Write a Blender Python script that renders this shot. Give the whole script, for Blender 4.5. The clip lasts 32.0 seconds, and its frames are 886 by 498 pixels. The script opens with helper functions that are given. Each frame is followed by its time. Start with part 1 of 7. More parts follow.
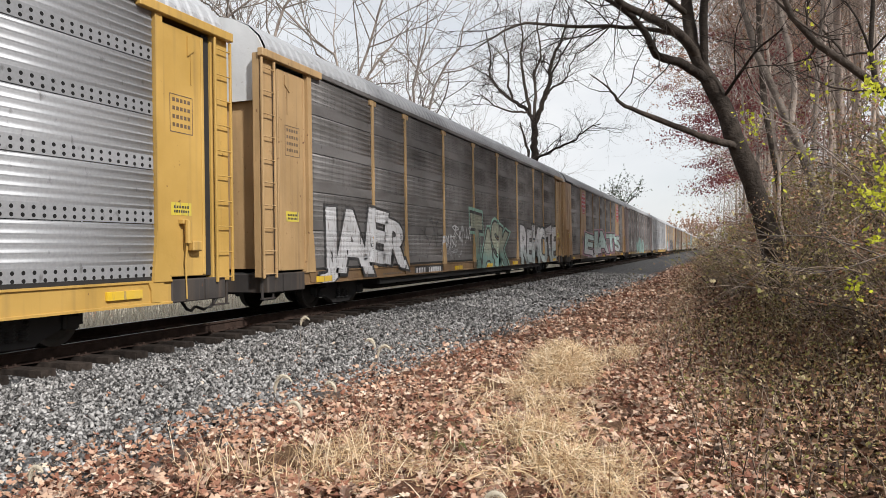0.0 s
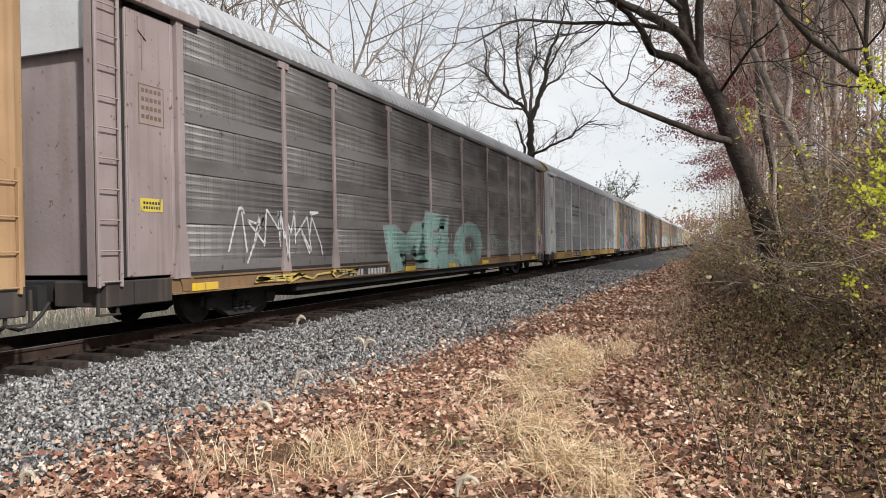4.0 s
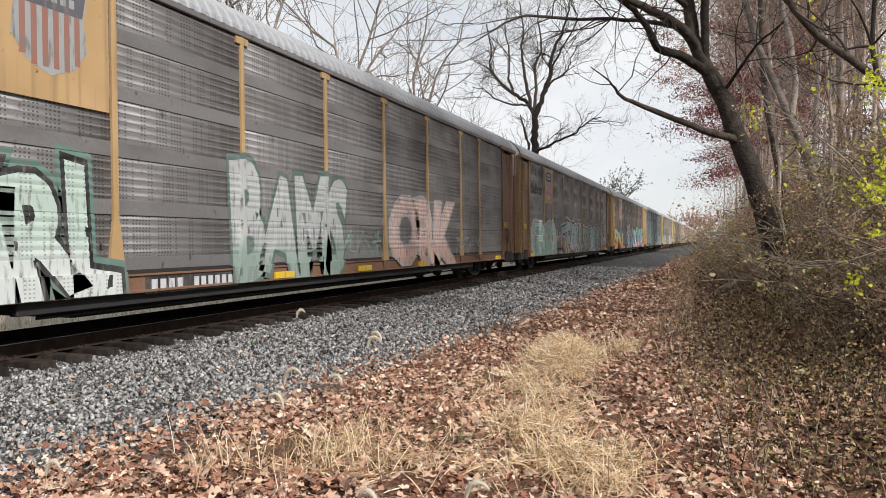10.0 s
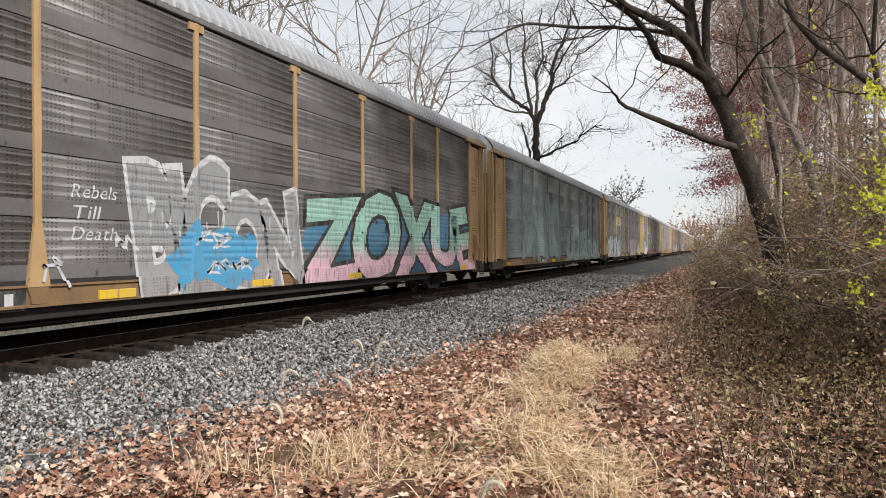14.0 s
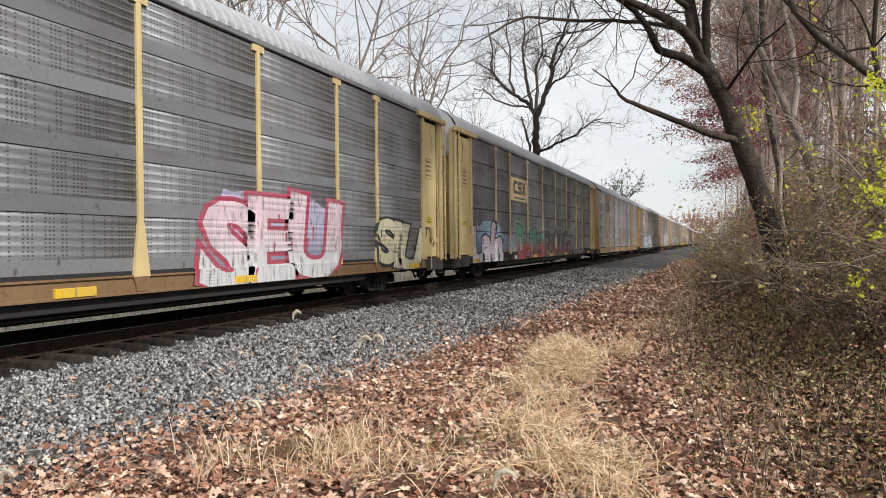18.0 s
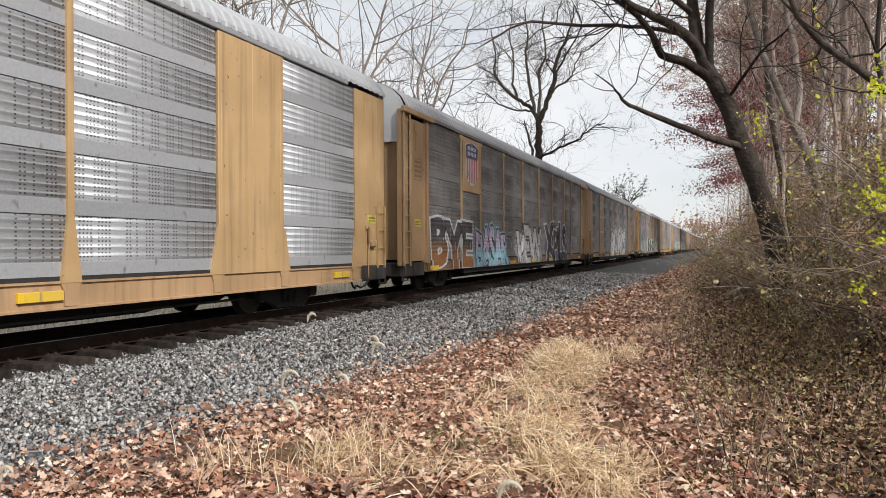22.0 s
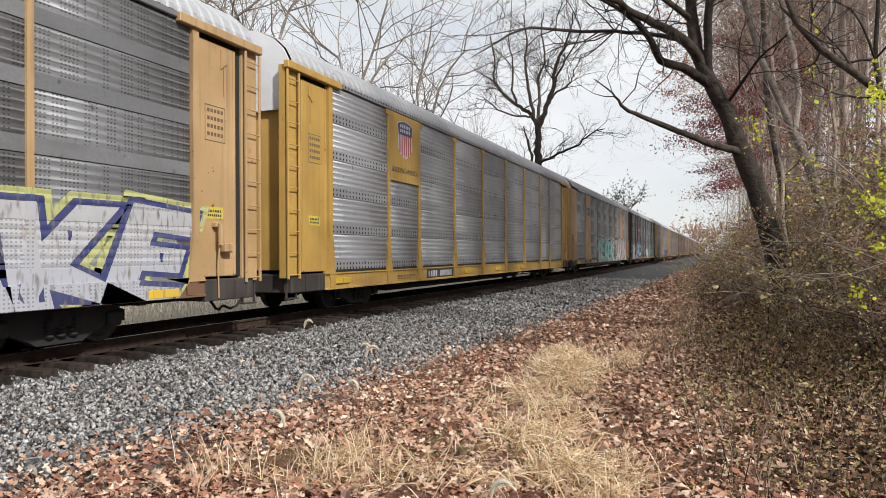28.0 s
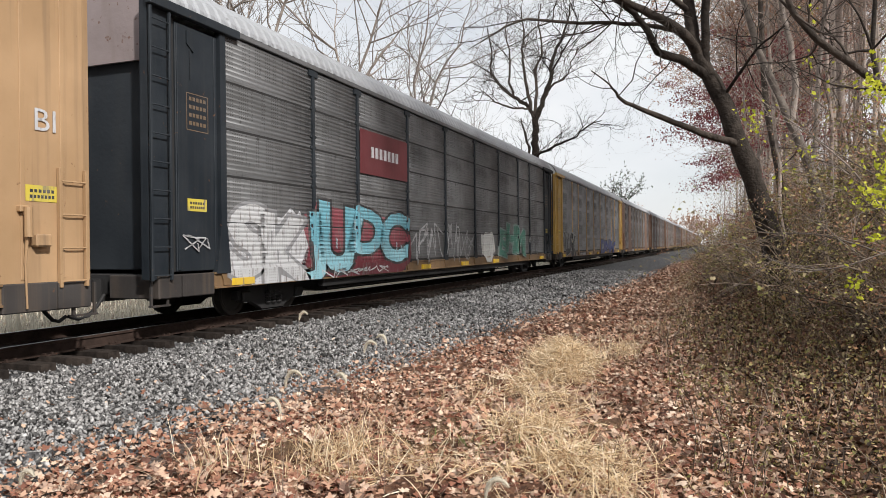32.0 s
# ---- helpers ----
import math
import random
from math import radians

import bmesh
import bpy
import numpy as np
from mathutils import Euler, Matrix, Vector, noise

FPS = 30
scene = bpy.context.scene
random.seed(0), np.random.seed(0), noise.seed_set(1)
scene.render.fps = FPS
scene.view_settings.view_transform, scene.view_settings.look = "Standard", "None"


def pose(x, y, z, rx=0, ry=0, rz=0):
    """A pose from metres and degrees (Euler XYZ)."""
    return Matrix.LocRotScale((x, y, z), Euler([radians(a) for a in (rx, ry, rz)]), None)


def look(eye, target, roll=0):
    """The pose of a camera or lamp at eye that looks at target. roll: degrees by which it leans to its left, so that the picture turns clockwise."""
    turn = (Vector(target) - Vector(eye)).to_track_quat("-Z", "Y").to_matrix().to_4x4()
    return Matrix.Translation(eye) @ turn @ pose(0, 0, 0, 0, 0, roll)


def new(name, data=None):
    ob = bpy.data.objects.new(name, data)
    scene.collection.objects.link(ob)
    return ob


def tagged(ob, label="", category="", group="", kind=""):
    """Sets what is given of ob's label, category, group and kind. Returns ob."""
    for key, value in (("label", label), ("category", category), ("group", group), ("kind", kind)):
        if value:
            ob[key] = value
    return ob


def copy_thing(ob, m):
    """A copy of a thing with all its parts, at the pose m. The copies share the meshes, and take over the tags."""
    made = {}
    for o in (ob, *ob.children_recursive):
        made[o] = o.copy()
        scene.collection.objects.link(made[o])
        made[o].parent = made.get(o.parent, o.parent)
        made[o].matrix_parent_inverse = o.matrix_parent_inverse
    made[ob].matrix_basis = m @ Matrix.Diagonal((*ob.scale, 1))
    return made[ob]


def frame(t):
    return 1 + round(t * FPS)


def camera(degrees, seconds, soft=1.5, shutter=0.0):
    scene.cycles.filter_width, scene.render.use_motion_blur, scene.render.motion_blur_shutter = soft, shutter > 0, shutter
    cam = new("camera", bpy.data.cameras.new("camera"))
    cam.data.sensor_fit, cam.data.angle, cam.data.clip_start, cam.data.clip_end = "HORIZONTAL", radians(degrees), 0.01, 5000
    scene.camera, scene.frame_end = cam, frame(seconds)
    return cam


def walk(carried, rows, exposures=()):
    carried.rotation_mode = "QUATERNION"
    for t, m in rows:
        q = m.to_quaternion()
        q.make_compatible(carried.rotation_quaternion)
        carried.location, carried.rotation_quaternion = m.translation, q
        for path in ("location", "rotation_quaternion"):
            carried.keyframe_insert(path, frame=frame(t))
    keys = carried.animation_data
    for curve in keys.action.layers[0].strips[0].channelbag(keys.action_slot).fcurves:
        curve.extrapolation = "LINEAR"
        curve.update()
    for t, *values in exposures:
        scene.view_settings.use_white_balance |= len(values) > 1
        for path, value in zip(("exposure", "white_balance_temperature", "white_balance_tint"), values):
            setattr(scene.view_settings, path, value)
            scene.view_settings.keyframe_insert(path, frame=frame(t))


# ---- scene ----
CAM = (9.38, 0.0, 1.26)


def cam_pose(yaw, pitch, roll):
    """The pose of the held camera: degrees left of the track, up, and lean."""
    return pose(*CAM, 90 + pitch, 0, yaw) @ pose(0, 0, 0, 0, 0, roll)


cam = camera(63.38, 32.0, soft=0.6, shutter=0.0)
walk(cam, [
    (0.0, cam_pose(20.854, 0.074, -0.802)),
    (0.5, cam_pose(20.838, -0.119, -0.812)),
    (1.0, cam_pose(20.835, -0.252, -0.814)),
    (1.5, cam_pose(20.834, -0.292, -0.819)),
    (2.0, cam_pose(20.776, -0.307, -0.867)),
    (2.5, cam_pose(20.718, -0.294, -0.922)),
    (3.0, cam_pose(20.649, -0.256, -1.003)),
    (3.5, cam_pose(20.614, -0.164, -1.002)),
    (5.5, cam_pose(20.443, -0.198, -1.012)),
    (6.0, cam_pose(20.486, -0.160, -0.914)),
    (6.5, cam_pose(20.544, -0.061, -0.806)),
    (7.0, cam_pose(20.590, 0.004, -0.741)),
    (7.5, cam_pose(20.618, -0.057, -0.807)),
    (8.0, cam_pose(20.628, -0.222, -0.814)),
    (8.5, cam_pose(20.654, -0.382, -0.860)),
    (9.0, cam_pose(20.733, -0.468, -0.769)),
    (9.5, cam_pose(20.795, -0.483, -0.700)),
    (10.0, cam_pose(20.855, -0.486, -0.670)),
    (10.5, cam_pose(20.848, -0.520, -0.743)),
    (11.0, cam_pose(20.794, -0.535, -0.786)),
    (11.5, cam_pose(20.752, -0.509, -0.866)),
    (12.0, cam_pose(20.717, -0.379, -0.857)),
    (12.5, cam_pose(20.722, -0.209, -0.789)),
    (13.0, cam_pose(20.791, -0.065, -0.677)),
    (13.5, cam_pose(20.859, 0.019, -0.531)),
    (14.0, cam_pose(20.908, 0.070, -0.398)),
    (14.5, cam_pose(20.958, 0.086, -0.247)),
    (16.5, cam_pose(21.055, -0.016, -0.147)),
    (17.0, cam_pose(21.011, -0.179, -0.402)),
    (17.5, cam_pose(20.966, -0.322, -0.511)),
    (18.0, cam_pose(20.935, -0.380, -0.604)),
    (18.5, cam_pose(20.923, -0.366, -0.613)),
    (19.0, cam_pose(20.930, -0.300, -0.600)),
    (19.5, cam_pose(20.949, -0.218, -0.569)),
    (20.0, cam_pose(20.982, -0.117, -0.493)),
    (20.5, cam_pose(21.041, -0.052, -0.392)),
    (21.0, cam_pose(21.105, 0.010, -0.388)),
    (21.5, cam_pose(21.118, -0.027, -0.327)),
    (22.0, cam_pose(21.102, -0.079, -0.303)),
    (22.5, cam_pose(21.080, -0.114, -0.374)),
    (23.0, cam_pose(21.082, -0.087, -0.301)),
    (23.5, cam_pose(21.105, -0.028, -0.327)),
    (24.0, cam_pose(21.111, -0.018, -0.307)),
    (24.5, cam_pose(21.108, -0.032, -0.445)),
    (25.0, cam_pose(21.071, -0.073, -0.558)),
    (25.5, cam_pose(21.022, -0.072, -0.578)),
    (27.5, cam_pose(21.039, 0.396, -0.452)),
    (28.0, cam_pose(21.068, 0.366, -0.357)),
    (28.5, cam_pose(21.076, 0.264, -0.314)),
    (29.0, cam_pose(21.072, 0.151, -0.212)),
    (29.5, cam_pose(21.068, 0.016, -0.214)),
    (30.0, cam_pose(21.066, -0.050, -0.217)),
    (30.5, cam_pose(21.028, -0.109, -0.344)),
    (31.0, cam_pose(20.961, -0.195, -0.402)),
    (31.5, cam_pose(20.910, -0.245, -0.472)),
    (32.0, cam_pose(20.879, -0.229, -0.565)),
], exposures=[(0, -0.02), (32, -0.02)])

# ---- sky, sun ----
world = bpy.data.worlds.new("overcast_sky")
scene.world = world
world.use_nodes = True
SUN_EL, SUN_AZ = 37.0, 121.0


def build_sky():
    nt = world.node_tree
    nt.nodes.clear()
    out = nt.nodes.new("ShaderNodeOutputWorld")
    bg = nt.nodes.new("ShaderNodeBackground")
    sky = nt.nodes.new("ShaderNodeTexSky")
    sky.sky_type = "NISHITA"
    sky.sun_disc = False
    sky.sun_elevation = radians(SUN_EL)
    sky.sun_rotation = radians(SUN_AZ)
    co = nt.nodes.new("ShaderNodeTexCoord")
    mp = nt.nodes.new("ShaderNodeMapping")
    mp.inputs["Scale"].default_value = (1, 1, 2.6)
    nz = nt.nodes.new("ShaderNodeTexNoise")
    nz.inputs["Scale"].default_value = 2.2
    nz.inputs["Detail"].default_value = 6
    ramp = nt.nodes.new("ShaderNodeValToRGB")
    ramp.color_ramp.elements[0].position, ramp.color_ramp.elements[1].position = 0.34, 0.60
    ramp.color_ramp.elements[0].color = (0.72, 0.72, 0.72, 1)
    ramp.color_ramp.elements[1].color = (1, 1, 1, 1)
    cloud = nt.nodes.new("ShaderNodeMix")
    cloud.data_type = "RGBA"
    cloud.inputs[7].default_value = (9.2, 9.35, 9.6, 1)
    nt.links.new(co.outputs["Generated"], mp.inputs[0])
    nt.links.new(mp.outputs[0], nz.inputs[0])
    nt.links.new(nz.outputs[0], ramp.inputs[0])
    nt.links.new(ramp.outputs[0], cloud.inputs[0])
    nt.links.new(sky.outputs[0], cloud.inputs[6])
    nt.links.new(cloud.outputs[2], bg.inputs[0])
    bg.inputs[1].default_value = 0.100
    nt.links.new(bg.outputs[0], out.inputs[0])
    lamp = bpy.data.lights.new("sun", "SUN")
    lamp.energy, lamp.angle, lamp.color = 5.0, radians(3), (1.0, 0.97, 0.93)
    ob = new("sun", lamp)
    a, e = radians(SUN_AZ), radians(SUN_EL)
    way = Vector((math.sin(a) * math.cos(e), math.cos(a) * math.cos(e), math.sin(e)))
    ob.matrix_basis = look(way * 200, (0, 0, 0))


build_sky()


# ---- materials ----


def nodes_of(name):
    m = bpy.data.materials.new(name)
    m.use_nodes = True
    nt = m.node_tree
    return m, nt, nt.nodes["Principled BSDF"]


def mixed(nt, fac, a, b):
    n = nt.nodes.new("ShaderNodeMix")
    n.data_type = "RGBA"
    for sock, v in ((n.inputs[0], fac), (n.inputs[6], a), (n.inputs[7], b)):
        if hasattr(v, "is_output"):
            nt.links.new(v, sock)
        elif isinstance(v, (int, float)):
            sock.default_value = v
        else:
            sock.default_value = (*v, 1)
    return n.outputs[2]


def noisy(nt, scale, lo, hi, stretch=(1, 1, 1), detail=4, coords="Object"):
    co = nt.nodes.new("ShaderNodeTexCoord")
    mp = nt.nodes.new("ShaderNodeMapping")
    mp.inputs["Scale"].default_value = stretch
    nz = nt.nodes.new("ShaderNodeTexNoise")
    nz.inputs["Scale"].default_value = scale
    nz.inputs["Detail"].default_value = detail
    rg = nt.nodes.new("ShaderNodeMapRange")
    rg.inputs[1].default_value, rg.inputs[2].default_value = lo, hi
    nt.links.new(co.outputs[coords], mp.inputs[0])
    nt.links.new(mp.outputs[0], nz.inputs[0])
    nt.links.new(nz.outputs[0], rg.inputs[0])
    return rg.outputs[0]


def bumped(nt, bsdf, height, strength, distance=0.01):
    b = nt.nodes.new("ShaderNodeBump")
    b.inputs["Strength"].default_value = strength
    b.inputs["Distance"].default_value = distance
    nt.links.new(height, b.inputs["Height"])
    nt.links.new(b.outputs[0], bsdf.inputs["Normal"])


def dimmed(c, k):
    return tuple(v * k for v in c)


def paint(name, col, rust=0.35, rough=0.5, dirt=(0.12, 0.085, 0.06), streak=0.5):
    """Weathered vehicle paint: fading, vertical dirt streaks, rust specks."""
    m, nt, bs = nodes_of(name)
    fade = noisy(nt, 0.9, 0.3, 0.75)
    c = mixed(nt, fade, dimmed(col, 0.82), tuple(min(1, v * 1.08 + 0.02) for v in col))
    st = noisy(nt, 3.0, 0.5, 0.78, (1, 3.0, 0.12))
    sc = nt.nodes.new("ShaderNodeMath")
    sc.operation = "MULTIPLY"
    sc.inputs[1].default_value = streak
    nt.links.new(st, sc.inputs[0])
    c = mixed(nt, sc.outputs[0], c, dirt)
    ru = noisy(nt, 9.0, 0.70 - 0.1 * rust, 0.78 - 0.1 * rust, detail=7)
    c = mixed(nt, ru, c, (0.13, 0.06, 0.03))
    nt.links.new(c, bs.inputs["Base Color"])
    bs.inputs["Roughness"].default_value = rough
    bs.inputs["Specular IOR Level"].default_value = 0.35
    bumped(nt, bs, noisy(nt, 14, 0.3, 0.7), 0.15)
    return m


def calc(nt, op, a, b=0.0):
    n = nt.nodes.new("ShaderNodeMath")
    n.operation = op
    for sock, v in ((n.inputs[0], a), (n.inputs[1], b)):
        if hasattr(v, "is_output"):
            nt.links.new(v, sock)
        else:
            sock.default_value = v
    return n.outputs[0]


def punched(nt):
    """Columns of short ventilation slots through a rack sheet, some columns left out."""
    co = nt.nodes.new("ShaderNodeTexCoord")
    sep = nt.nodes.new("ShaderNodeSeparateXYZ")
    nt.links.new(co.outputs["Object"], sep.inputs[0])
    dy = calc(nt, "SUBTRACT", calc(nt, "FRACT", calc(nt, "DIVIDE", sep.outputs[1], 0.062)), 0.5)
    dz = calc(nt, "SUBTRACT", calc(nt, "FRACT", calc(nt, "DIVIDE", sep.outputs[2], 0.052)), 0.5)
    dot = calc(nt, "MULTIPLY", calc(nt, "LESS_THAN", calc(nt, "ABSOLUTE", dy), 0.24), calc(nt, "LESS_THAN", calc(nt, "ABSOLUTE", dz), 0.20))
    cell = calc(nt, "FLOOR", calc(nt, "DIVIDE", sep.outputs[1], 0.062))
    info = nt.nodes.new("ShaderNodeObjectInfo")
    wn = nt.nodes.new("ShaderNodeTexWhiteNoise")
    wn.noise_dimensions = "1D"
    nt.links.new(calc(nt, "ADD", cell, calc(nt, "FLOOR", calc(nt, "MULTIPLY", info.outputs["Random"], 40.0))), wn.inputs["W"])
    some = calc(nt, "GREATER_THAN", wn.outputs["Value"], 0.38)
    band = calc(nt, "FRACT", calc(nt, "DIVIDE", calc(nt, "SUBTRACT", sep.outputs[2], 0.90), 0.808))
    return calc(nt, "MULTIPLY", calc(nt, "MULTIPLY", dot, some), calc(nt, "MULTIPLY", calc(nt, "GREATER_THAN", band, 0.27), 0.85))


def portholes(nt):
    """Two rows of round holes along the flat band of each sheet."""
    co = nt.nodes.new("ShaderNodeTexCoord")
    sep = nt.nodes.new("ShaderNodeSeparateXYZ")
    nt.links.new(co.outputs["Object"], sep.inputs[0])
    up = calc(nt, "MULTIPLY", calc(nt, "FRACT", calc(nt, "DIVIDE", calc(nt, "SUBTRACT", sep.outputs[2], 0.90), 0.808)), 0.808)
    band = calc(nt, "LESS_THAN", up, 0.2)
    dy = calc(nt, "SUBTRACT", calc(nt, "FRACT", calc(nt, "DIVIDE", sep.outputs[1], 0.15)), 0.5)
    dz = calc(nt, "SUBTRACT", calc(nt, "FRACT", calc(nt, "DIVIDE", up, 0.10)), 0.5)
    yy = calc(nt, "MULTIPLY", calc(nt, "MULTIPLY", dy, dy), 0.0225)
    zz = calc(nt, "MULTIPLY", calc(nt, "MULTIPLY", dz, dz), 0.0100)
    return calc(nt, "MULTIPLY", band, calc(nt, "LESS_THAN", calc(nt, "ADD", yy, zz), 0.00075))


def galvanised(name, col, grime, amount, metal=0.75, rough=0.38, holes=True, round_holes=False):
    """Ribbed zinc sheet under road grime, with soot streaks and row bands."""
    m, nt, bs = nodes_of(name)
    sp = noisy(nt, 22, 0.3, 0.7, detail=3)
    c = mixed(nt, sp, dimmed(col, 0.86), col)
    st = noisy(nt, 1.7, 0.66 - 0.5 * amount, 1.0 - 0.5 * amount, (1, 0.35, 0.8), 7)
    c2 = mixed(nt, st, c, grime)
    sp2 = noisy(nt, 7, 0.64, 0.74, (1, 1, 0.6), 6)
    c3 = mixed(nt, sp2, c2, dimmed(grime, 0.75))
    if round_holes:
        c3 = mixed(nt, portholes(nt), c3, (0.02, 0.02, 0.02))
    elif holes:
        c3 = mixed(nt, punched(nt), c3, (0.05, 0.048, 0.046))
    info = nt.nodes.new("ShaderNodeObjectInfo")
    rg = nt.nodes.new("ShaderNodeMapRange")
    rg.inputs[3].default_value, rg.inputs[4].default_value = 0.82, 1.1
    nt.links.new(info.outputs["Random"], rg.inputs[0])
    hsv = nt.nodes.new("ShaderNodeHueSaturation")
    nt.links.new(rg.outputs[0], hsv.inputs["Value"])
    nt.links.new(c3, hsv.inputs["Color"])
    nt.links.new(hsv.outputs[0], bs.inputs["Base Color"])
    rr = nt.nodes.new("ShaderNodeMapRange")
    rr.inputs[3].default_value, rr.inputs[4].default_value = rough, 0.75
    nt.links.new(st, rr.inputs[0])
    nt.links.new(rr.outputs[0], bs.inputs["Roughness"])
    mm = nt.nodes.new("ShaderNodeMapRange")
    mm.inputs[3].default_value, mm.inputs[4].default_value = metal, metal * 0.7
    nt.links.new(st, mm.inputs[0])
    nt.links.new(mm.outputs[0], bs.inputs["Metallic"])
    bs.inputs["Specular IOR Level"].default_value = 0.25
    bumped(nt, bs, sp, 0.12, 0.004)
    return m


def rough_stuff(name, cols, scale, rough=0.9, bump=0.4, island=False, spec=0.2, randomly=True, wide=(0.55, 1.45)):
    """Matt natural surface that wanders between two or three colours."""
    m, nt, bs = nodes_of(name)
    c = mixed(nt, noisy(nt, scale, 0.32, 0.68, detail=5), cols[0], cols[1])
    if len(cols) > 2:
        c = mixed(nt, noisy(nt, scale * 4.3, 0.5, 0.66, detail=3), c, cols[2])
    if randomly:
        if island:
            g = nt.nodes.new("ShaderNodeNewGeometry")
            rnd = g.outputs["Random Per Island"]
        else:
            g = nt.nodes.new("ShaderNodeObjectInfo")
            rnd = g.outputs["Random"]
        rg = nt.nodes.new("ShaderNodeMapRange")
        rg.inputs[3].default_value, rg.inputs[4].default_value = wide
        nt.links.new(rnd, rg.inputs[0])
        hsv = nt.nodes.new("ShaderNodeHueSaturation")
        nt.links.new(rg.outputs[0], hsv.inputs["Value"])
        nt.links.new(c, hsv.inputs["Color"])
        c = hsv.outputs[0]
    nt.links.new(c, bs.inputs["Base Color"])
    bs.inputs["Roughness"].default_value = rough
    bs.inputs["Specular IOR Level"].default_value = spec
    if bump:
        bumped(nt, bs, noisy(nt, scale * 3, 0.2, 0.8, detail=6), bump, 0.02)
    return m


def leafy(name, cols, trans=0.25):
    """Thin leaves, one colour each out of a range, a little light through."""
    m, nt, bs = nodes_of(name)
    g = nt.nodes.new("ShaderNodeNewGeometry")
    ramp = nt.nodes.new("ShaderNodeValToRGB")
    el = ramp.color_ramp.elements
    while len(el) < len(cols):
        el.new(0.5)
    for i, c in enumerate(cols):
        el[i].position = i / (len(cols) - 1)
        el[i].color = (*c, 1)
    nt.links.new(g.outputs["Random Per Island"], ramp.inputs[0])
    nt.links.new(ramp.outputs[0], bs.inputs["Base Color"])
    bs.inputs["Roughness"].default_value = 0.7
    bs.inputs["Specular IOR Level"].default_value = 0.25
    if trans:
        tr = nt.nodes.new("ShaderNodeBsdfTranslucent")
        nt.links.new(ramp.outputs[0], tr.inputs[0])
        mx = nt.nodes.new("ShaderNodeMixShader")
        mx.inputs[0].default_value = trans
        out = nt.nodes["Material Output"]
        nt.links.new(bs.outputs[0], mx.inputs[1])
        nt.links.new(tr.outputs[0], mx.inputs[2])
        nt.links.new(mx.outputs[0], out.inputs[0])
    return m


def plain(name, col, rough=0.6, metal=0.0):
    m, nt, bs = nodes_of(name)
    c = mixed(nt, noisy(nt, 5, 0.3, 0.7), dimmed(col, 0.8), tuple(min(1, v * 1.1) for v in col))
    nt.links.new(c, bs.inputs["Base Color"])
    bs.inputs["Roughness"].default_value = rough
    bs.inputs["Metallic"].default_value = metal
    return m


YELLOW = paint("yellow_paint", (0.475, 0.295, 0.075), 0.1, streak=0.35)
YELLOW_PALE = paint("faded_yellow_paint", (0.423, 0.276, 0.133))
YELLOW_CREAM = paint("cream_yellow_paint", (0.581, 0.458, 0.229), 0.15, streak=0.3)
YELLOW_DARK = paint("grimy_yellow_paint", (0.19, 0.115, 0.055), 0.8, streak=0.8)
ORANGE_TAN = paint("orange_tan_paint", (0.386, 0.244, 0.129), 0.15)
BROWN_PAINT = paint("brown_paint", (0.17, 0.09, 0.055), 0.7)
WHITE_PAINT = paint("white_paint", (0.68, 0.69, 0.71), 0.0, 0.4, (0.5, 0.5, 0.5), 0.3)
PALE_HOOD = paint("pale_hood_paint", (0.60, 0.61, 0.62), 0.1, 0.5, (0.3, 0.28, 0.26), 0.35)
PINK_GREY = paint("chalky_grey_paint", (0.30, 0.245, 0.24), 0.5)
BLACK_PAINT = paint("black_blue_paint", (0.010, 0.015, 0.021), 0.1, 0.65, (0.035, 0.035, 0.035), 0.4)
SILVER = galvanised("bright_zinc_sheet", (0.427, 0.437, 0.455), (0.265, 0.265, 0.268), 0.2, 0.45, 0.5)
SILVER_HOLED = galvanised("holed_bright_zinc_sheet", (0.383, 0.390, 0.407), (0.244, 0.244, 0.247), 0.16, 0.45, 0.5, True, True)
GREY_ZINC = galvanised("grey_zinc_sheet", (0.234, 0.239, 0.248), (0.117, 0.115, 0.115), 0.42, 0.34, 0.5)
BROWN_ZINC = galvanised("sooty_zinc_sheet", (0.241, 0.233, 0.231), (0.113, 0.103, 0.097), 0.46, 0.34, 0.5)
DARK_ZINC = galvanised("dark_sooty_zinc_sheet", (0.194, 0.185, 0.183), (0.078, 0.072, 0.067), 0.5, 0.34, 0.5)
BLUE_ZINC = galvanised("bluish_zinc_sheet", (0.268, 0.283, 0.301), (0.130, 0.133, 0.140), 0.38, 0.34, 0.5)
GREEN_ZINC = galvanised("pale_greenish_zinc_sheet", (0.239, 0.273, 0.273), (0.134, 0.150, 0.146), 0.4, 0.2, 0.55)
SOOT_ZINC = galvanised("blackened_zinc_sheet", (0.171, 0.171, 0.174), (0.077, 0.075, 0.074), 0.45, 0.25, 0.5)
ROOF_ZINC = galvanised("roof_zinc_sheet", (0.42, 0.43, 0.45), (0.28, 0.28, 0.285), 0.3, 0.3, 0.5, False)
BLACK_IRON = plain("black_running_gear", (0.018, 0.017, 0.017), 0.75)
DARK_SILL = paint("dark_grimy_steel", (0.035, 0.03, 0.028), 0.4, 0.7)
STEEL = plain("worn_steel", (0.35, 0.34, 0.33), 0.35, 0.9)
WHEEL_STEEL = plain("wheel_steel", (0.06, 0.055, 0.05), 0.55, 0.6)
RAIL_RUST = rough_stuff("rusty_rail", [(0.028, 0.018, 0.014), (0.052, 0.033, 0.026)], 6, 0.85, 0.3, randomly=False)
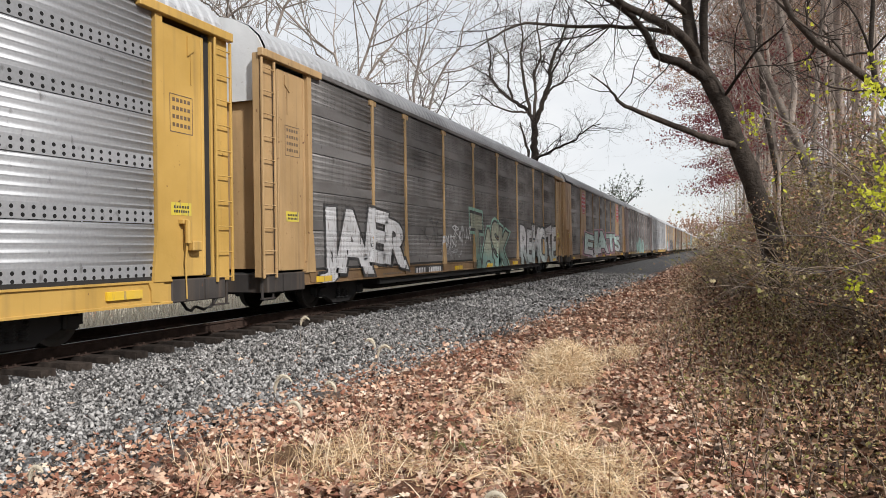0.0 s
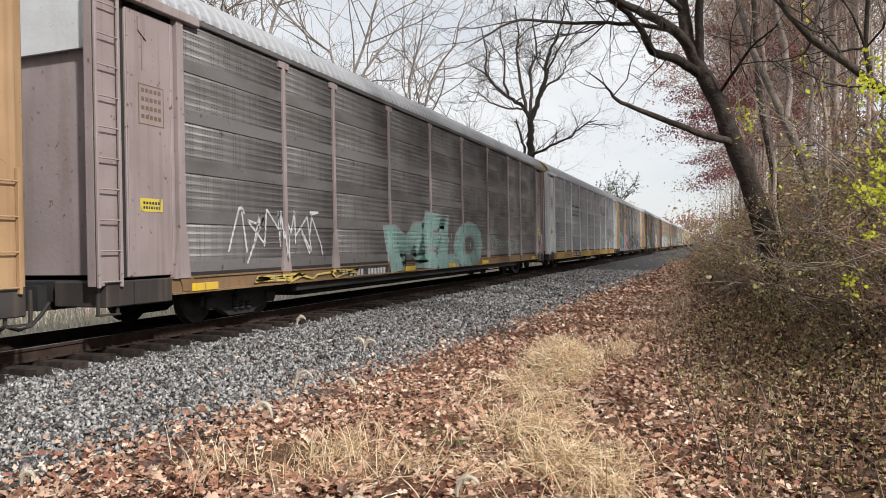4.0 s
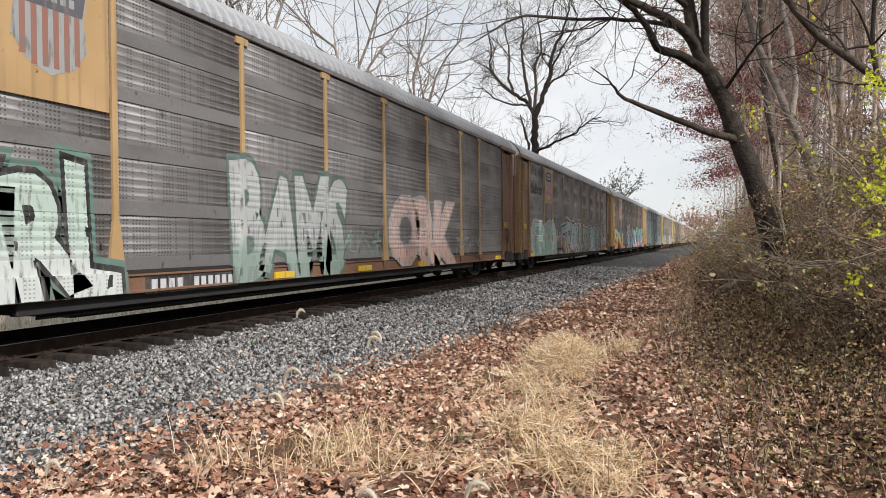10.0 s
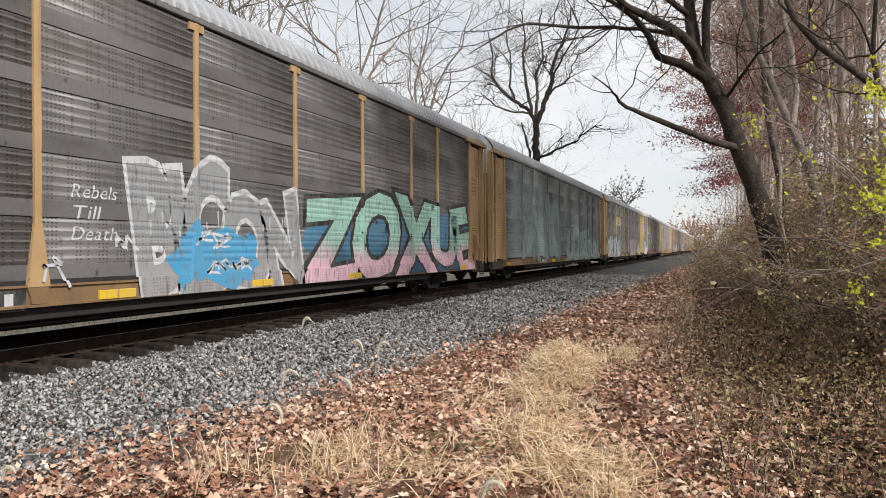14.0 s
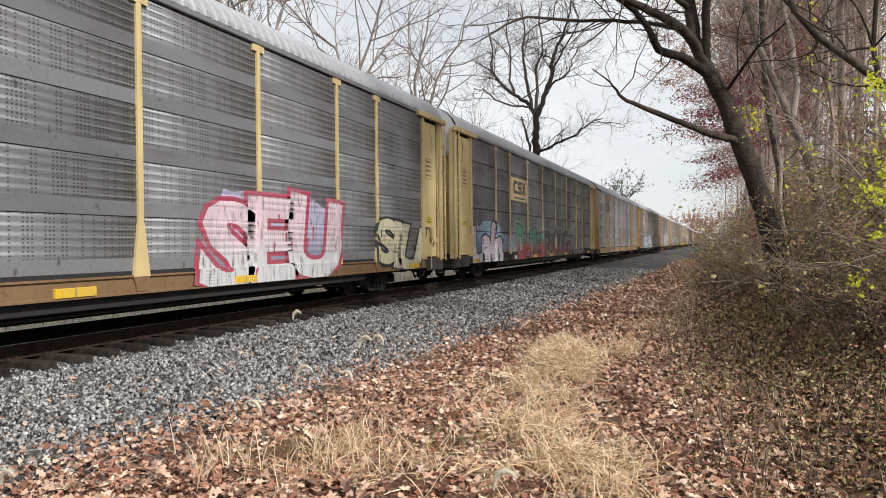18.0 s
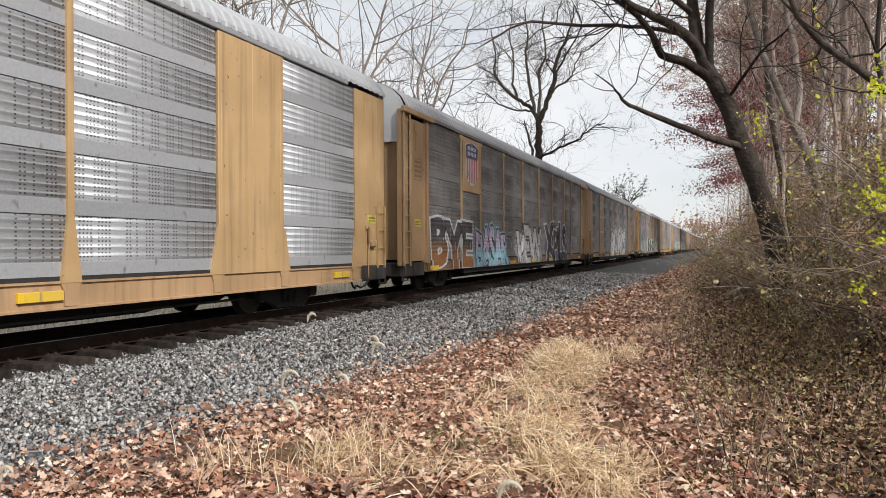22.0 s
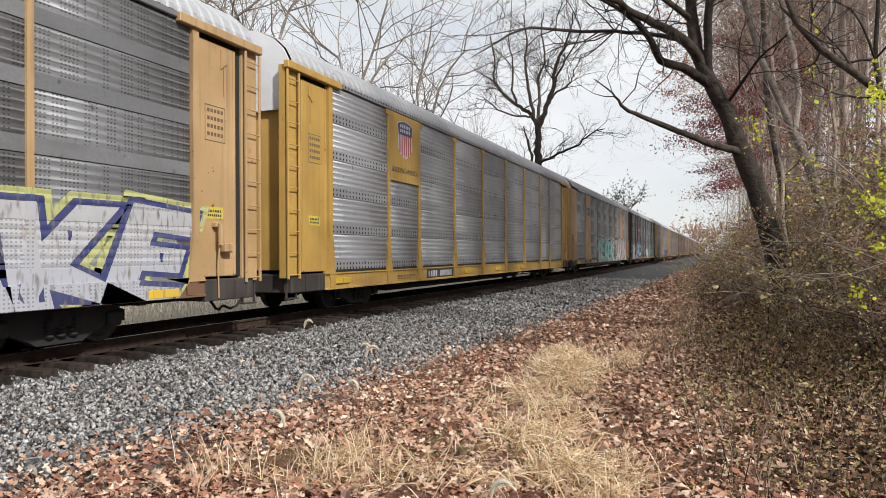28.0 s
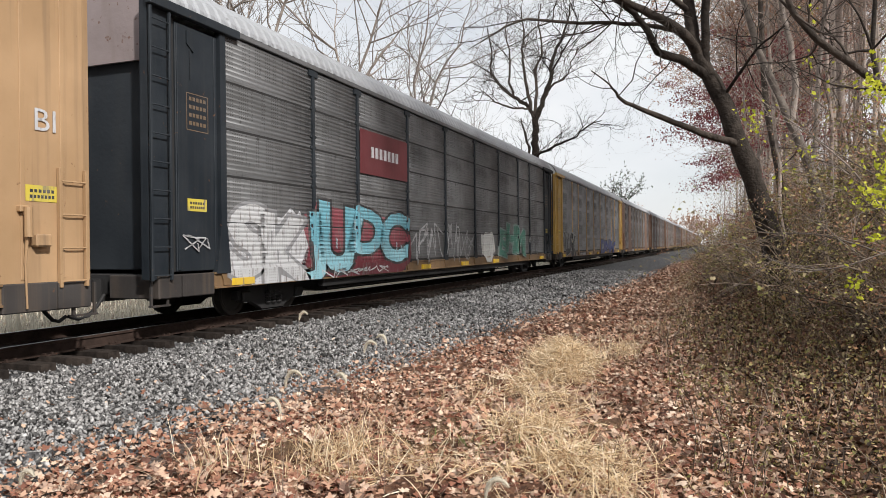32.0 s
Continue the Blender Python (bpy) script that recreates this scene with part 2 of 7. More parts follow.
TIE_WOOD = rough_stuff("creosoted_tie_wood", [(0.017, 0.013, 0.011), (0.044, 0.034, 0.028)], 7, 0.9, 0.5)
STONE = rough_stuff("ballast_stone", [(0.105, 0.101, 0.099), (0.25, 0.244, 0.238), (0.04, 0.038, 0.037)], 9, 0.8, 0.3, True, wide=(0.12, 2.4))
BARK = rough_stuff("grey_brown_bark", [(0.14, 0.115, 0.10), (0.27, 0.23, 0.20)], 5, 0.95, 0.8)
BARK_DARK = rough_stuff("dark_wet_bark", [(0.030, 0.024, 0.020), (0.075, 0.060, 0.050)], 6, 0.95, 1.0)
BARK_PALE = rough_stuff("pale_bark", [(0.26, 0.215, 0.185), (0.48, 0.40, 0.345)], 5, 0.95, 0.5)
PALE_TRUNK = rough_stuff("pale_pinkish_bark", [(0.22, 0.17, 0.145), (0.38, 0.31, 0.27)], 4, 0.95, 0.5)
TWIG = rough_stuff("brush_twig", [(0.08, 0.060, 0.046), (0.26, 0.20, 0.155)], 9, 0.9, 0.0, True, wide=(0.15, 2.4))
CANE = rough_stuff("pale_briar_cane", [(0.16, 0.115, 0.085), (0.36, 0.28, 0.21)], 7, 0.85, 0.0, True, wide=(0.35, 1.7))
STRAW = leafy("dry_straw", [(0.66, 0.48, 0.28), (0.88, 0.73, 0.50), (0.46, 0.31, 0.17), (0.76, 0.58, 0.36), (0.95, 0.84, 0.65), (0.58, 0.41, 0.24), (0.28, 0.18, 0.11)], 0.35)
LITTER = leafy("fallen_oak_leaves", [(0.26, 0.10, 0.065), (0.56, 0.34, 0.23), (0.07, 0.030, 0.022), (0.74, 0.54, 0.40), (0.34, 0.15, 0.095), (0.12, 0.048, 0.034),
                                     (0.84, 0.68, 0.53), (0.20, 0.080, 0.053), (0.50, 0.28, 0.18), (0.62, 0.44, 0.32), (0.09, 0.040, 0.028)], 0.15)
# leaf litter of the bank, with the shade there put into its colours
SHADED_LITTER = leafy("shaded_fallen_leaves", [(0.13, 0.058, 0.038), (0.42, 0.25, 0.15), (0.035, 0.020, 0.014), (0.06, 0.034, 0.024), (0.58, 0.40, 0.27), (0.22, 0.105, 0.068), (0.03, 0.020, 0.014), (0.10, 0.068, 0.035)], 0.1)
OLIVE_LEAF = leafy("olive_yellow_leaves", [(0.17, 0.17, 0.055), (0.40, 0.37, 0.13), (0.28, 0.20, 0.10), (0.09, 0.09, 0.04)], 0.3)
BRUSH_LEAF = leafy("brush_leaves", [(0.09, 0.075, 0.035), (0.56, 0.46, 0.26), (0.03, 0.024, 0.016), (0.30, 0.30, 0.10),
                                    (0.46, 0.25, 0.14), (0.05, 0.048, 0.024), (0.16, 0.06, 0.05), (0.40, 0.34, 0.14), (0.62, 0.52, 0.34)], 0.3)
LIME_LEAF = leafy("yellow_green_leaves", [(0.52, 0.56, 0.04), (0.72, 0.72, 0.08), (0.44, 0.50, 0.05)], 0.5)
RED_LEAF = leafy("burgundy_leaves", [(0.16, 0.035, 0.045), (0.28, 0.075, 0.08), (0.20, 0.08, 0.075)], 0.3)
RUST_LEAF = leafy("rust_brown_leaves", [(0.36, 0.18, 0.11), (0.46, 0.26, 0.17), (0.30, 0.19, 0.11)], 0.3)
FLUFF = leafy("seed_fluff", [(0.62, 0.56, 0.45), (0.74, 0.68, 0.56)], 0.35)


def ground_material():
    """Ballast by the track, leaf litter on the path and the bank, woodland floor beyond."""
    m, nt, bs = nodes_of("trackside_ground")
    grav = mixed(nt, noisy(nt, 38, 0.35, 0.65, detail=5), (0.025, 0.024, 0.023), (0.13, 0.13, 0.135))
    leaf = mixed(nt, noisy(nt, 16, 0.35, 0.65, detail=6), (0.045, 0.022, 0.015), (0.17, 0.085, 0.052))
    leaf = mixed(nt, noisy(nt, 0.8, 0.45, 0.7), leaf, (0.14, 0.09, 0.05))
    co = nt.nodes.new("ShaderNodeTexCoord")
    sep = nt.nodes.new("ShaderNodeSeparateXYZ")
    nt.links.new(co.outputs["Object"], sep.inputs[0])
    wob = noisy(nt, 1.3, 0.0, 1.0, detail=5)
    add = nt.nodes.new("ShaderNodeMath")
    add.operation = "MULTIPLY_ADD"
    add.inputs[1].default_value = -1.6
    nt.links.new(wob, add.inputs[0])
    nt.links.new(sep.outputs[0], add.inputs[2])
    drift = nt.nodes.new("ShaderNodeMath")
    drift.operation = "MULTIPLY_ADD"
    drift.inputs[1].default_value = -0.018
    nt.links.new(sep.outputs[1], drift.inputs[0])
    nt.links.new(add.outputs[0], drift.inputs[2])
    edge = nt.nodes.new("ShaderNodeMapRange")
    edge.inputs[1].default_value, edge.inputs[2].default_value = 4.0, 4.5
    nt.links.new(drift.outputs[0], edge.inputs[0])
    left = nt.nodes.new("ShaderNodeMapRange")
    left.inputs[1].default_value, left.inputs[2].default_value = -4.6, -5.0
    nt.links.new(sep.outputs[0], left.inputs[0])
    c = mixed(nt, edge.outputs[0], grav, leaf)
    c = mixed(nt, left.outputs[0], c, (0.17, 0.145, 0.11))
    nt.links.new(c, bs.inputs["Base Color"])
    bs.inputs["Roughness"].default_value = 0.95
    bs.inputs["Specular IOR Level"].default_value = 0.15
    bumped(nt, bs, noisy(nt, 30, 0.2, 0.8, detail=6), 0.8, 0.03)
    return m


GROUND = ground_material()


# ---- letter shapes of the built-in font, cut once ----
GLYPHS = {}


def cut_glyphs():
    cu = bpy.data.curves.new("letters", "FONT")
    cu.size, cu.resolution_u, cu.fill_mode = 1.0, 3, "FRONT"
    ob = new("letters", cu)
    for ch in "ABCDEFGHIJKLMNOPQRSTUVWXYZewildvranbsth":
        for swell in (0.0, 0.05, 0.09, 0.13):
            cu.body, cu.offset = ch, swell
            me = bpy.data.meshes.new_from_object(ob.evaluated_get(bpy.context.evaluated_depsgraph_get()))
            GLYPHS[ch, swell] = ([(v.co.x, v.co.y) for v in me.vertices], [tuple(p.vertices) for p in me.polygons])
            bpy.data.meshes.remove(me)
    bpy.data.objects.remove(ob)
    bpy.data.curves.remove(cu)


cut_glyphs()

# ---- building helpers ----
BARE = "bare"


def part(name, bm, material, parent=None, label="", smooth=False):
    me = bpy.data.meshes.new(name)
    bm.to_mesh(me)
    bm.free()
    if smooth:
        me.polygons.foreach_set("use_smooth", [True] * len(me.polygons))
    me.materials.append(material)
    ob = new(name, me)
    ob.parent = parent
    return tagged(ob, label) if label else ob


def share(name, me, parent, at=(0, 0, 0), turn=0.0):
    """One more object on a mesh that is already there."""
    ob = new(name, me)
    ob.parent = parent
    ob.location = at
    ob.rotation_euler = (0, 0, turn)
    return ob


def raw_mesh(name, verts, faces, material, smooth=False):
    """A mesh from big arrays: verts (n, 3), faces (m, 3 or 4)."""
    verts, faces = np.asarray(verts, np.float32), np.asarray(faces, np.int32)
    k = faces.shape[1]
    me = bpy.data.meshes.new(name)
    me.vertices.add(len(verts))
    me.vertices.foreach_set("co", verts.ravel())
    me.loops.add(faces.size)
    me.loops.foreach_set("vertex_index", faces.ravel())
    me.polygons.add(len(faces))
    me.polygons.foreach_set("loop_start", np.arange(0, faces.size, k, dtype=np.int32))
    if smooth:
        me.polygons.foreach_set("use_smooth", np.ones(len(faces), bool))
    me.update(calc_edges=True)
    me.materials.append(material)
    return me


def box(bm, x0, x1, y0, y1, z0, z1, bevel=0.0):
    made = bmesh.ops.create_cube(bm, size=1)["verts"]
    for v in made:
        v.co = Vector((x0 + (v.co.x + 0.5) * (x1 - x0), y0 + (v.co.y + 0.5) * (y1 - y0), z0 + (v.co.z + 0.5) * (z1 - z0)))
    if bevel:
        edges = {e for v in made for e in v.link_edges}
        bmesh.ops.bevel(bm, geom=list(edges), offset=bevel, segments=1, affect="EDGES")
    return bm


def rod(bm, a, b, r, sides=8):
    a, b = Vector(a), Vector(b)
    m = Matrix.Translation((a + b) / 2) @ (b - a).to_track_quat("Z", "Y").to_matrix().to_4x4()
    bmesh.ops.create_cone(bm, cap_ends=True, segments=sides, radius1=r, radius2=r, depth=(b - a).length, matrix=m)
    return bm


def extruded(bm, outline, axis, a, b):
    """A closed outline of (u, v) pulled along an axis from a to b: axis y takes (x, z), axis x takes (y, z)."""
    put = (lambda u, v, w: (u, w, v)) if axis == "y" else (lambda u, v, w: (w, u, v))
    one = [bm.verts.new(put(u, v, a)) for u, v in outline]
    two = [bm.verts.new(put(u, v, b)) for u, v in outline]
    n = len(one)
    for i in range(n):
        bm.faces.new((one[i], one[(i + 1) % n], two[(i + 1) % n], two[i]))
    bm.faces.new(one[::-1])
    bm.faces.new(two)
    bmesh.ops.recalc_face_normals(bm, faces=bm.faces[:])
    return bm


def B():
    return bmesh.new()


class Twigs:
    """Collects tapered tubes into one mesh."""

    def __init__(self):
        self.v, self.f, self.n = [], [], 0

    def tube(self, pts, radii, sides):
        pts = np.asarray(pts, float)
        way = np.gradient(pts, axis=0)
        way /= np.linalg.norm(way, axis=1)[:, None] + 1e-9
        ref = np.array([0.31, 0.95, 0.05]) if abs(way[0, 2]) > 0.7 else np.array([0.1, 0.05, 0.99])
        u = np.cross(way, ref)
        u /= np.linalg.norm(u, axis=1)[:, None] + 1e-9
        w = np.cross(way, u)
        ang = np.arange(sides) * 2 * np.pi / sides
        ring = u[:, None, :] * np.cos(ang)[None, :, None] + w[:, None, :] * np.sin(ang)[None, :, None]
        vs = pts[:, None, :] + ring * np.asarray(radii)[:, None, None]
        self.v.append(vs.reshape(-1, 3))
        k = len(pts)
        i = np.arange(k - 1)[:, None] * sides + np.arange(sides)[None, :]
        j = np.arange(k - 1)[:, None] * sides + (np.arange(sides)[None, :] + 1) % sides
        self.f.append((np.stack([i, j, j + sides, i + sides], -1).reshape(-1, 4)) + self.n)
        self.n += k * sides

    def mesh(self, name, material):
        return raw_mesh(name, np.concatenate(self.v), np.concatenate(self.f), material, True)


def leaf_mesh(name, places, size, rng, material, flat=0.0, ratio=0.55, lobes=False):
    """One mesh of many small bent leaves. flat: 1 lies on the ground, 0 any way round."""
    n = len(places)
    d = rng.normal(size=(n, 3))
    d[:, 2] *= 1 - flat * 0.85
    d /= np.linalg.norm(d, axis=1)[:, None]
    up = rng.normal(size=(n, 3)) * (1 - flat * 0.7) + np.array([0, 0, flat * 2.0])
    s = np.cross(d, up)
    s /= np.linalg.norm(s, axis=1)[:, None] + 1e-9
    nrm = np.cross(s, d)
    L = size * rng.uniform(0.6, 1.4, n)[:, None]
    curl = rng.uniform(-0.3, 0.6, n)[:, None]
    P = np.asarray(places)
    if lobes:
        prof = [(-0.5, 0.03), (-0.22, 0.34), (-0.08, 0.14), (0.12, 0.40), (0.26, 0.16), (0.5, 0.05)]
    else:
        prof = [(-0.5, 0.02), (-0.1, ratio * 0.5), (0.5, 0.02)]
    cols = []
    for t, wd in prof:
        c = P + d * L * t + nrm * L * curl * (t * t * 2.0)
        cols += [c - s * L * wd + nrm * L * wd * 0.3, c + s * L * wd + nrm * L * wd * 0.3]
    v = np.stack(cols, 1).reshape(-1, 3)
    k = len(prof) * 2
    base = np.arange(n)[:, None] * k
    f = np.concatenate([base + np.array([2 * i, 2 * i + 1, 2 * i + 3, 2 * i + 2]) for i in range(len(prof) - 1)])
    return raw_mesh(name, v, f, material)


# ---- the lie of the land: the track runs along y at x = 0, rail tops at z = 0 ----


def toe_x(y):
    return np.interp(y, [0, 3.6, 9, 20, 55, 200], [4.4, 4.6, 5.3, 5.6, 6.4, 7.0])


def bank_x(y):
    return np.interp(y, [-10, 0, 6, 10, 24, 55, 200], [10.6, 10.3, 9.6, 9.2, 8.4, 8.0, 8.4])


def land_z(x, y):
    x, y = np.asarray(x, float), np.asarray(y, float)
    t, b = toe_x(y), bank_x(y)
    z = np.where(x < 0.95, -0.262, -0.262 - 0.03 * np.clip((x - 1.2) / 0.4, 0, 1) - 0.13 * np.clip((x - 1.5) / (t - 1.5), 0, 1))
    u = np.clip(x - b, 0, None)
    steep = np.clip((y - 3.0) / 16.0, 0.08, 1.0)
    z = z + np.where(u < 5, 0.10 * u * u, 2.5 + 0.24 * steep * (np.minimum(u, 40) - 5))
    z = np.where(x < -2.0, -0.24 - 0.55 * np.clip((-2.0 - x) / 2.4, 0, 1), z)
    return z


def build_land():
    rng = np.random.default_rng(4)
    xs = np.concatenate([[-900, -400, -150, -80, -50, -35], np.arange(-25, -5, 2.0), np.arange(-5, 14, 0.3), np.arange(14, 30, 1.2),
                         [33, 40, 52, 70, 100, 160, 300, 600, 900]])
    ys = np.concatenate([[-900, -300, -100, -50, -25, -12], np.arange(-8, 30, 0.4), np.arange(30, 80, 2.0), np.arange(80, 240, 8.0),
                         [260, 320, 450, 700, 1200, 1800]])
    gx, gy = np.meshgrid(xs, ys)
    z = land_z(gx, gy)
    rough = np.where(gx > toe_x(gy), 0.035, 0.012) * (np.abs(gx) < 60)
    z = z + rng.normal(size=z.shape) * rough
    nx, ny = len(xs), len(ys)
    v = np.stack([gx, gy, z], -1).reshape(-1, 3)
    i = (np.arange(ny - 1)[:, None] * nx + np.arange(nx - 1)[None, :]).ravel()
    f = np.stack([i, i + 1, i + nx + 1, i + nx], -1)
    ob = new("ground", raw_mesh("ground", v, f, GROUND, True))
    tagged(ob, "trackside ground of grey ballast, leaf litter and bank", "ground", kind="structure")


build_land()


TIE_Y = []


def build_track():
    line = tagged(new("railway_track"), "single railway track with rusty rails on dark wooden ties", "railway track", kind="structure")
    prof = [(-0.076, -0.18), (0.076, -0.18), (0.076, -0.168), (0.012, -0.15), (0.012, -0.045), (0.036, -0.035), (0.036, -0.006), (0.03, 0.0),
            (-0.03, 0.0), (-0.036, -0.006), (-0.036, -0.035), (-0.012, -0.045), (-0.012, -0.15), (-0.076, -0.168)]
    for x in (0.7525, -0.7525):
        bm = extruded(B(), [(x + u, w) for u, w in prof], "y", -120, 900)
        part("rail", bm, RAIL_RUST, line, "rusty brown steel rail")
        bm = extruded(B(), [(x - 0.026, 0.0), (x + 0.026, 0.0), (x + 0.022, 0.003), (x - 0.022, 0.003)], "y", -120, 900)
        part("rail_head", bm, STEEL, line, "polished running surface of the rail")
    rng = random.Random(3)
    ties = []
    for k in range(3):
        bm = box(B(), -1.38, 1.42, -0.115, 0.115, -0.36, -0.172, 0.012)
        for v in bm.verts:
            v.co += Vector((rng.uniform(-0.012, 0.012), rng.uniform(-0.008, 0.008), rng.uniform(-0.006, 0.004)))
        me = bpy.data.meshes.new("tie")
        bm.to_mesh(me)
        bm.free()
        me.materials.append(TIE_WOOD)
        ties.append(me)
    bm = box(B(), -0.18, 0.18, -0.09, 0.09, -0.176, -0.164, 0.004)
    for sx in (-0.115, 0.115):
        for sy in (-0.06, 0.06):
            box(bm, sx - 0.02, sx + 0.02, sy - 0.015, sy + 0.015, -0.165, -0.135)
    plate = bpy.data.meshes.new("tie_plate")
    bm.to_mesh(plate)
    bm.free()
    plate.materials.append(RAIL_RUST)
    y = -8.0
    while y < 110:
        TIE_Y.append(y)
        ob = share("tie", rng.choice(ties), line, (rng.uniform(-0.09, 0.09), y, rng.uniform(-0.008, 0.004)), rng.uniform(-0.03, 0.03))
        if y < 40:
            share("tie_plate", plate, line, (0.7525, y, 0))
        y += rng.uniform(0.545, 0.585)


build_track()


# ---- the train of car carriers ----
PITCH = 28.6
COLS = [2.85, 1.97, 2.9, 2.9, 2.9, 2.9, 2.9, 1.97, 2.85]
COL_Y = [2.23 + sum(COLS[:i]) for i in range(10)]
RACK_Z0, RACK_Z1, ROWS_HIGH = 0.90, 4.94, 5
SHEET_H = (RACK_Z1 - RACK_Z0) / ROWS_HIGH
SKIN = 1.545
kept = {}


def rib_profile(style):
    """Breakpoints (z, x) of one side from sill to eave."""
    pts = []
    if style == "fine":
        n, flat, deep = 9, 0.04, 0.011
    elif style == "banded":
        n, flat, deep = 5, 0.20, 0.011
    else:
        n, flat, deep = 5, 0.19, 0.027
    for r in range(ROWS_HIGH):
        z = RACK_Z0 + r * SHEET_H
        lap = 0.006
        pts += [(z, SKIN), (z + 0.002, SKIN + lap), (z + flat, SKIN + lap), (z + flat + 0.001, SKIN)]
        p = (SHEET_H - flat - 0.02) / n
        for k in range(n):
            a = z + flat + 0.01 + k * p
            pts += [(a + p * q / 5, SKIN + deep * (0.5 - 0.5 * math.cos(2 * math.pi * q / 5))) for q in range(0 if k == 0 else 1, 6)]
    pts.append((RACK_Z1, SKIN))
    return pts


PROFILES = {s: rib_profile(s) for s in ("fine", "banded", "ribbed")}
# where a marking bends: every crease but the gentle ones half way up a rib
CUTS = {s: [z for i, (z, x) in enumerate(p) if not 0.2 < (x - SKIN) / max(q for q in (b - SKIN for _, b in p)) < 0.42] for s, p in PROFILES.items()}


def sheet_mesh(style, row, width, material):
    key = (style, row, width, material.name)
    if key not in kept:
        z0 = RACK_Z0 + row * SHEET_H
        seam = 0.06 if style == "fine" else 0.024
        pts = [(x, z) for z, x in PROFILES[style] if z0 - 1e-6 <= z < z0 + SHEET_H - 1e-6] + [(SKIN, z0 + SHEET_H - seam)]
        bm = extruded(B(), pts + [(SKIN - 0.03, pts[-1][1]), (SKIN - 0.03, pts[0][1])], "y", 0.0, width - 0.006)
        for f in bm.faces:
            xs = [v.co.x for v in f.verts]
            f.smooth = len(f.verts) == 4 and 0.0008 < max(xs) - min(xs) < 0.02 and max(v.co.z for v in f.verts) - min(v.co.z for v in f.verts) > 0.004
        me = bpy.data.meshes.new("rib_sheet")
        bm.to_mesh(me)
        bm.free()
        me.materials.append(material)
        kept[key] = me
    return kept[key]


def post_mesh(material, bolted):
    key = ("post", bolted, material.name)
    if key not in kept:
        bm = B()
        extruded(bm, [(-0.05, 0.90), (0.05, 0.90), (0.05, 4.93), (-0.05, 4.93)], "x", 1.50, 1.588)
        extruded(bm, [(-0.16, 0.84), (0.16, 0.84), (0.055, 1.62), (-0.055, 1.62)], "x", 1.51, 1.592)
        extruded(bm, [(-0.17, 4.80), (0.17, 4.80), (0.17, 4.92), (-0.17, 4.92)], "x", 1.51, 1.590)
        for z in (1.72, 1.95, 2.52, 2.75, 3.33, 3.56, 4.14, 4.37) if bolted else ():
            for y in (-0.075, 0.075):
                box(bm, 1.54, 1.586, y - 0.022, y + 0.022, z - 0.03, z + 0.03, 0.006)
        me = bpy.data.meshes.new("post")
        bm.to_mesh(me)
        bm.free()
        me.materials.append(material)
        kept[key] = me
    return kept[key]


def stored(key, build, material):
    """Builds a mesh once for all cars that share it."""
    key = (key, material.name)
    if key not in kept:
        bm = B()
        build(bm)
        me = bpy.data.meshes.new(key[0])
        bm.to_mesh(me)
        bm.free()
        me.materials.append(material)
        kept[key] = me
    return kept[key]


ARCH = [(1.60, 5.03), (1.585, 5.12), (1.47, 5.33), (1.24, 5.54), (0.90, 5.70), (0.45, 5.80), (0.0, 5.83)]
ARCH = ARCH + [(-x, z) for x, z in ARCH[-2::-1]]


def roof_build(bm):
    rings, y, k = [], 0.62, 0
    while y <= PITCH - 0.6:
        lift = 0.014 if (k // 2) % 2 else -0.014
        rings.append([bm.verts.new((x * (1 + lift * 0.4), y, z + lift * (0.4 + 0.6 * (1 - abs(x) / 1.6)))) for x, z in ARCH])
        y += 0.05 if k % 2 else 0.085
        k += 1
    for a, b in zip(rings, rings[1:]):
        for i in range(len(ARCH) - 1):
            bm.faces.new((a[i], a[i + 1], b[i + 1], b[i]))


def end_face_build(bm):
    pts = [(-1.46, 0.95)] + [(x * 0.93, z - 0.02) for x, z in ARCH[::-1]] + [(1.46, 0.95)]
    extruded(bm, pts, "y", 0.70, 0.76)


def hood_build(bm):
    pts = [(1.50, 4.12), (1.52, 4.9)] + [(x * 0.955, z) for x, z in ARCH] + [(-1.52, 4.9), (-1.50, 4.12)]
    extruded(bm, pts, "y", 0.60, 0.655)


def corner_build(bm):
    extruded(bm, [(1.40, 0.80), (1.535, 0.80), (1.535, 4.96), (1.40, 4.96)], "y", 0.46, 0.90)


def ladder_rail_build(bm):
    box(bm, 1.585, 1.625, -0.022, 0.022, 0.78, 4.86, 0.005)


def short_rail_build(bm):
    box(bm, 1.565, 1.625, -0.022, 0.022, 0.78, 2.30, 0.005)


def rung_build(bm):
    rod(bm, (1.615, 0.0, 0), (1.615, 0.40, 0), 0.011, 6)


def plate_build(bm):
    box(bm, 1.46, 1.535, 1.06, 2.05, 0.90, 4.80, 0.01)


def stile_build(bm):
    box(bm, 1.50, 1.552, 1.08, 1.14, 0.92, 4.78, 0.006)


def second_stile_build(bm):
    box(bm, 1.50, 1.552, 1.96, 2.02, 0.92, 4.78, 0.006)


def end_post_build(bm):
    extruded(bm, [(2.06, 0.90), (2.21, 0.90), (2.21, 4.93), (2.06, 4.93)], "x", 1.49, 1.598)
    extruded(bm, [(1.93, 0.84), (2.30, 0.84), (2.22, 1.62), (2.05, 1.62)], "x", 1.50, 1.602)


def seal_build(bm):
    box(bm, 1.36, 1.50, 0.90, 1.06, 0.90, 4.86)


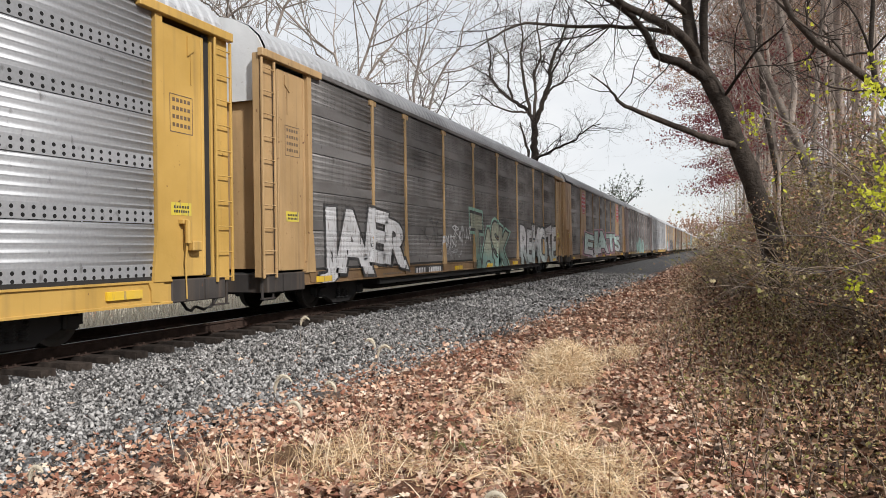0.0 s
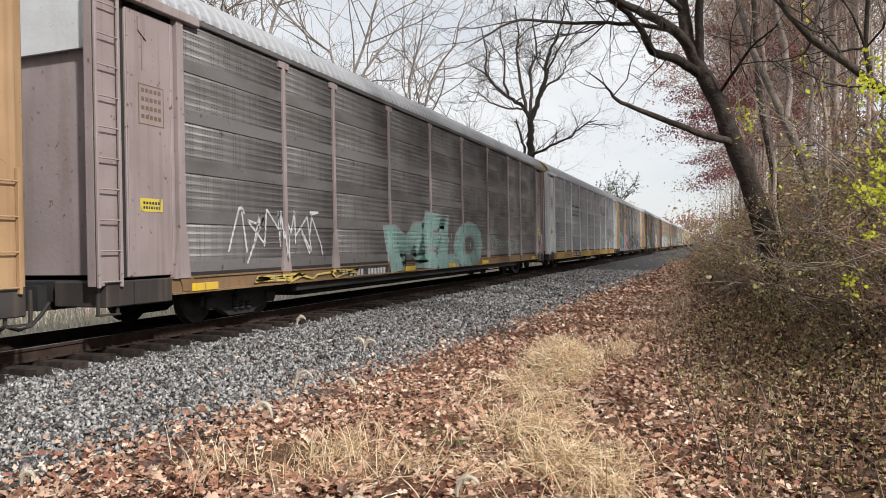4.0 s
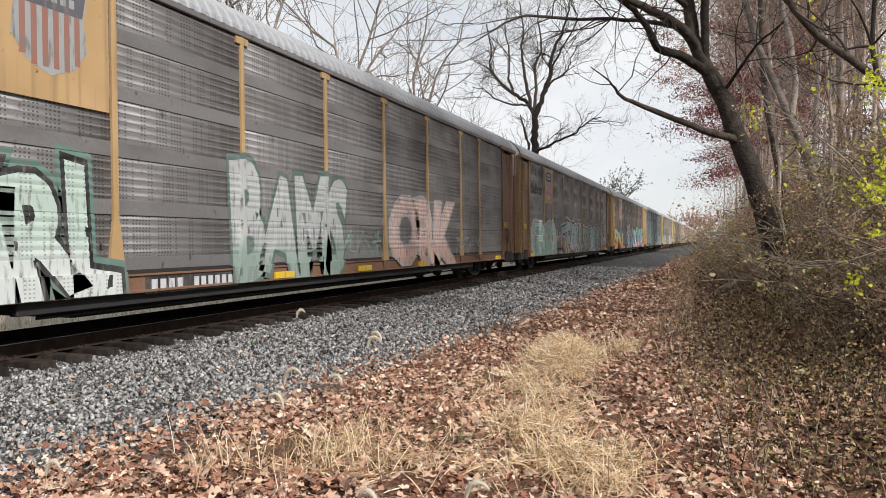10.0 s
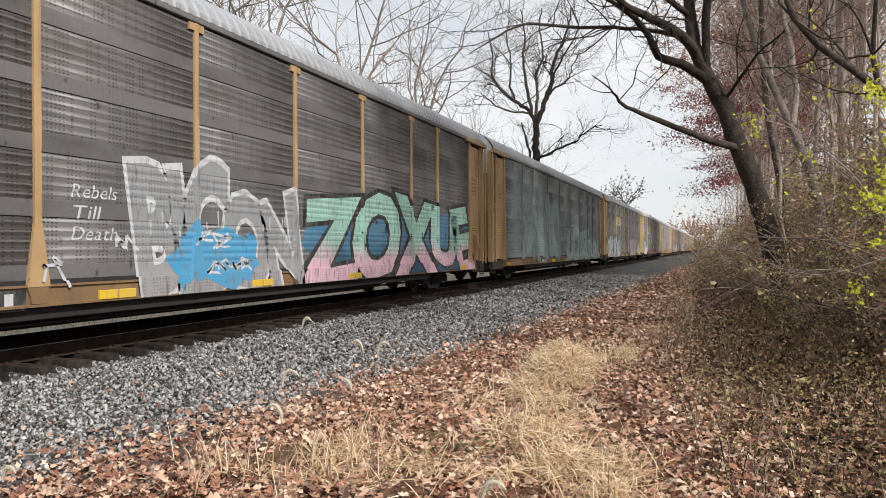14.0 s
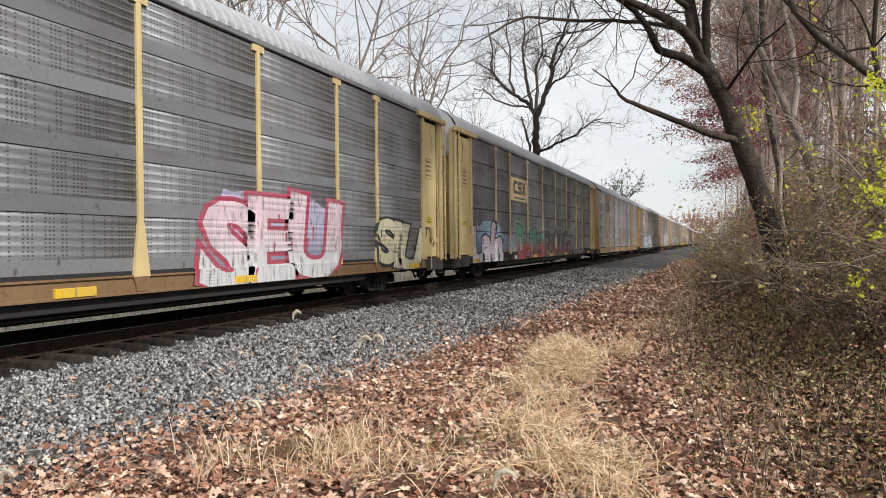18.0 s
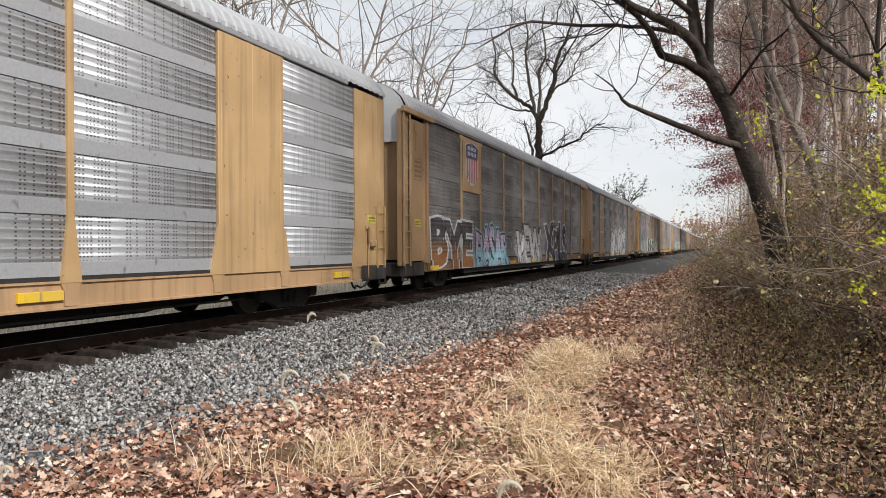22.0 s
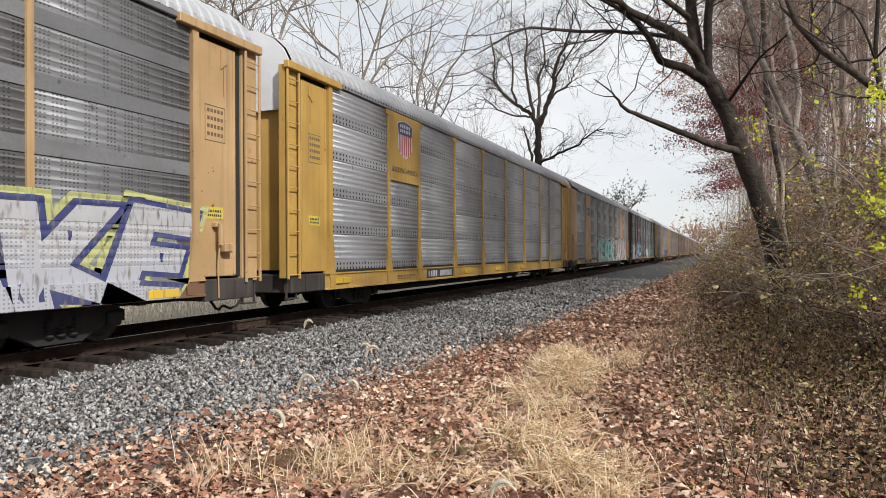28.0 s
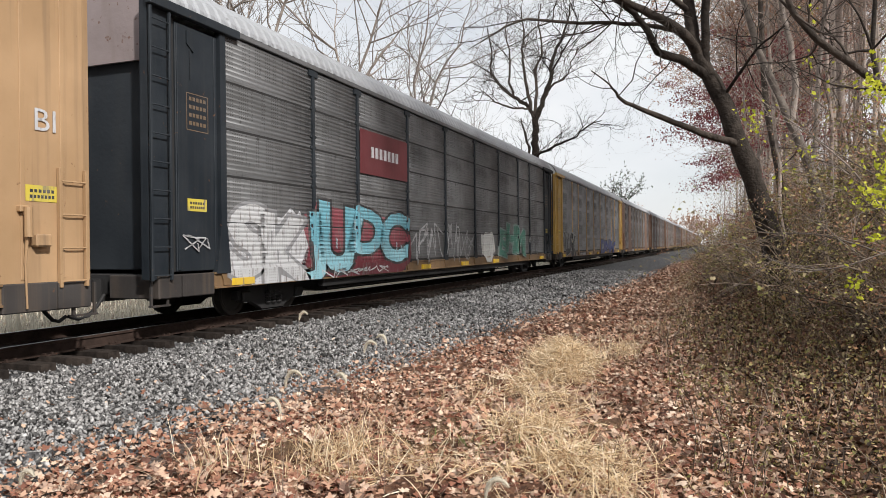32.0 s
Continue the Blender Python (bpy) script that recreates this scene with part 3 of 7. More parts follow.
def hanger_build(bm):
    extruded(bm, [(1.30, 4.52), (1.46, 4.40), (1.46, 4.72), (1.30, 4.72)], "x", 1.536, 1.56)
    rod(bm, (1.55, 1.38, 3.95), (1.55, 1.38, 4.45), 0.008, 6)


def eave_build(bm):
    box(bm, 1.52, 1.605, 2.55, PITCH - 2.55, 4.935, 5.04, 0.012)


def eave_beam_build(bm):
    box(bm, 1.54, 1.655, 0.42, 2.55, 4.88, 5.03, 0.012)


def sill_build(bm, low=0.50):
    pts = [(1.40, low), (1.585, low), (1.585, low + 0.03), (1.555, low + 0.04), (1.555, 0.825), (1.585, 0.835), (1.585, 0.865), (1.40, 0.865)]
    extruded(bm, pts, "y", 1.90, PITCH - 1.90)
    extruded(bm, [(-x, z) for x, z in pts], "y", 1.0, PITCH - 1.0)
    for y in COL_Y:
        extruded(bm, [(y - 0.16, 0.835), (y + 0.16, 0.835), (y + 0.11, 0.72), (y + 0.10, low + 0.04), (y - 0.10, low + 0.04), (y - 0.11, 0.72)], "x", 1.52, 1.586)


def shallow_sill_build(bm):
    sill_build(bm, 0.59)


def under_beam_build(bm):
    box(bm, 1.33, 1.47, 5.6, PITCH - 5.6, 0.42, 0.60, 0.01)


def deck_build(bm):
    box(bm, -1.42, 1.42, 0.75, PITCH - 0.75, 0.80, 0.86)
    extruded(bm, [(0.55, 0.44), (5.6, 0.44), (7.4, 0.20), (PITCH - 7.4, 0.20), (PITCH - 5.6, 0.44), (PITCH - 0.55, 0.44), (PITCH - 0.55, 0.80), (0.55, 0.80)], "x", -0.36, 0.36)
    for k in range(9):
        y = 3.1 + k * 2.8
        box(bm, -1.42, 1.42, y - 0.07, y + 0.07, 0.52, 0.80)
    box(bm, -1.40, 1.40, 0.70, 1.05, 0.55, 0.88, 0.02)
    box(bm, -1.40, 1.40, PITCH - 1.05, PITCH - 0.70, 0.55, 0.88, 0.02)
    rod(bm, (1.30, 6.0, 0.36), (1.30, PITCH - 6.0, 0.36), 0.022)
    for k in range(8):
        y = 7.0 + k * 2.05
        box(bm, 1.27, 1.33, y - 0.02, y + 0.02, 0.36, 0.56)
    bmesh.ops.create_cone(bm, cap_ends=True, segments=14, radius1=0.19, radius2=0.19, depth=1.0,
                          matrix=Matrix.Translation((0.85, 16.4, 0.50)) @ Matrix.Rotation(radians(90), 4, "X"))


def far_wall_build(bm):
    box(bm, -1.57, -1.50, 0.76, PITCH - 0.76, 0.86, 4.93)


def side_frame_build(bm):
    """Cast truck side frame, seen from the side, at x 1.0."""
    pts = [(-1.12, 0.30), (-1.12, 0.46), (-0.80, 0.56), (-0.42, 0.66), (0.42, 0.66), (0.80, 0.56), (1.12, 0.46), (1.12, 0.30), (0.80, 0.28),
           (0.46, 0.14), (0.36, 0.08), (-0.36, 0.08), (-0.46, 0.14), (-0.80, 0.28)]
    extruded(bm, pts, "x", 0.96, 1.10)
    for y in (-0.9, 0.9):
        box(bm, 0.96, 1.16, y - 0.13, y + 0.13, 0.24, 0.46, 0.03)


def spring_build(bm):
    n, turns = 10, 5
    prof = []
    for k in range(turns * 2 + 1):
        prof.append((0.17 + 0.25 * k / (turns * 2), 0.085 if k % 2 else 0.065))
    rings = [[bm.verts.new((1.09 + r * math.cos(2 * math.pi * i / n), r * math.sin(2 * math.pi * i / n), z)) for i in range(n)] for z, r in prof]
    for a, b in zip(rings, rings[1:]):
        for i in range(n):
            bm.faces.new((a[i], a[(i + 1) % n], b[(i + 1) % n], b[i]))


def bolster_build(bm):
    box(bm, -1.15, 1.15, -0.18, 0.18, 0.30, 0.56, 0.03)
    box(bm, -0.4, 0.4, -0.25, 0.25, 0.5, 0.78)


WHEEL_R = 0.40


def wheelset_build(bm):
    """Axle and two wheels round the x axis, centre at the origin."""
    prof = [(0.0, 0.085), (0.10, 0.085), (0.10, 0.13), (0.05, 0.30), (0.07, 0.335), (0.075, WHEEL_R), (-0.045, WHEEL_R + 0.003), (-0.05, WHEEL_R + 0.028),
            (-0.075, WHEEL_R + 0.028), (-0.075, 0.335), (-0.02, 0.29), (-0.03, 0.13), (-0.06, 0.085)]
    n = 28
    for s in (1, -1):
        rings = [[bm.verts.new((s * (0.755 + u), r * math.cos(2 * math.pi * i / n), r * math.sin(2 * math.pi * i / n))) for i in range(n)] for u, r in prof]
        for a, b in zip(rings, rings[1:]):
            for i in range(n):
                bm.faces.new((a[i], a[(i + 1) % n], b[(i + 1) % n], b[i]))
    rod(bm, (-1.08, 0, 0), (1.08, 0, 0), 0.078, 12)
    for k in range(3):
        a = k * 2 * math.pi / 3
        rod(bm, (1.07, 0.05 * math.cos(a), 0.05 * math.sin(a)), (1.10, 0.05 * math.cos(a), 0.05 * math.sin(a)), 0.016, 6)
    bmesh.ops.recalc_face_normals(bm, faces=bm.faces[:])


def coupler_build(bm):
    box(bm, -0.12, 0.12, -0.05, 0.85, 0.58, 0.80, 0.03)
    box(bm, -0.17, 0.20, -0.12, 0.12, 0.54, 0.84, 0.05)


def air_hose(car, y, s):
    tw = Twigs()
    pts = [(0.5, y, 0.56), (0.52, y - s * 0.15, 0.40), (0.50, y - s * 0.30, 0.26), (0.46, y - s * 0.45, 0.22), (0.42, y - s * 0.60, 0.28)]
    tw.tube(pts, [0.028] * 5, 7)
    share("air_hose", stored_mesh(("hose", s), tw, BLACK_IRON), car)


def stored_mesh(key, tw, material):
    if key not in kept:
        kept[key] = tw.mesh("air_hose", material)
    return kept[key]


def brake_gear_build(bm):
    """Brake wheel box, chain and lever on the end plate."""
    box(bm, 1.535, 1.68, 1.30, 1.52, 1.30, 1.46, 0.02)
    rod(bm, (1.66, 1.62, 1.42), (1.66, 1.62, 1.78), 0.05, 10)
    rod(bm, (1.60, 1.62, 1.10), (1.64, 1.62, 1.45), 0.018)
    rod(bm, (1.60, 1.60, 0.55), (1.60, 1.62, 1.12), 0.013)
    box(bm, 1.54, 1.63, 1.56, 1.70, 1.72, 1.80, 0.01)


def smooth_end_build(bm):
    """Flush end plate of the door-plate type, rounded to the end."""
    pts = [(1.30, 0.50), (1.44, 0.52), (1.53, 0.60), (1.56, 0.72), (1.56, 2.21), (1.46, 2.21), (1.46, 0.80), (1.30, 0.70)]
    one = [bm.verts.new((x, y, 0.86)) for x, y in pts]
    two = [bm.verts.new((x, y, 4.95)) for x, y in pts]
    for i in range(len(pts)):
        j = (i + 1) % len(pts)
        bm.faces.new((one[i], one[j], two[j], two[i]))
    bm.faces.new(one[::-1])
    bm.faces.new(two)
    for y in (1.05, 1.62):
        box(bm, 1.555, 1.572, y - 0.03, y + 0.03, 0.9, 4.9, 0.005)
    extruded(bm, [(2.02, 0.84), (2.36, 0.84), (2.23, 1.65), (2.10, 1.65)], "x", 1.50, 1.575)
    bmesh.ops.recalc_face_normals(bm, faces=bm.faces[:])


def end_sill_build(bm):
    """Grimy dark end of the frame below the ladder."""
    box(bm, 0.6, 1.575, 0.62, 1.90, 0.50, 0.86, 0.015)
    box(bm, 1.575, 1.60, 1.10, 1.16, 0.52, 0.84)


def stirrup_build(bm):
    for y in (0.52, 0.86):
        box(bm, 1.50, 1.53, y - 0.02, y + 0.02, 0.40, 0.82)
    box(bm, 1.48, 1.56, 0.50, 0.88, 0.385, 0.41)


# ---- markings that lie on the ribbed side ----


def side_x(style, y, z, posts):
    zs, xs = zip(*PROFILES[style])
    x = float(np.interp(z, zs, xs)) if RACK_Z0 <= z <= RACK_Z1 else 1.588
    for py, half, flare in posts:
        if abs(y - py) < half + flare * max(0.0, min(1.0, (1.62 - z) / 0.78)) + 0.003:
            return max(x, 1.5965)
    return x


def laid(name, bm, car, style, material, lift=0.004, posts=(), flat=None, label=""):
    """Lays a flat outline, given in (y, z) as x = 0, onto the side of a car, along its ribs and over its posts."""
    zs = [v.co.z for v in bm.verts]
    ys = [v.co.y for v in bm.verts]
    if flat is None:
        cuts = [z for z in CUTS[style] if min(zs) < z < max(zs)]
        for z in cuts:
            bmesh.ops.bisect_plane(bm, geom=bm.verts[:] + bm.edges[:] + bm.faces[:], plane_co=(0, 0, z), plane_no=(0, 0, 1))
        for py, half, flare in posts:
            if min(ys) - half - 0.2 < py < max(ys) + half + 0.2:
                for s in (-1, 1):
                    for d in (0.0, 0.012):
                        at = (0, py + s * (half + d), 1.62)
                        bmesh.ops.bisect_plane(bm, geom=bm.verts[:] + bm.edges[:] + bm.faces[:], plane_co=at, plane_no=(0, 1, 0))
                        bmesh.ops.bisect_plane(bm, geom=bm.verts[:] + bm.edges[:] + bm.faces[:], plane_co=at, plane_no=(0, 0.78, s * flare))
        for v in bm.verts:
            v.co.x = side_x(style, v.co.y, v.co.z, posts) + lift
    else:
        for v in bm.verts:
            v.co.x = flat + lift
    bmesh.ops.recalc_face_normals(bm, faces=bm.faces[:])
    return part(name, bm, material, car, label)


def lettering(text, y, z, wide, high, swell=0.0, lean=0.0, wild=0.0):
    """Letters of the built-in font as flat faces in the plane x = 0, fitted to a width and height. wild: how far they jump."""
    bm = bmesh.new()
    rng = random.Random(len(text) * 31 + int(y * 7))
    x, boxes = 0.0, []
    for ch in text:
        if ch == " ":
            x += 0.25
            continue
        vs, fs = GLYPHS[ch, swell]
        thin = GLYPHS[ch, 0.0][0]
        x0, x1 = min(p[0] for p in thin), max(p[0] for p in thin)
        z0, z1 = min(p[1] for p in thin), max(p[1] for p in thin)
        turn, grow_z, drop, slant = rng.uniform(-0.2, 0.2) * wild, 1 + rng.uniform(-0.22, 0.16) * wild, rng.uniform(-0.06, 0.08) * wild, rng.uniform(-0.2, 0.25) * wild
        cx, cz = (x0 + x1) / 2, (z0 + z1) / 2
        made = []
        for px, pz in vs:
            u, w = px - cx, (pz - cz) * grow_z
            u += slant * w
            made.append(bm.verts.new((0, x + (x1 - x0) / 2 + u * math.cos(turn) - w * math.sin(turn), cz + u * math.sin(turn) + w * math.cos(turn) + drop)))
        for f in fs:
            bm.faces.new([made[i] for i in f])
        boxes.append((z0, z1))
        x += (x1 - x0) + (0.10 if wild == 0 else 0.025)
    x -= 0.10 if wild == 0 else 0.025
    z0, z1 = min(p[0] for p in boxes), max(p[1] for p in boxes)
    for v in bm.verts:
        a, b = v.co.y / x, (v.co.z - z0) / (z1 - z0)
        v.co = Vector((0, y + wide * a + lean * high * b, z + high * b))
    return bm


def flat_rect(y0, y1, z0, z1, bm=None):
    bm = bm or B()
    bm.faces.new([bm.verts.new((0, y, z)) for y, z in ((y0, z0), (y1, z0), (y1, z1), (y0, z1))])
    return bm


def flat_poly(pts, bm=None):
    bm = bm or B()
    bm.faces.new([bm.verts.new((0, y, z)) for y, z in pts])
    return bm


SPRAYS = {}


def spray(col, low=None, vented=False):
    """Dull sprayed paint; low: a second colour that it fades into towards the sill."""
    if (col, low, vented) not in SPRAYS:
        m, nt, bs = nodes_of("spray_paint")
        col, was = dimmed(col, 0.82), (col, low, vented)
        low = low and dimmed(low, 0.82)
        c = mixed(nt, noisy(nt, 2.0, 0.35, 0.7), col, tuple(min(1, v * 0.75 + 0.05) for v in col))
        if low:
            co = nt.nodes.new("ShaderNodeTexCoord")
            sep = nt.nodes.new("ShaderNodeSeparateXYZ")
            nt.links.new(co.outputs["Object"], sep.inputs[0])
            wave = calc(nt, "ADD", sep.outputs[2], calc(nt, "MULTIPLY", noisy(nt, 1.6, 0.0, 1.0), 0.9))
            rg = nt.nodes.new("ShaderNodeMapRange")
            rg.inputs[1].default_value, rg.inputs[2].default_value = 1.95, 1.45
            nt.links.new(wave, rg.inputs[0])
            c = mixed(nt, rg.outputs[0], c, low)
        c = mixed(nt, noisy(nt, 9, 0.54, 0.72, (1, 1.6, 0.4), 6), c, (0.16, 0.14, 0.13))
        if vented:
            c = mixed(nt, calc(nt, "MULTIPLY", punched(nt), 0.6), c, (0.06, 0.058, 0.056))
        nt.links.new(c, bs.inputs["Base Color"])
        bs.inputs["Roughness"].default_value = 0.6
        SPRAYS[was] = m
        return m
    return SPRAYS[col, low, vented]


K, W, PK, CY, GN, BL, YE, LI, OR, GY, CR, RD, NV = ((0.012, 0.012, 0.014), (0.62, 0.62, 0.64), (0.75, 0.38, 0.48), (0.38, 0.72, 0.72), (0.04, 0.28, 0.20),
                                                (0.10, 0.42, 0.70), (0.75, 0.68, 0.14), (0.58, 0.50, 0.72), (0.75, 0.26, 0.12), (0.36, 0.37, 0.37),
                                                (0.70, 0.66, 0.45), (0.50, 0.06, 0.08), (0.03, 0.05, 0.20))


def splash(y0, y1, z0, z1, seed, n=34, ragged=0.22):
    """An uneven cloud of sprayed colour."""
    rng = random.Random(seed)
    w, h = y1 - y0, z1 - z0
    pts = []
    for i in range(n):
        a = 2 * math.pi * i / n
        cy, cz = math.copysign(abs(math.cos(a)) ** 0.55, math.cos(a)), math.copysign(abs(math.sin(a)) ** 0.55, math.sin(a))
        pts.append((y0 + w / 2 * (1 + cy * rng.uniform(1 - ragged * 0.5, 1 + ragged * 0.4)), max(0.60, z0 + h / 2 * (1 + cz * rng.uniform(1 - ragged, 1 + ragged * 0.7)))))
    return flat_poly(pts)


def graffiti(car, style, posts, text, y0, y1, z0, z1, fill, line=K, back=None, low=None, halo=None):
    """Sprayed letters that run down over the sill: cloud of colour, halo, outline, fill and shine strokes."""
    w, h = y1 - y0, z1 - z0
    seed = len(text) + int(y0 * 10)
    if back:
        laid("graffiti", splash(y0 - 0.15, y1 + 0.15, z0 - 0.1, z1 + 0.05, seed), car, style, spray(back, low and dimmed(back, 0.55), True), 0.003, posts)
    coats = [(0.09, spray(line), 0.0055), (0.05, spray(fill, low, True), 0.008)]
    if halo:
        coats.insert(0, (0.13, spray(halo), 0.0042))
    for swell, coat, lift in coats:
        bm = lettering(text, y0, z0, w, h, swell, 0.0, 1.0)
        for v in bm.verts:
            v.co.z = max(v.co.z, 0.60)
        tagged(laid("graffiti", bm, car, style, coat, lift, posts), kind="stuff")
    rng = random.Random(seed)
    bm = B()
    for k in range(len(text) * 2):
        y, z, t = y0 + w * rng.uniform(0.03, 0.95), z0 + h * rng.uniform(0.45, 0.9), rng.uniform(0.10, 0.28)
        flat_poly([(y, z), (y + 0.035 * w / len(text) + 0.02, z - 0.01), (y + 0.05, z - t), (y + 0.015, z - t * 0.96)], bm)
    laid("graffiti", bm, car, style, spray(tuple(min(0.8, v * 0.6 + 0.3) for v in fill) if sum(fill) < 1.4 else line), 0.0105, posts)


def scribble(car, style, posts, y0, y1, z0, z1, col, seed, marks=5, thick=0.022):
    """A quick tag in thin looping strokes."""
    rng = random.Random(seed)
    bm = B()
    step = (y1 - y0) / marks
    for k in range(marks):
        n = rng.randint(4, 7)
        a = (y0 + step * k, rng.uniform(z0, z0 + (z1 - z0) * 0.5))
        for i in range(n):
            b = (y0 + step * (k + rng.uniform(-0.15, 1.15)), rng.uniform(z0, z1) if i % 2 else z1 - rng.uniform(0, 0.35) * (z1 - z0))
            if i == n - 1:
                b = (y0 + step * (k + 1.0), z0 + (z1 - z0) * rng.uniform(0.1, 0.5))
            d = math.hypot(b[0] - a[0], b[1] - a[1]) + 1e-6
            ny, nz = -(b[1] - a[1]) / d * thick, (b[0] - a[0]) / d * thick
            flat_poly([(a[0] - ny, a[1] - nz), (b[0] - ny, b[1] - nz), (b[0] + ny, b[1] + nz), (a[0] + ny, a[1] + nz)], bm)
            a = b
    tagged(laid("graffiti", bm, car, style, spray(col), 0.012, posts), kind="stuff")


def bars(car, name, y0, y1, z0, z1, n, material, flat, upright=True):
    """A line of writing too small or private to spell: plain bars."""
    bm = B()
    step = (y1 - y0) / n
    for i in range(n):
        flat_rect(y0 + i * step, y0 + (i + 0.68) * step, z0, z1, bm)
    tagged(laid(name, bm, car, "fine", material, 0.0, (), flat), kind="stuff")


def shield(car, y0, y1, z0, z1, flat, dull=False):
    """A shield emblem: blue head, red and white stripes."""
    w, h = y1 - y0, z1 - z0
    out = [(0.06, 0.62), (0, 0.90), (0.14, 0.95), (0.5, 1.0), (0.86, 0.95), (1, 0.90), (0.94, 0.62), (0.98, 0.30), (0.80, 0.10), (0.5, 0.0), (0.20, 0.10), (0.02, 0.30)]
    grow = lambda k: [(y0 + w * (0.5 + (a - 0.5) * k), z0 + h * (0.5 + (b - 0.5) * k)) for a, b in out]
    white, red, blue = (W, RD, (0.02, 0.035, 0.13)) if not dull else (GY, (0.32, 0.14, 0.10), (0.10, 0.10, 0.12))
    laid("emblem", flat_poly(grow(1.05)), car, "fine", spray(white), 0.001, (), flat)
    bm = B()
    for i in range(6):
        a = 0.10 + i * 0.145
        flat_rect(y0 + w * a, y0 + w * (a + 0.075), z0 + h * (0.13 if i in (0, 5) else 0.05), z0 + h * 0.62, bm)
    laid("emblem", bm, car, "fine", spray(red), 0.003, (), flat)
    laid("emblem", flat_poly([(y0 + w * a, z0 + h * b) for a, b in out[:7]]), car, "fine", spray(blue), 0.004, (), flat)
    bm = B()
    for r in (0.82, 0.69):
        for i in range(6):
            flat_rect(y0 + w * (0.16 + i * 0.118), y0 + w * (0.235 + i * 0.118), z0 + h * r, z0 + h * (r + 0.085), bm)
    laid("emblem", bm, car, "fine", spray(white), 0.006, (), flat)


def octagon(car, y0, y1, z0, z1, flat):
    w, h = y1 - y0, z1 - z0
    pts = [(0.3, 0), (0.7, 0), (1, 0.28), (1, 0.72), (0.7, 1), (0.3, 1), (0, 0.72), (0, 0.28)]
    for k, c, l in ((1.0, (0.55, 0.03, 0.05), 0.001), (0.9, W, 0.0025), (0.85, (0.55, 0.03, 0.05), 0.004)):
        laid("emblem", flat_poly([(y0 + w * (0.5 + (a - 0.5) * k), z0 + h * (0.5 + (b - 0.5) * k)) for a, b in pts]), car, "fine", spray(c), l, (), flat)
    bm = B()
    for i, (a, n) in enumerate(((0.74, 6), (0.56, 8), (0.38, 8), (0.2, 6))):
        for j in range(n):
            u = 0.5 + (j - n / 2) * 0.095
            flat_rect(y0 + w * u, y0 + w * (u + 0.065), z0 + h * a, z0 + h * (a + 0.09), bm)
    laid("emblem", bm, car, "fine", spray(W), 0.006, (), flat)


def block_logo(car, y0, y1, z0, z1, flat, col, bracket=False):
    """A three-letter mark as plain shapes."""
    bm = B()
    w, h = y1 - y0, z1 - z0
    for i in range(3):
        a, b = y0 + w * (0.13 + i * 0.25), w * 0.235
        k, t = h * 0.2, b * 0.34
        if i == 0:
            flat_poly([(a + b, z0), (a + b, z0 + k * 1.3), (a + t, z0 + k * 1.3), (a + t, z1 - k * 1.3), (a + b, z1 - k * 1.3), (a + b, z1), (a + k * 0.5, z1), (a, z1 - k), (a, z0 + k), (a + k * 0.5, z0)], bm)
        elif i == 1:
            for u, v in ((0.0, 0.26), (0.37, 0.63), (0.74, 1.0)):
                flat_rect(a, a + b, z0 + h * u, z0 + h * v, bm)
            flat_rect(a, a + t, z0 + h * 0.63, z0 + h * 0.74, bm)
            flat_rect(a + b - t, a + b, z0 + h * 0.26, z0 + h * 0.37, bm)
        else:
            flat_poly([(a, z0), (a + t, z0), (a + b, z1), (a + b - t, z1)], bm)
            flat_poly([(a, z1), (a + b * 0.32, z0 + h * 0.5), (a + b * 0.5, z0 + h * 0.62), (a + t, z1)], bm)
            flat_poly([(a + b, z0), (a + b * 0.68, z0 + h * 0.5), (a + b * 0.5, z0 + h * 0.38), (a + b - t, z0)], bm)
    if bracket:
        for a, s in ((0.04, 1), (0.96, -1)):
            flat_rect(*sorted((y0 + w * a, y0 + w * (a + 0.03 * s))), z0 - 0.15, z1 + 0.15, bm)
            for z in (z0 - 0.15, z1 + 0.09):
                flat_rect(*sorted((y0 + w * (a + 0.03 * s), y0 + w * (a + 0.10 * s))), z, z + 0.06, bm)
    laid("emblem", bm, car, "fine", spray(col), 0.003, (), flat)


def ribbon(car, y0, y1, z0, z1, flat, col):
    """A flowing ribbon mark: one band that loops back, then zigzags."""
    w, h, t = y1 - y0, z1 - z0, 0.16
    path = [(0.40, 0.95), (0.12, 0.95), (0.03, 0.75), (0.03, 0.25), (0.12, 0.05), (0.45, 0.05), (0.55, 0.90), (0.82, 0.10), (0.86, 0.95), (1.0, 0.95)]
    bm = B()
    for (a, b), (c, d) in zip(path, path[1:]):
        n = math.hypot((c - a) * w, (d - b) * h)
        ny, nz = -(d - b) * h / n * t * h * 0.6, (c - a) * w / n * t * h * 0.6
        p, q = (y0 + a * w, z0 + b * h), (y0 + c * w, z0 + d * h)
        flat_poly([(p[0] - ny, p[1] - nz), (q[0] - ny, q[1] - nz), (q[0] + ny, q[1] + nz), (p[0] + ny, p[1] + nz)], bm)
    laid("emblem", bm, car, "fine", spray(col), 0.003, (), flat)


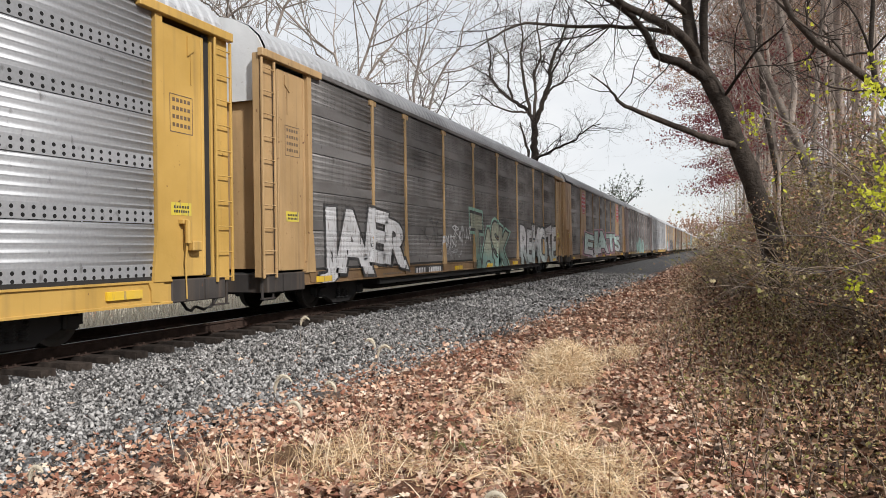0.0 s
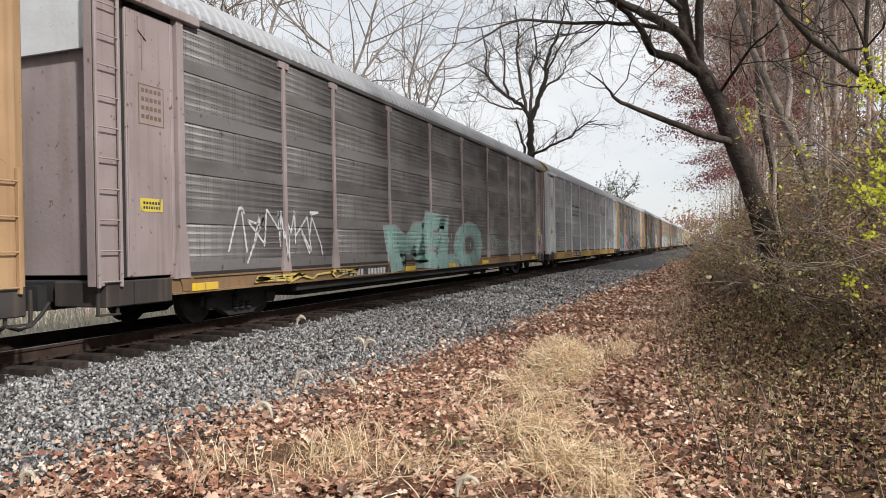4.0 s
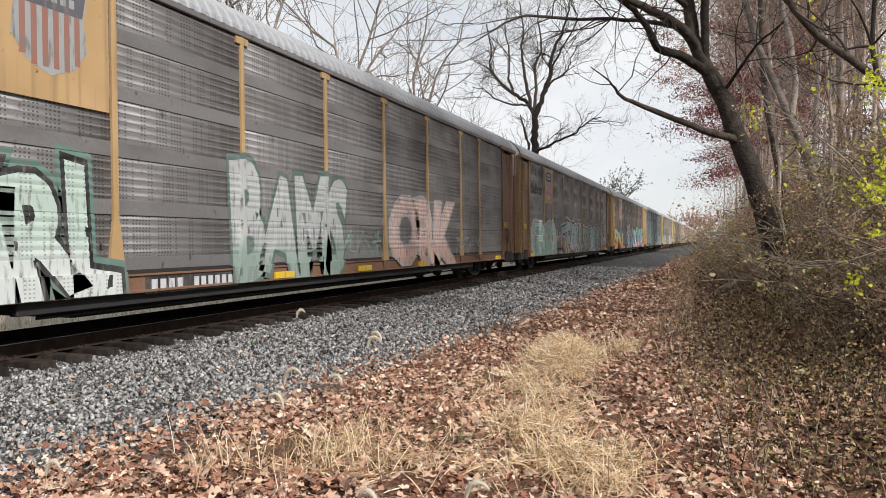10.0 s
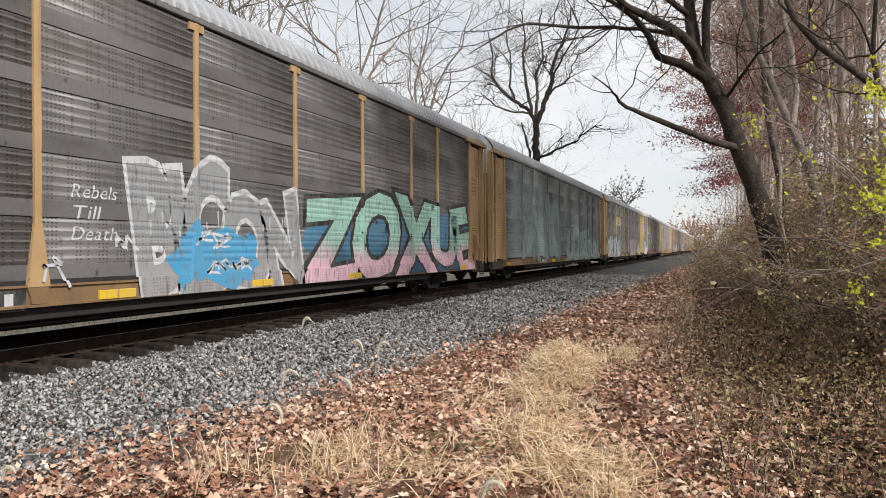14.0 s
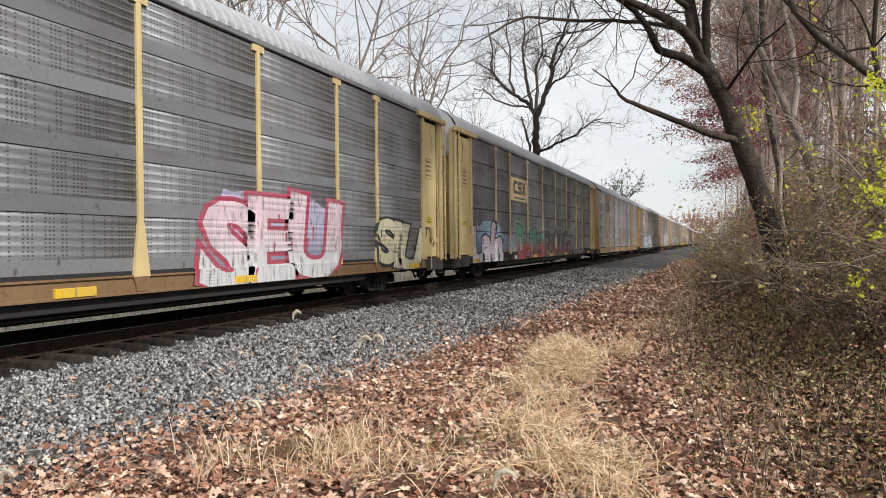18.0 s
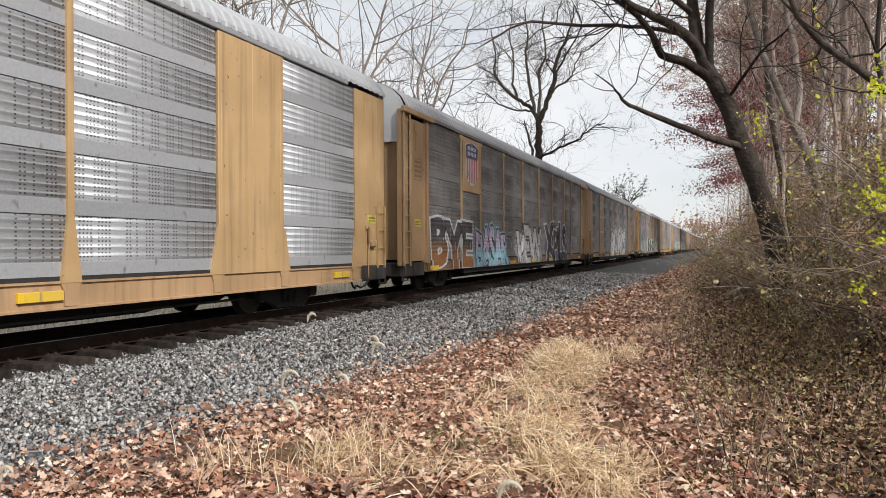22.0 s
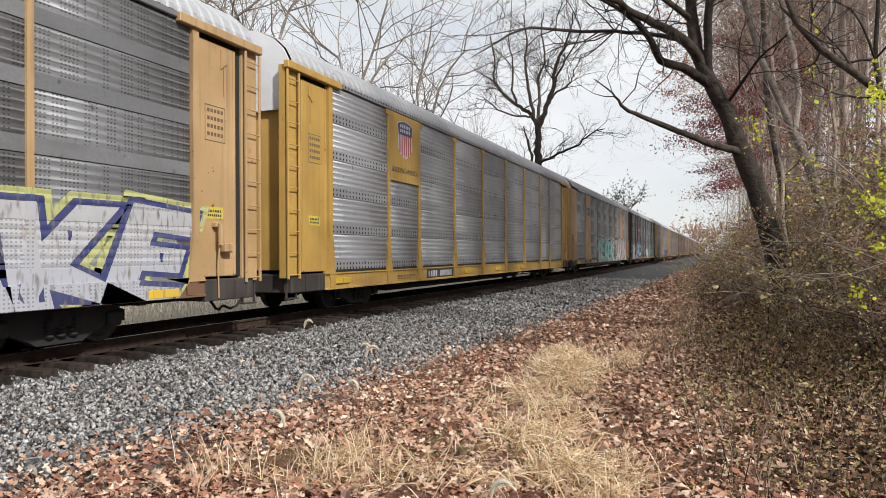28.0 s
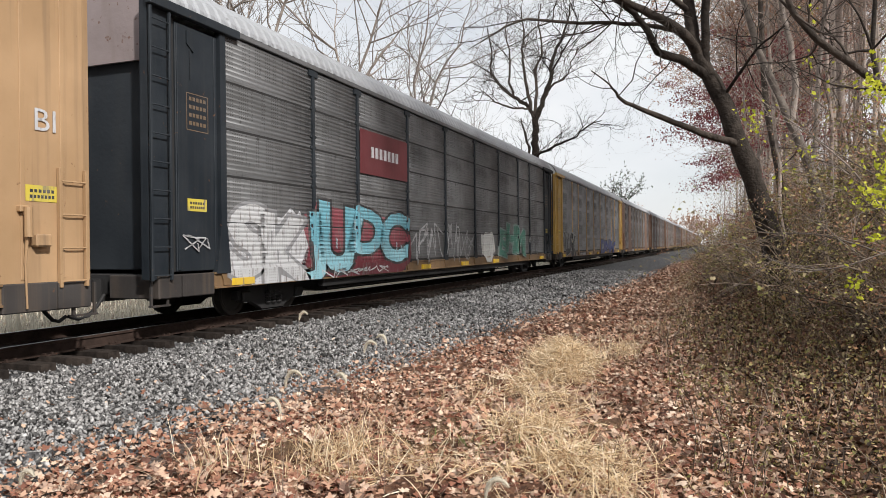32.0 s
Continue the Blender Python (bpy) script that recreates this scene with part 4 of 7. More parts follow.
def wide_plate(y0, y1):
    def build(bm):
        box(bm, 1.50, 1.585, y0 + 0.03, y1 - 0.03, 0.88, 4.93, 0.012)
        for f in (0.06, 0.5, 0.94):
            y = y0 + (y1 - y0) * f
            box(bm, 1.575, 1.593, y - 0.03, y + 0.03, 0.9, 4.92, 0.006)
        extruded(bm, [(y0 - 0.18, 0.84), (y1 + 0.18, 0.84), (y1, 1.65), (y0, 1.65)], "x", 1.51, 1.5925)
        for k in range(7):
            for f in (0.17, 0.5, 0.83):
                y = y0 + (y1 - y0) * f
                box(bm, 1.58, 1.591, y - 0.012, y + 0.012, 1.2 + k * 0.55, 1.224 + k * 0.55)
    return build


def autorack(style, rack, paint_body, paint_post, sill, wide=False, hood=None, roof=None, label="", number=True):
    """One car carrier, front end at local y 0, near side +x."""
    car = tagged(new("autorack_car"), label, "rail car", "cars of the freight train")
    hood, roof = hood or PALE_HOOD, roof or ROOF_ZINC
    end_paint = PALE_HOOD if wide else paint_body
    posts = []
    for i, w in enumerate(COLS):
        y = COL_Y[i]
        if wide and i in (1, 7):
            share("door_plate", stored("door_plate%d" % i, wide_plate(y, y + w), paint_body), car)
            posts.append((y + w / 2, w / 2, 0.18))
            continue
        for r in range(ROWS_HIGH):
            share("rib_sheet", sheet_mesh(style, r, w, rack), car, (0, y + 0.003, 0))
    for i in range(1, 9):
        if wide and i in (1, 2, 7, 8):
            continue
        posts.append((COL_Y[i], 0.05, 0.11))
        share("post", post_mesh(paint_post, style == "fine"), car, (0, COL_Y[i], 0))
    if style == "fine":
        for r in range(1, ROWS_HIGH):
            share("seam", stored("seam%d" % r, lambda bm, z=RACK_Z0 + r * SHEET_H: box(bm, 1.53, 1.5535, 2.25, PITCH - 2.25, z - 0.058, z + 0.004), BLACK_IRON), car)
    share("roof", stored("roof", roof_build, roof), car)
    share("deck_gap", stored("deck_gap", lambda bm: box(bm, 1.50, 1.5525, 2.3, PITCH - 2.3, 0.866, 0.925), BLACK_IRON), car)
    share("eave_rail", stored("eave_rail", eave_build, rack), car)
    if sill in (YELLOW_DARK, BROWN_PAINT, DARK_SILL):
        share("side_sill", stored("shallow_side_sill", shallow_sill_build, sill), car)
        share("under_beam", stored("under_beam", under_beam_build, BLACK_IRON), car)
    else:
        share("side_sill", stored("side_sill", sill_build, sill), car)
    share("deck", stored("deck", deck_build, BLACK_IRON), car)
    share("far_wall", stored("far_wall", far_wall_build, rack), car)
    for flip in (0, 1):
        at, turn = ((0, 0, 0), 0.0) if not flip else ((0, PITCH, 0), math.pi)
        # the ends mirror along y; near-side pieces are rebuilt by a mirrored mesh
        mir = (lambda f, key: stored(key, f, paint_body)) if not flip else (lambda f, key: stored(key + "_rear", mirrored(f), paint_body))
        share("end_door", stored("end_door", end_face_build, end_paint), car, at, turn)
        share("roof_hood", stored("roof_hood", hood_build, hood), car, at, turn)
        if not wide:
            share("corner_post", mir(corner_build, "corner_post"), car)
        share("coupler", stored("coupler", coupler_build, BLACK_IRON), car, at, turn)
        if wide:
            share("end_plate", mir(smooth_end_build, "smooth_end"), car)
        else:
            share("end_plate", mir(plate_build, "end_plate"), car)
            share("stile", mir(stile_build, "stile"), car)
            share("stile", mir(second_stile_build, "second_stile"), car)
            share("end_post", mir(end_post_build, "end_post"), car)
            share("door_hanger", mir(hanger_build, "door_hanger"), car)
            share("eave_beam", mir(eave_beam_build, "eave_beam"), car)
            share("door_seal", stored("door_seal" + ("_rear" if flip else ""), mirrored(seal_build) if flip else seal_build, BLACK_IRON), car)
        share("step_stirrup", stored("step_stirrup" + ("_rear" if flip else ""), mirrored(stirrup_build) if flip else stirrup_build, DARK_SILL), car)
        share("end_sill", stored("end_sill" + ("_rear" if flip else ""), mirrored(end_sill_build) if flip else end_sill_build, DARK_SILL), car)
        y = (0.46 if not flip else PITCH - 0.86) if not wide else (0.72 if not flip else PITCH - 1.12)
        lad = new("ladder")
        lad.parent = car
        for dy in (0.0, 0.40):
            share("ladder_rail", stored("short_ladder_rail" if wide else "ladder_rail", short_rail_build if wide else ladder_rail_build, paint_body), lad, (0, y + dy, 0))
        for k in range(4 if wide else 10):
            share("rung", stored("rung", rung_build, paint_body), lad, (0, y, 0.86 + 0.425 * k))
        air_hose(car, 0.62 if not flip else PITCH - 0.62, 1 if not flip else -1)
    share("brake_gear", stored("brake_gear", mirrored(brake_gear_build), paint_body), car)
    for y in (4.25, PITCH - 4.25):
        truck = new("truck")
        truck.parent = car
        truck.location = (0, y, 0)
        for turn in (0, math.pi):
            share("side_frame", stored("side_frame", side_frame_build, BLACK_IRON), truck, (0, 0, 0), turn)
        for dy in (-0.19, 0.0, 0.19):
            share("spring", stored("spring", spring_build, BLACK_IRON), truck, (0, dy, 0))
        share("bolster", stored("bolster", bolster_build, BLACK_IRON), truck)
        for dy in (-0.9, 0.9):
            share("wheelset", stored("wheelset", wheelset_build, WHEEL_STEEL), truck, (0, dy, WHEEL_R))
    # safety patches and number board
    for y in (2.65, 11.2, 14.6, 18.2, PITCH - 2.85):
        share("reflector", stored("reflector", lambda bm: box(bm, 1.553, 1.600, -0.32, 0.32, 0.62, 0.745, 0.004), spray((0.78, 0.50, 0.02))), car, (0, y, 0))
    if number:
        laid("number_board", flat_rect(7.6, 9.8, 0.56, 0.81), car, style, spray(K), 0.002, (), 1.555)
        bars(car, "number_board", 7.72, 8.45, 0.60, 0.77, 4, spray(W), 1.560)
        bars(car, "number_board", 8.65, 9.68, 0.60, 0.77, 6, spray(W), 1.560)
    bars(car, "small_print", 5.6, 6.8, 0.66, 0.70, 12, spray((0.10, 0.08, 0.06)), 1.558)
    bars(car, "small_print", 5.6, 6.5, 0.60, 0.63, 9, spray((0.10, 0.08, 0.06)), 1.558)
    face = 1.564 if wide else 1.538
    for y in (1.30, PITCH - 1.86) if not wide else (1.12, PITCH - 1.58):
        if not wide:
            frame_lines(car, y, y + 0.52, 3.15, 3.75)
        laid("notice", flat_rect(y, y + 0.46, 1.86, 2.06), car, style, spray((0.70, 0.55, 0.05)), 0.002, (), face)
        bars(car, "notice", y + 0.06, y + 0.42, 1.97, 2.01, 6, spray(K), face + 0.004)
        bars(car, "notice", y + 0.06, y + 0.42, 1.90, 1.94, 7, spray(K), face + 0.004)
    return car, posts


def frame_lines(car, y0, y1, z0, z1):
    """A stencilled box with lines of small print."""
    bm = B()
    for a, b, c, d in ((y0, y1, z0, z0 + 0.015), (y0, y1, z1 - 0.015, z1), (y0, y0 + 0.015, z0 + 0.015, z1 - 0.015), (y1 - 0.015, y1, z0 + 0.015, z1 - 0.015)):
        flat_rect(a, b, c, d, bm)
    for r in range(4):
        for i in range(5):
            flat_rect(y0 + 0.06 + i * 0.085, y0 + 0.12 + i * 0.085, z1 - 0.12 - r * 0.13, z1 - 0.06 - r * 0.13, bm)
    laid("stencil", bm, car, "fine", spray((0.16, 0.10, 0.05)), 0.0, (), 1.538)


def mirrored(f):
    """The same piece at the rear end: y turned round, near side kept."""
    def build(bm):
        f(bm)
        for v in bm.verts:
            v.co.y = PITCH - v.co.y
        bmesh.ops.reverse_faces(bm, faces=bm.faces[:])
    return build


TRAIN = []


def build_train():
    def car(*a, **k):
        c, posts = autorack(*a, **k)
        TRAIN.append(c)
        return c, a[0], posts

    def tags(c, *rows):
        for row in rows:
            graffiti(*c, *row)

    def quick(c, *rows):
        for row in rows:
            scribble(*c, *row)

    def panel(c, y, z0, z1, coat, label, wide=1.77):
        laid("logo_panel", flat_rect(y + 0.1, y + 0.1 + wide, z0, z1), c[0], c[1], coat, 0.004, (), 1.585, label)

    car("banded", SILVER_HOLED, YELLOW, YELLOW, YELLOW, label="silver ribbed car carrier with bright yellow ends and sill")
    dust, mint, ash = (0.42, 0.42, 0.43), (0.52, 0.72, 0.66), (0.30, 0.31, 0.32)
    c = car("banded", DARK_ZINC, YELLOW_PALE, YELLOW_PALE, YELLOW_DARK, label="sooty dark grey car carrier with pale yellow posts and white graffiti")
    tags(c, ("JAER", 2.6, 7.0, 0.55, 2.1, W), ("TASK", 12.7, 17.0, 0.55, 2.15, (0.38, 0.40, 0.30), K, None, (0.20, 0.34, 0.30), (0.30, 0.55, 0.45)), ("REMOTE", 19.2, 26.3, 0.55, 2.15, W, K, None, (0.36, 0.42, 0.42)))
    quick(c, (8.0, 9.4, 1.2, 2.2, (0.05, 0.05, 0.05), 3, 2), (9.7, 11.0, 1.2, 1.75, W, 4, 4), (10.7, 12.5, 1.35, 2.1, W, 5, 6), (10.0, 11.6, 0.95, 1.3, dust, 6, 5, 0.014))
    c = car("banded", BROWN_ZINC, ORANGE_TAN, YELLOW_PALE, YELLOW_DARK, wide=True, label="grimy car carrier with tan door plates, red octagons and pastel graffiti")
    for y in (COL_Y[1], COL_Y[7]):
        octagon(c[0], y + 0.3, y + 1.72, 3.4, 4.8, 1.596)
    tags(c, ("EJATS", 6.7, 24.0, 0.55, 2.25, (0.55, 0.74, 0.71), K, None, (0.62, 0.60, 0.64), (0.50, 0.26, 0.34)))
    quick(c, (2.5, 3.6, 1.4, 2.1, K, 7, 3), (5.2, 6.4, 1.5, 2.1, K, 8, 3), (24.6, 26.0, 0.9, 1.7, K, 9, 4, 0.014))
    c = car("banded", DARK_ZINC, PINK_GREY, PINK_GREY, YELLOW_DARK, label="dull brownish grey car carrier with chalky grey ends")
    tags(c, ("MELO", 10.0, 17.6, 0.75, 2.0, (0.24, 0.42, 0.38), (0.30, 0.36, 0.36)))
    quick(c, (3.3, 6.5, 1.0, 2.1, W, 10, 6), (4.0, 8.0, 0.6, 0.8, (0.6, 0.45, 0.1), 11, 4), (18.4, 23.0, 0.9, 1.6, (0.25, 0.4, 0.36), 12, 5))
    c = car("ribbed", SILVER, WHITE_PAINT, WHITE_PAINT, YELLOW, hood=YELLOW, label="silver car carrier with white posts on a yellow sill")
    laid("emblem", flat_poly([(COL_Y[2] + 0.2, 3.3), (COL_Y[2] + 1.1, 3.25), (COL_Y[2] + 0.9, 3.62), (COL_Y[2] + 0.15, 3.75)]), c[0], "ribbed", spray(K), 0.004)
    laid("emblem", flat_poly([(COL_Y[2] + 1.3, 3.25), (COL_Y[2] + 2.55, 3.25), (COL_Y[2] + 2.6, 3.6), (COL_Y[2] + 1.35, 3.65)]), c[0], "ribbed", spray(K), 0.004)
    bm = B()
    for i in range(15):
        flat_rect(COL_Y[2] + 0.2 + i * 0.16, COL_Y[2] + 0.31 + i * 0.16, 2.98, 3.12, bm)
    laid("emblem", bm, c[0], "ribbed", spray(K), 0.004)
    laid("emblem", flat_poly([(COL_Y[6] + 0.2, 3.25), (COL_Y[6] + 0.35, 3.25), (COL_Y[6] + 1.0, 3.8), (COL_Y[6] + 0.85, 3.8)]), c[0], "ribbed", spray(K), 0.004)
    laid("emblem", flat_poly([(COL_Y[6] + 0.2, 3.75), (COL_Y[6] + 0.3, 3.8), (COL_Y[6] + 1.0, 3.3), (COL_Y[6] + 0.9, 3.25)]), c[0], "ribbed", spray(RD), 0.006)
    bars(c[0], "emblem", COL_Y[6] + 1.05, COL_Y[6] + 2.7, 3.42, 3.62, 9, spray((0.14, 0.14, 0.15)), 1.592)
    c = car("banded", BLUE_ZINC, YELLOW_PALE, YELLOW_PALE, YELLOW_DARK, wide=True, label="bluish grey car carrier with pale yellow door plates and bright graffiti")
    block_logo(c[0], COL_Y[1] + 0.1, COL_Y[1] + 1.87, 3.68, 4.22, 1.596, (0.04, 0.035, 0.04), True)
    tags(c, ("SVER", 1.9, 5.0, 0.53, 2.1, CY, K, (0.20, 0.50, 0.62), (0.55, 0.66, 0.78)), ("SHOT", 5.2, 8.3, 0.55, 2.05, (0.80, 0.42, 0.48), W, (0.24, 0.03, 0.07), (0.74, 0.50, 0.52)),
         ("NERKIA", 10.6, 19.0, 0.55, 2.1, (0.03, 0.03, 0.035), (0.50, 0.50, 0.50), (0.42, 0.50, 0.10), (0.06, 0.08, 0.14), K))
    quick(c, (8.3, 9.0, 1.1, 1.75, (0.7, 0.2, 0.25), 13, 2, 0.03), (COL_Y[7] + 0.2, COL_Y[7] + 1.4, 1.55, 2.1, K, 14, 4), (COL_Y[7] + 1.1, COL_Y[7] + 1.8, 1.0, 1.35, K, 15, 3), (19.4, 21.0, 0.95, 1.3, K, 16, 4))
    c = car("banded", BROWN_ZINC, BROWN_PAINT, YELLOW_PALE, BROWN_PAINT, label="rust brown car carrier with dark ends and a faded yellow panel")
    panel(c, COL_Y[1], 3.1, 4.85, YELLOW_PALE, "faded yellow logo panel")
    shield(c[0], COL_Y[1] + 0.4, COL_Y[1] + 1.5, 3.45, 4.75, 1.590, True)
    tags(c, ("TWIRL", 2.6, 7.0, 0.55, 2.1, (0.50, 0.62, 0.55), K, None, (0.62, 0.66, 0.64), (0.12, 0.22, 0.18)), ("BAMS", 9.7, 13.6, 0.6, 2.45, (0.48, 0.50, 0.50), (0.10, 0.16, 0.14), None, (0.26, 0.34, 0.30)),
         ("ORK", 16.2, 20.6, 0.6, 2.4, (0.70, 0.52, 0.47), (0.48, 0.44, 0.42), None, (0.62, 0.42, 0.36)))
    quick(c, (13.6, 15.6, 0.9, 1.6, (0.25, 0.35, 0.3), 17, 4), (21.0, 23.5, 0.8, 1.5, dust, 18, 4))
    c = car("banded", BROWN_ZINC, YELLOW_DARK, YELLOW_PALE, YELLOW_DARK, label="brownish car carrier with tan posts, shield and green graffiti")
    panel(c, COL_Y[1], 3.15, 4.88, YELLOW_PALE, "tan logo panel")
    shield(c[0], COL_Y[1] + 0.4, COL_Y[1] + 1.6, 3.4, 4.75, 1.590)
    laid("lettering", lettering("We will", 2.5, 4.35, 2.3, 0.48, 0.05), c[0], "banded", spray(K), 0.005)
    laid("lettering", lettering("deliver", 2.5, 3.5, 2.3, 0.48, 0.05), c[0], "banded", spray(K), 0.005)
    tags(c, ("GESKO", 2.6, 7.8, 0.55, 2.0, (0.40, 0.58, 0.50), GY, None, (0.30, 0.46, 0.40), W), ("TEAKR", 9.7, 15.6, 0.55, 2.2, (0.46, 0.62, 0.62), K, None, (0.62, 0.58, 0.60), W),
         ("SPOOK", 16.0, 22.3, 0.55, 2.1, (0.26, 0.40, 0.36), K, None, (0.34, 0.40, 0.44), W))
    quick(c, (8.0, 9.6, 1.0, 1.8, (0.66, 0.56, 0.58), 19, 4, 0.05), (23.3, 25.8, 1.0, 1.95, W, 20, 5, 0.045))
    c = car("banded", DARK_ZINC, YELLOW_PALE, YELLOW_PALE, YELLOW_DARK, hood=WHITE_PAINT, label="dark sooty car carrier with a shield emblem and colourful graffiti")
    panel(c, COL_Y[1], 3.12, 4.9, YELLOW_PALE, "cream logo panel")
    shield(c[0], COL_Y[1] + 0.4, COL_Y[1] + 1.6, 3.35, 4.78, 1.590)
    tags(c, ("SIN", 2.5, 7.7, 0.55, 2.1, (0.62, 0.62, 0.26), K, (0.10, 0.16, 0.34), (0.66, 0.22, 0.08), (0.10, 0.16, 0.34)), ("BICON", 11.6, 15.8, 0.55, 2.4, ash, W, None, (0.34, 0.33, 0.33)),
         ("ZOXUE", 16.2, 26.4, 0.55, 2.35, (0.36, 0.62, 0.52), K, (0.06, 0.22, 0.36), (0.74, 0.48, 0.56)))
    laid("graffiti", splash(12.3, 14.4, 0.62, 1.7, 5, 30, 0.4), c[0], "banded", spray((0.07, 0.34, 0.58)), 0.0115, c[2])
    quick(c, (12.8, 13.7, 1.3, 1.6, W, 21, 2), (13.1, 14.3, 0.85, 1.15, W, 22, 4), (11.2, 11.6, 1.2, 1.5, W, 23, 1), (10.0, 10.4, 0.6, 1.3, W, 24, 1))
    for k, word in enumerate(("Rebels", "Till", "Death")):
        laid("lettering", lettering(word, 10.45, 1.98 - 0.28 * k, 0.75 if k != 1 else 0.45, 0.18, 0.0, 0.25), c[0], "banded", spray(W), 0.006, c[2])
    c = car("banded", GREEN_ZINC, YELLOW_PALE, GREEN_ZINC, YELLOW_DARK, label="pale greenish grey car carrier with faded teal graffiti")
    tags(c, ("AERO", 6.0, 13.0, 1.1, 3.4, (0.30, 0.42, 0.41), (0.27, 0.35, 0.34)), ("LOST", 15.0, 22.0, 0.6, 2.3, (0.33, 0.48, 0.46), (0.27, 0.36, 0.35), None, (0.45, 0.58, 0.58)), ("CFLEK", 20.2, 26.2, 0.6, 1.7, (0.48, 0.62, 0.62), (0.25, 0.36, 0.36)))
    c = car("banded", GREY_ZINC, YELLOW_CREAM, YELLOW_CREAM, YELLOW_DARK, label="grey ribbed car carrier with cream posts and a dark letter mark")
    panel(c, COL_Y[2], 3.22, 3.92, YELLOW_CREAM, "cream logo panel", 2.66)
    ribbon(c[0], COL_Y[2] + 0.8, COL_Y[2] + 2.2, 3.36, 3.8, 1.589, K)
    tags(c, ("OHWNS", 1.8, 9.5, 0.55, 2.05, (0.56, 0.68, 0.68), (0.16, 0.17, 0.18), W, (0.66, 0.67, 0.68)), ("SEU", 17.2, 21.5, 0.55, 2.2, (0.72, 0.56, 0.62), (0.42, 0.05, 0.10), (0.46, 0.44, 0.60), W), ("SIU", 23.6, 26.3, 0.6, 1.85, CR, K))
    quick(c, (1.15, 1.75, 1.5, 2.2, K, 25, 2), (9.0, 9.7, 1.1, 1.9, (0.6, 0.62, 0.62), 26, 2))
    c = car("fine", GREY_ZINC, YELLOW_CREAM, YELLOW_CREAM, DARK_SILL, label="grey fine-ribbed car carrier with cream posts and a sign panel")
    panel(c, COL_Y[2] - 0.04, 3.03, 3.98, YELLOW_CREAM, "cream yellow logo panel", 2.78)
    block_logo(c[0], COL_Y[2] + 0.1, COL_Y[2] + 2.8, 3.32, 3.86, 1.590, (0.05, 0.04, 0.035))
    laid("emblem", flat_rect(COL_Y[2] + 0.6, COL_Y[2] + 2.3, 3.12, 3.19), c[0], "fine", spray((0.05, 0.04, 0.035)), 0.003, (), 1.59)
    tags(c, ("Lain", 2.3, 5.8, 0.55, 2.0, (0.76, 0.60, 0.68), K, (0.34, 0.50, 0.68), (0.70, 0.66, 0.74)), ("DATES", 8.2, 13.0, 0.6, 1.8, (0.06, 0.30, 0.20), K, None, (0.34, 0.06, 0.06), (0.30, 0.30, 0.30)),
         ("ENOUGH", 13.4, 19.8, 0.6, 1.85, (0.06, 0.06, 0.06), (0.40, 0.40, 0.38), None, (0.20, 0.06, 0.05)), ("UL", 20.6, 23.2, 0.6, 1.6, (0.18, 0.18, 0.18), (0.44, 0.44, 0.44)))
    quick(c, (6.0, 7.4, 0.9, 1.6, (0.40, 0.50, 0.66), 27, 3, 0.05), (24.0, 25.6, 0.9, 1.6, dust, 28, 3))
    c = car("banded", SILVER, YELLOW_PALE, YELLOW_PALE, ORANGE_TAN, wide=True, label="bright car carrier with clean yellow door plates")
    block_logo(c[0], COL_Y[1] + 0.02, COL_Y[1] + 1.95, 3.62, 4.25, 1.596, (0.035, 0.035, 0.045))
    quick(c, (COL_Y[1] + 0.3, COL_Y[1] + 1.7, 1.3, 1.55, (0.50, 0.42, 0.52), 29, 4), (COL_Y[1] + 0.3, COL_Y[1] + 1.6, 1.7, 2.0, (0.50, 0.42, 0.50), 30, 4))
    c = car("banded", BROWN_ZINC, ORANGE_TAN, YELLOW_PALE, YELLOW_DARK, label="brownish car carrier with a shield and lilac and black graffiti")
    panel(c, COL_Y[1], 3.12, 4.9, YELLOW_PALE, "cream logo panel")
    shield(c[0], COL_Y[1] + 0.35, COL_Y[1] + 1.65, 3.36, 4.78, 1.590)
    tags(c, ("BYE", 2.6, 6.1, 0.55, 2.05, (0.02, 0.02, 0.022), W, None, (0.30, 0.12, 0.03)), ("BASAR", 6.6, 10.4, 0.55, 1.85, (0.58, 0.46, 0.66), K, None, (0.34, 0.58, 0.68), (0.25, 0.5, 0.6)),
         ("VEW", 11.8, 16.1, 0.55, 1.95, (0.66, 0.66, 0.68), K, (0.40, 0.40, 0.38)), ("XPILS", 17.2, 22.0, 0.55, 2.2, (0.015, 0.015, 0.018), W, (0.10, 0.08, 0.20)))
    quick(c, (10.6, 11.8, 1.2, 1.9, dust, 31, 3), (22.0, 23.6, 1.2, 1.9, (0.50, 0.45, 0.66), 32, 5), (24.0, 25.2, 1.15, 1.9, W, 33, 3))
    c = car("banded", GREY_ZINC, ORANGE_TAN, YELLOW_PALE, YELLOW_DARK, wide=True, label="grey car carrier with tan door plates and large white graffiti")
    for y in (COL_Y[1], COL_Y[7]):
        ribbon(c[0], y + 0.3, y + 1.65, 3.95, 4.4, 1.596, W)
    bars(c[0], "small_print", COL_Y[1] + 0.2, COL_Y[1] + 1.8, 3.3, 3.42, 8, spray(W), 1.597)
    bars(c[0], "small_print", COL_Y[1] + 0.2, COL_Y[1] + 1.8, 2.25, 2.4, 7, spray(W), 1.597)
    tags(c, ("BOAKS", 11.0, 19.2, 0.55, 2.6, (0.66, 0.66, 0.67), K, None, (0.60, 0.60, 0.60), W))
    quick(c, (10.5, 11.3, 1.2, 2.0, W, 34, 1, 0.08))
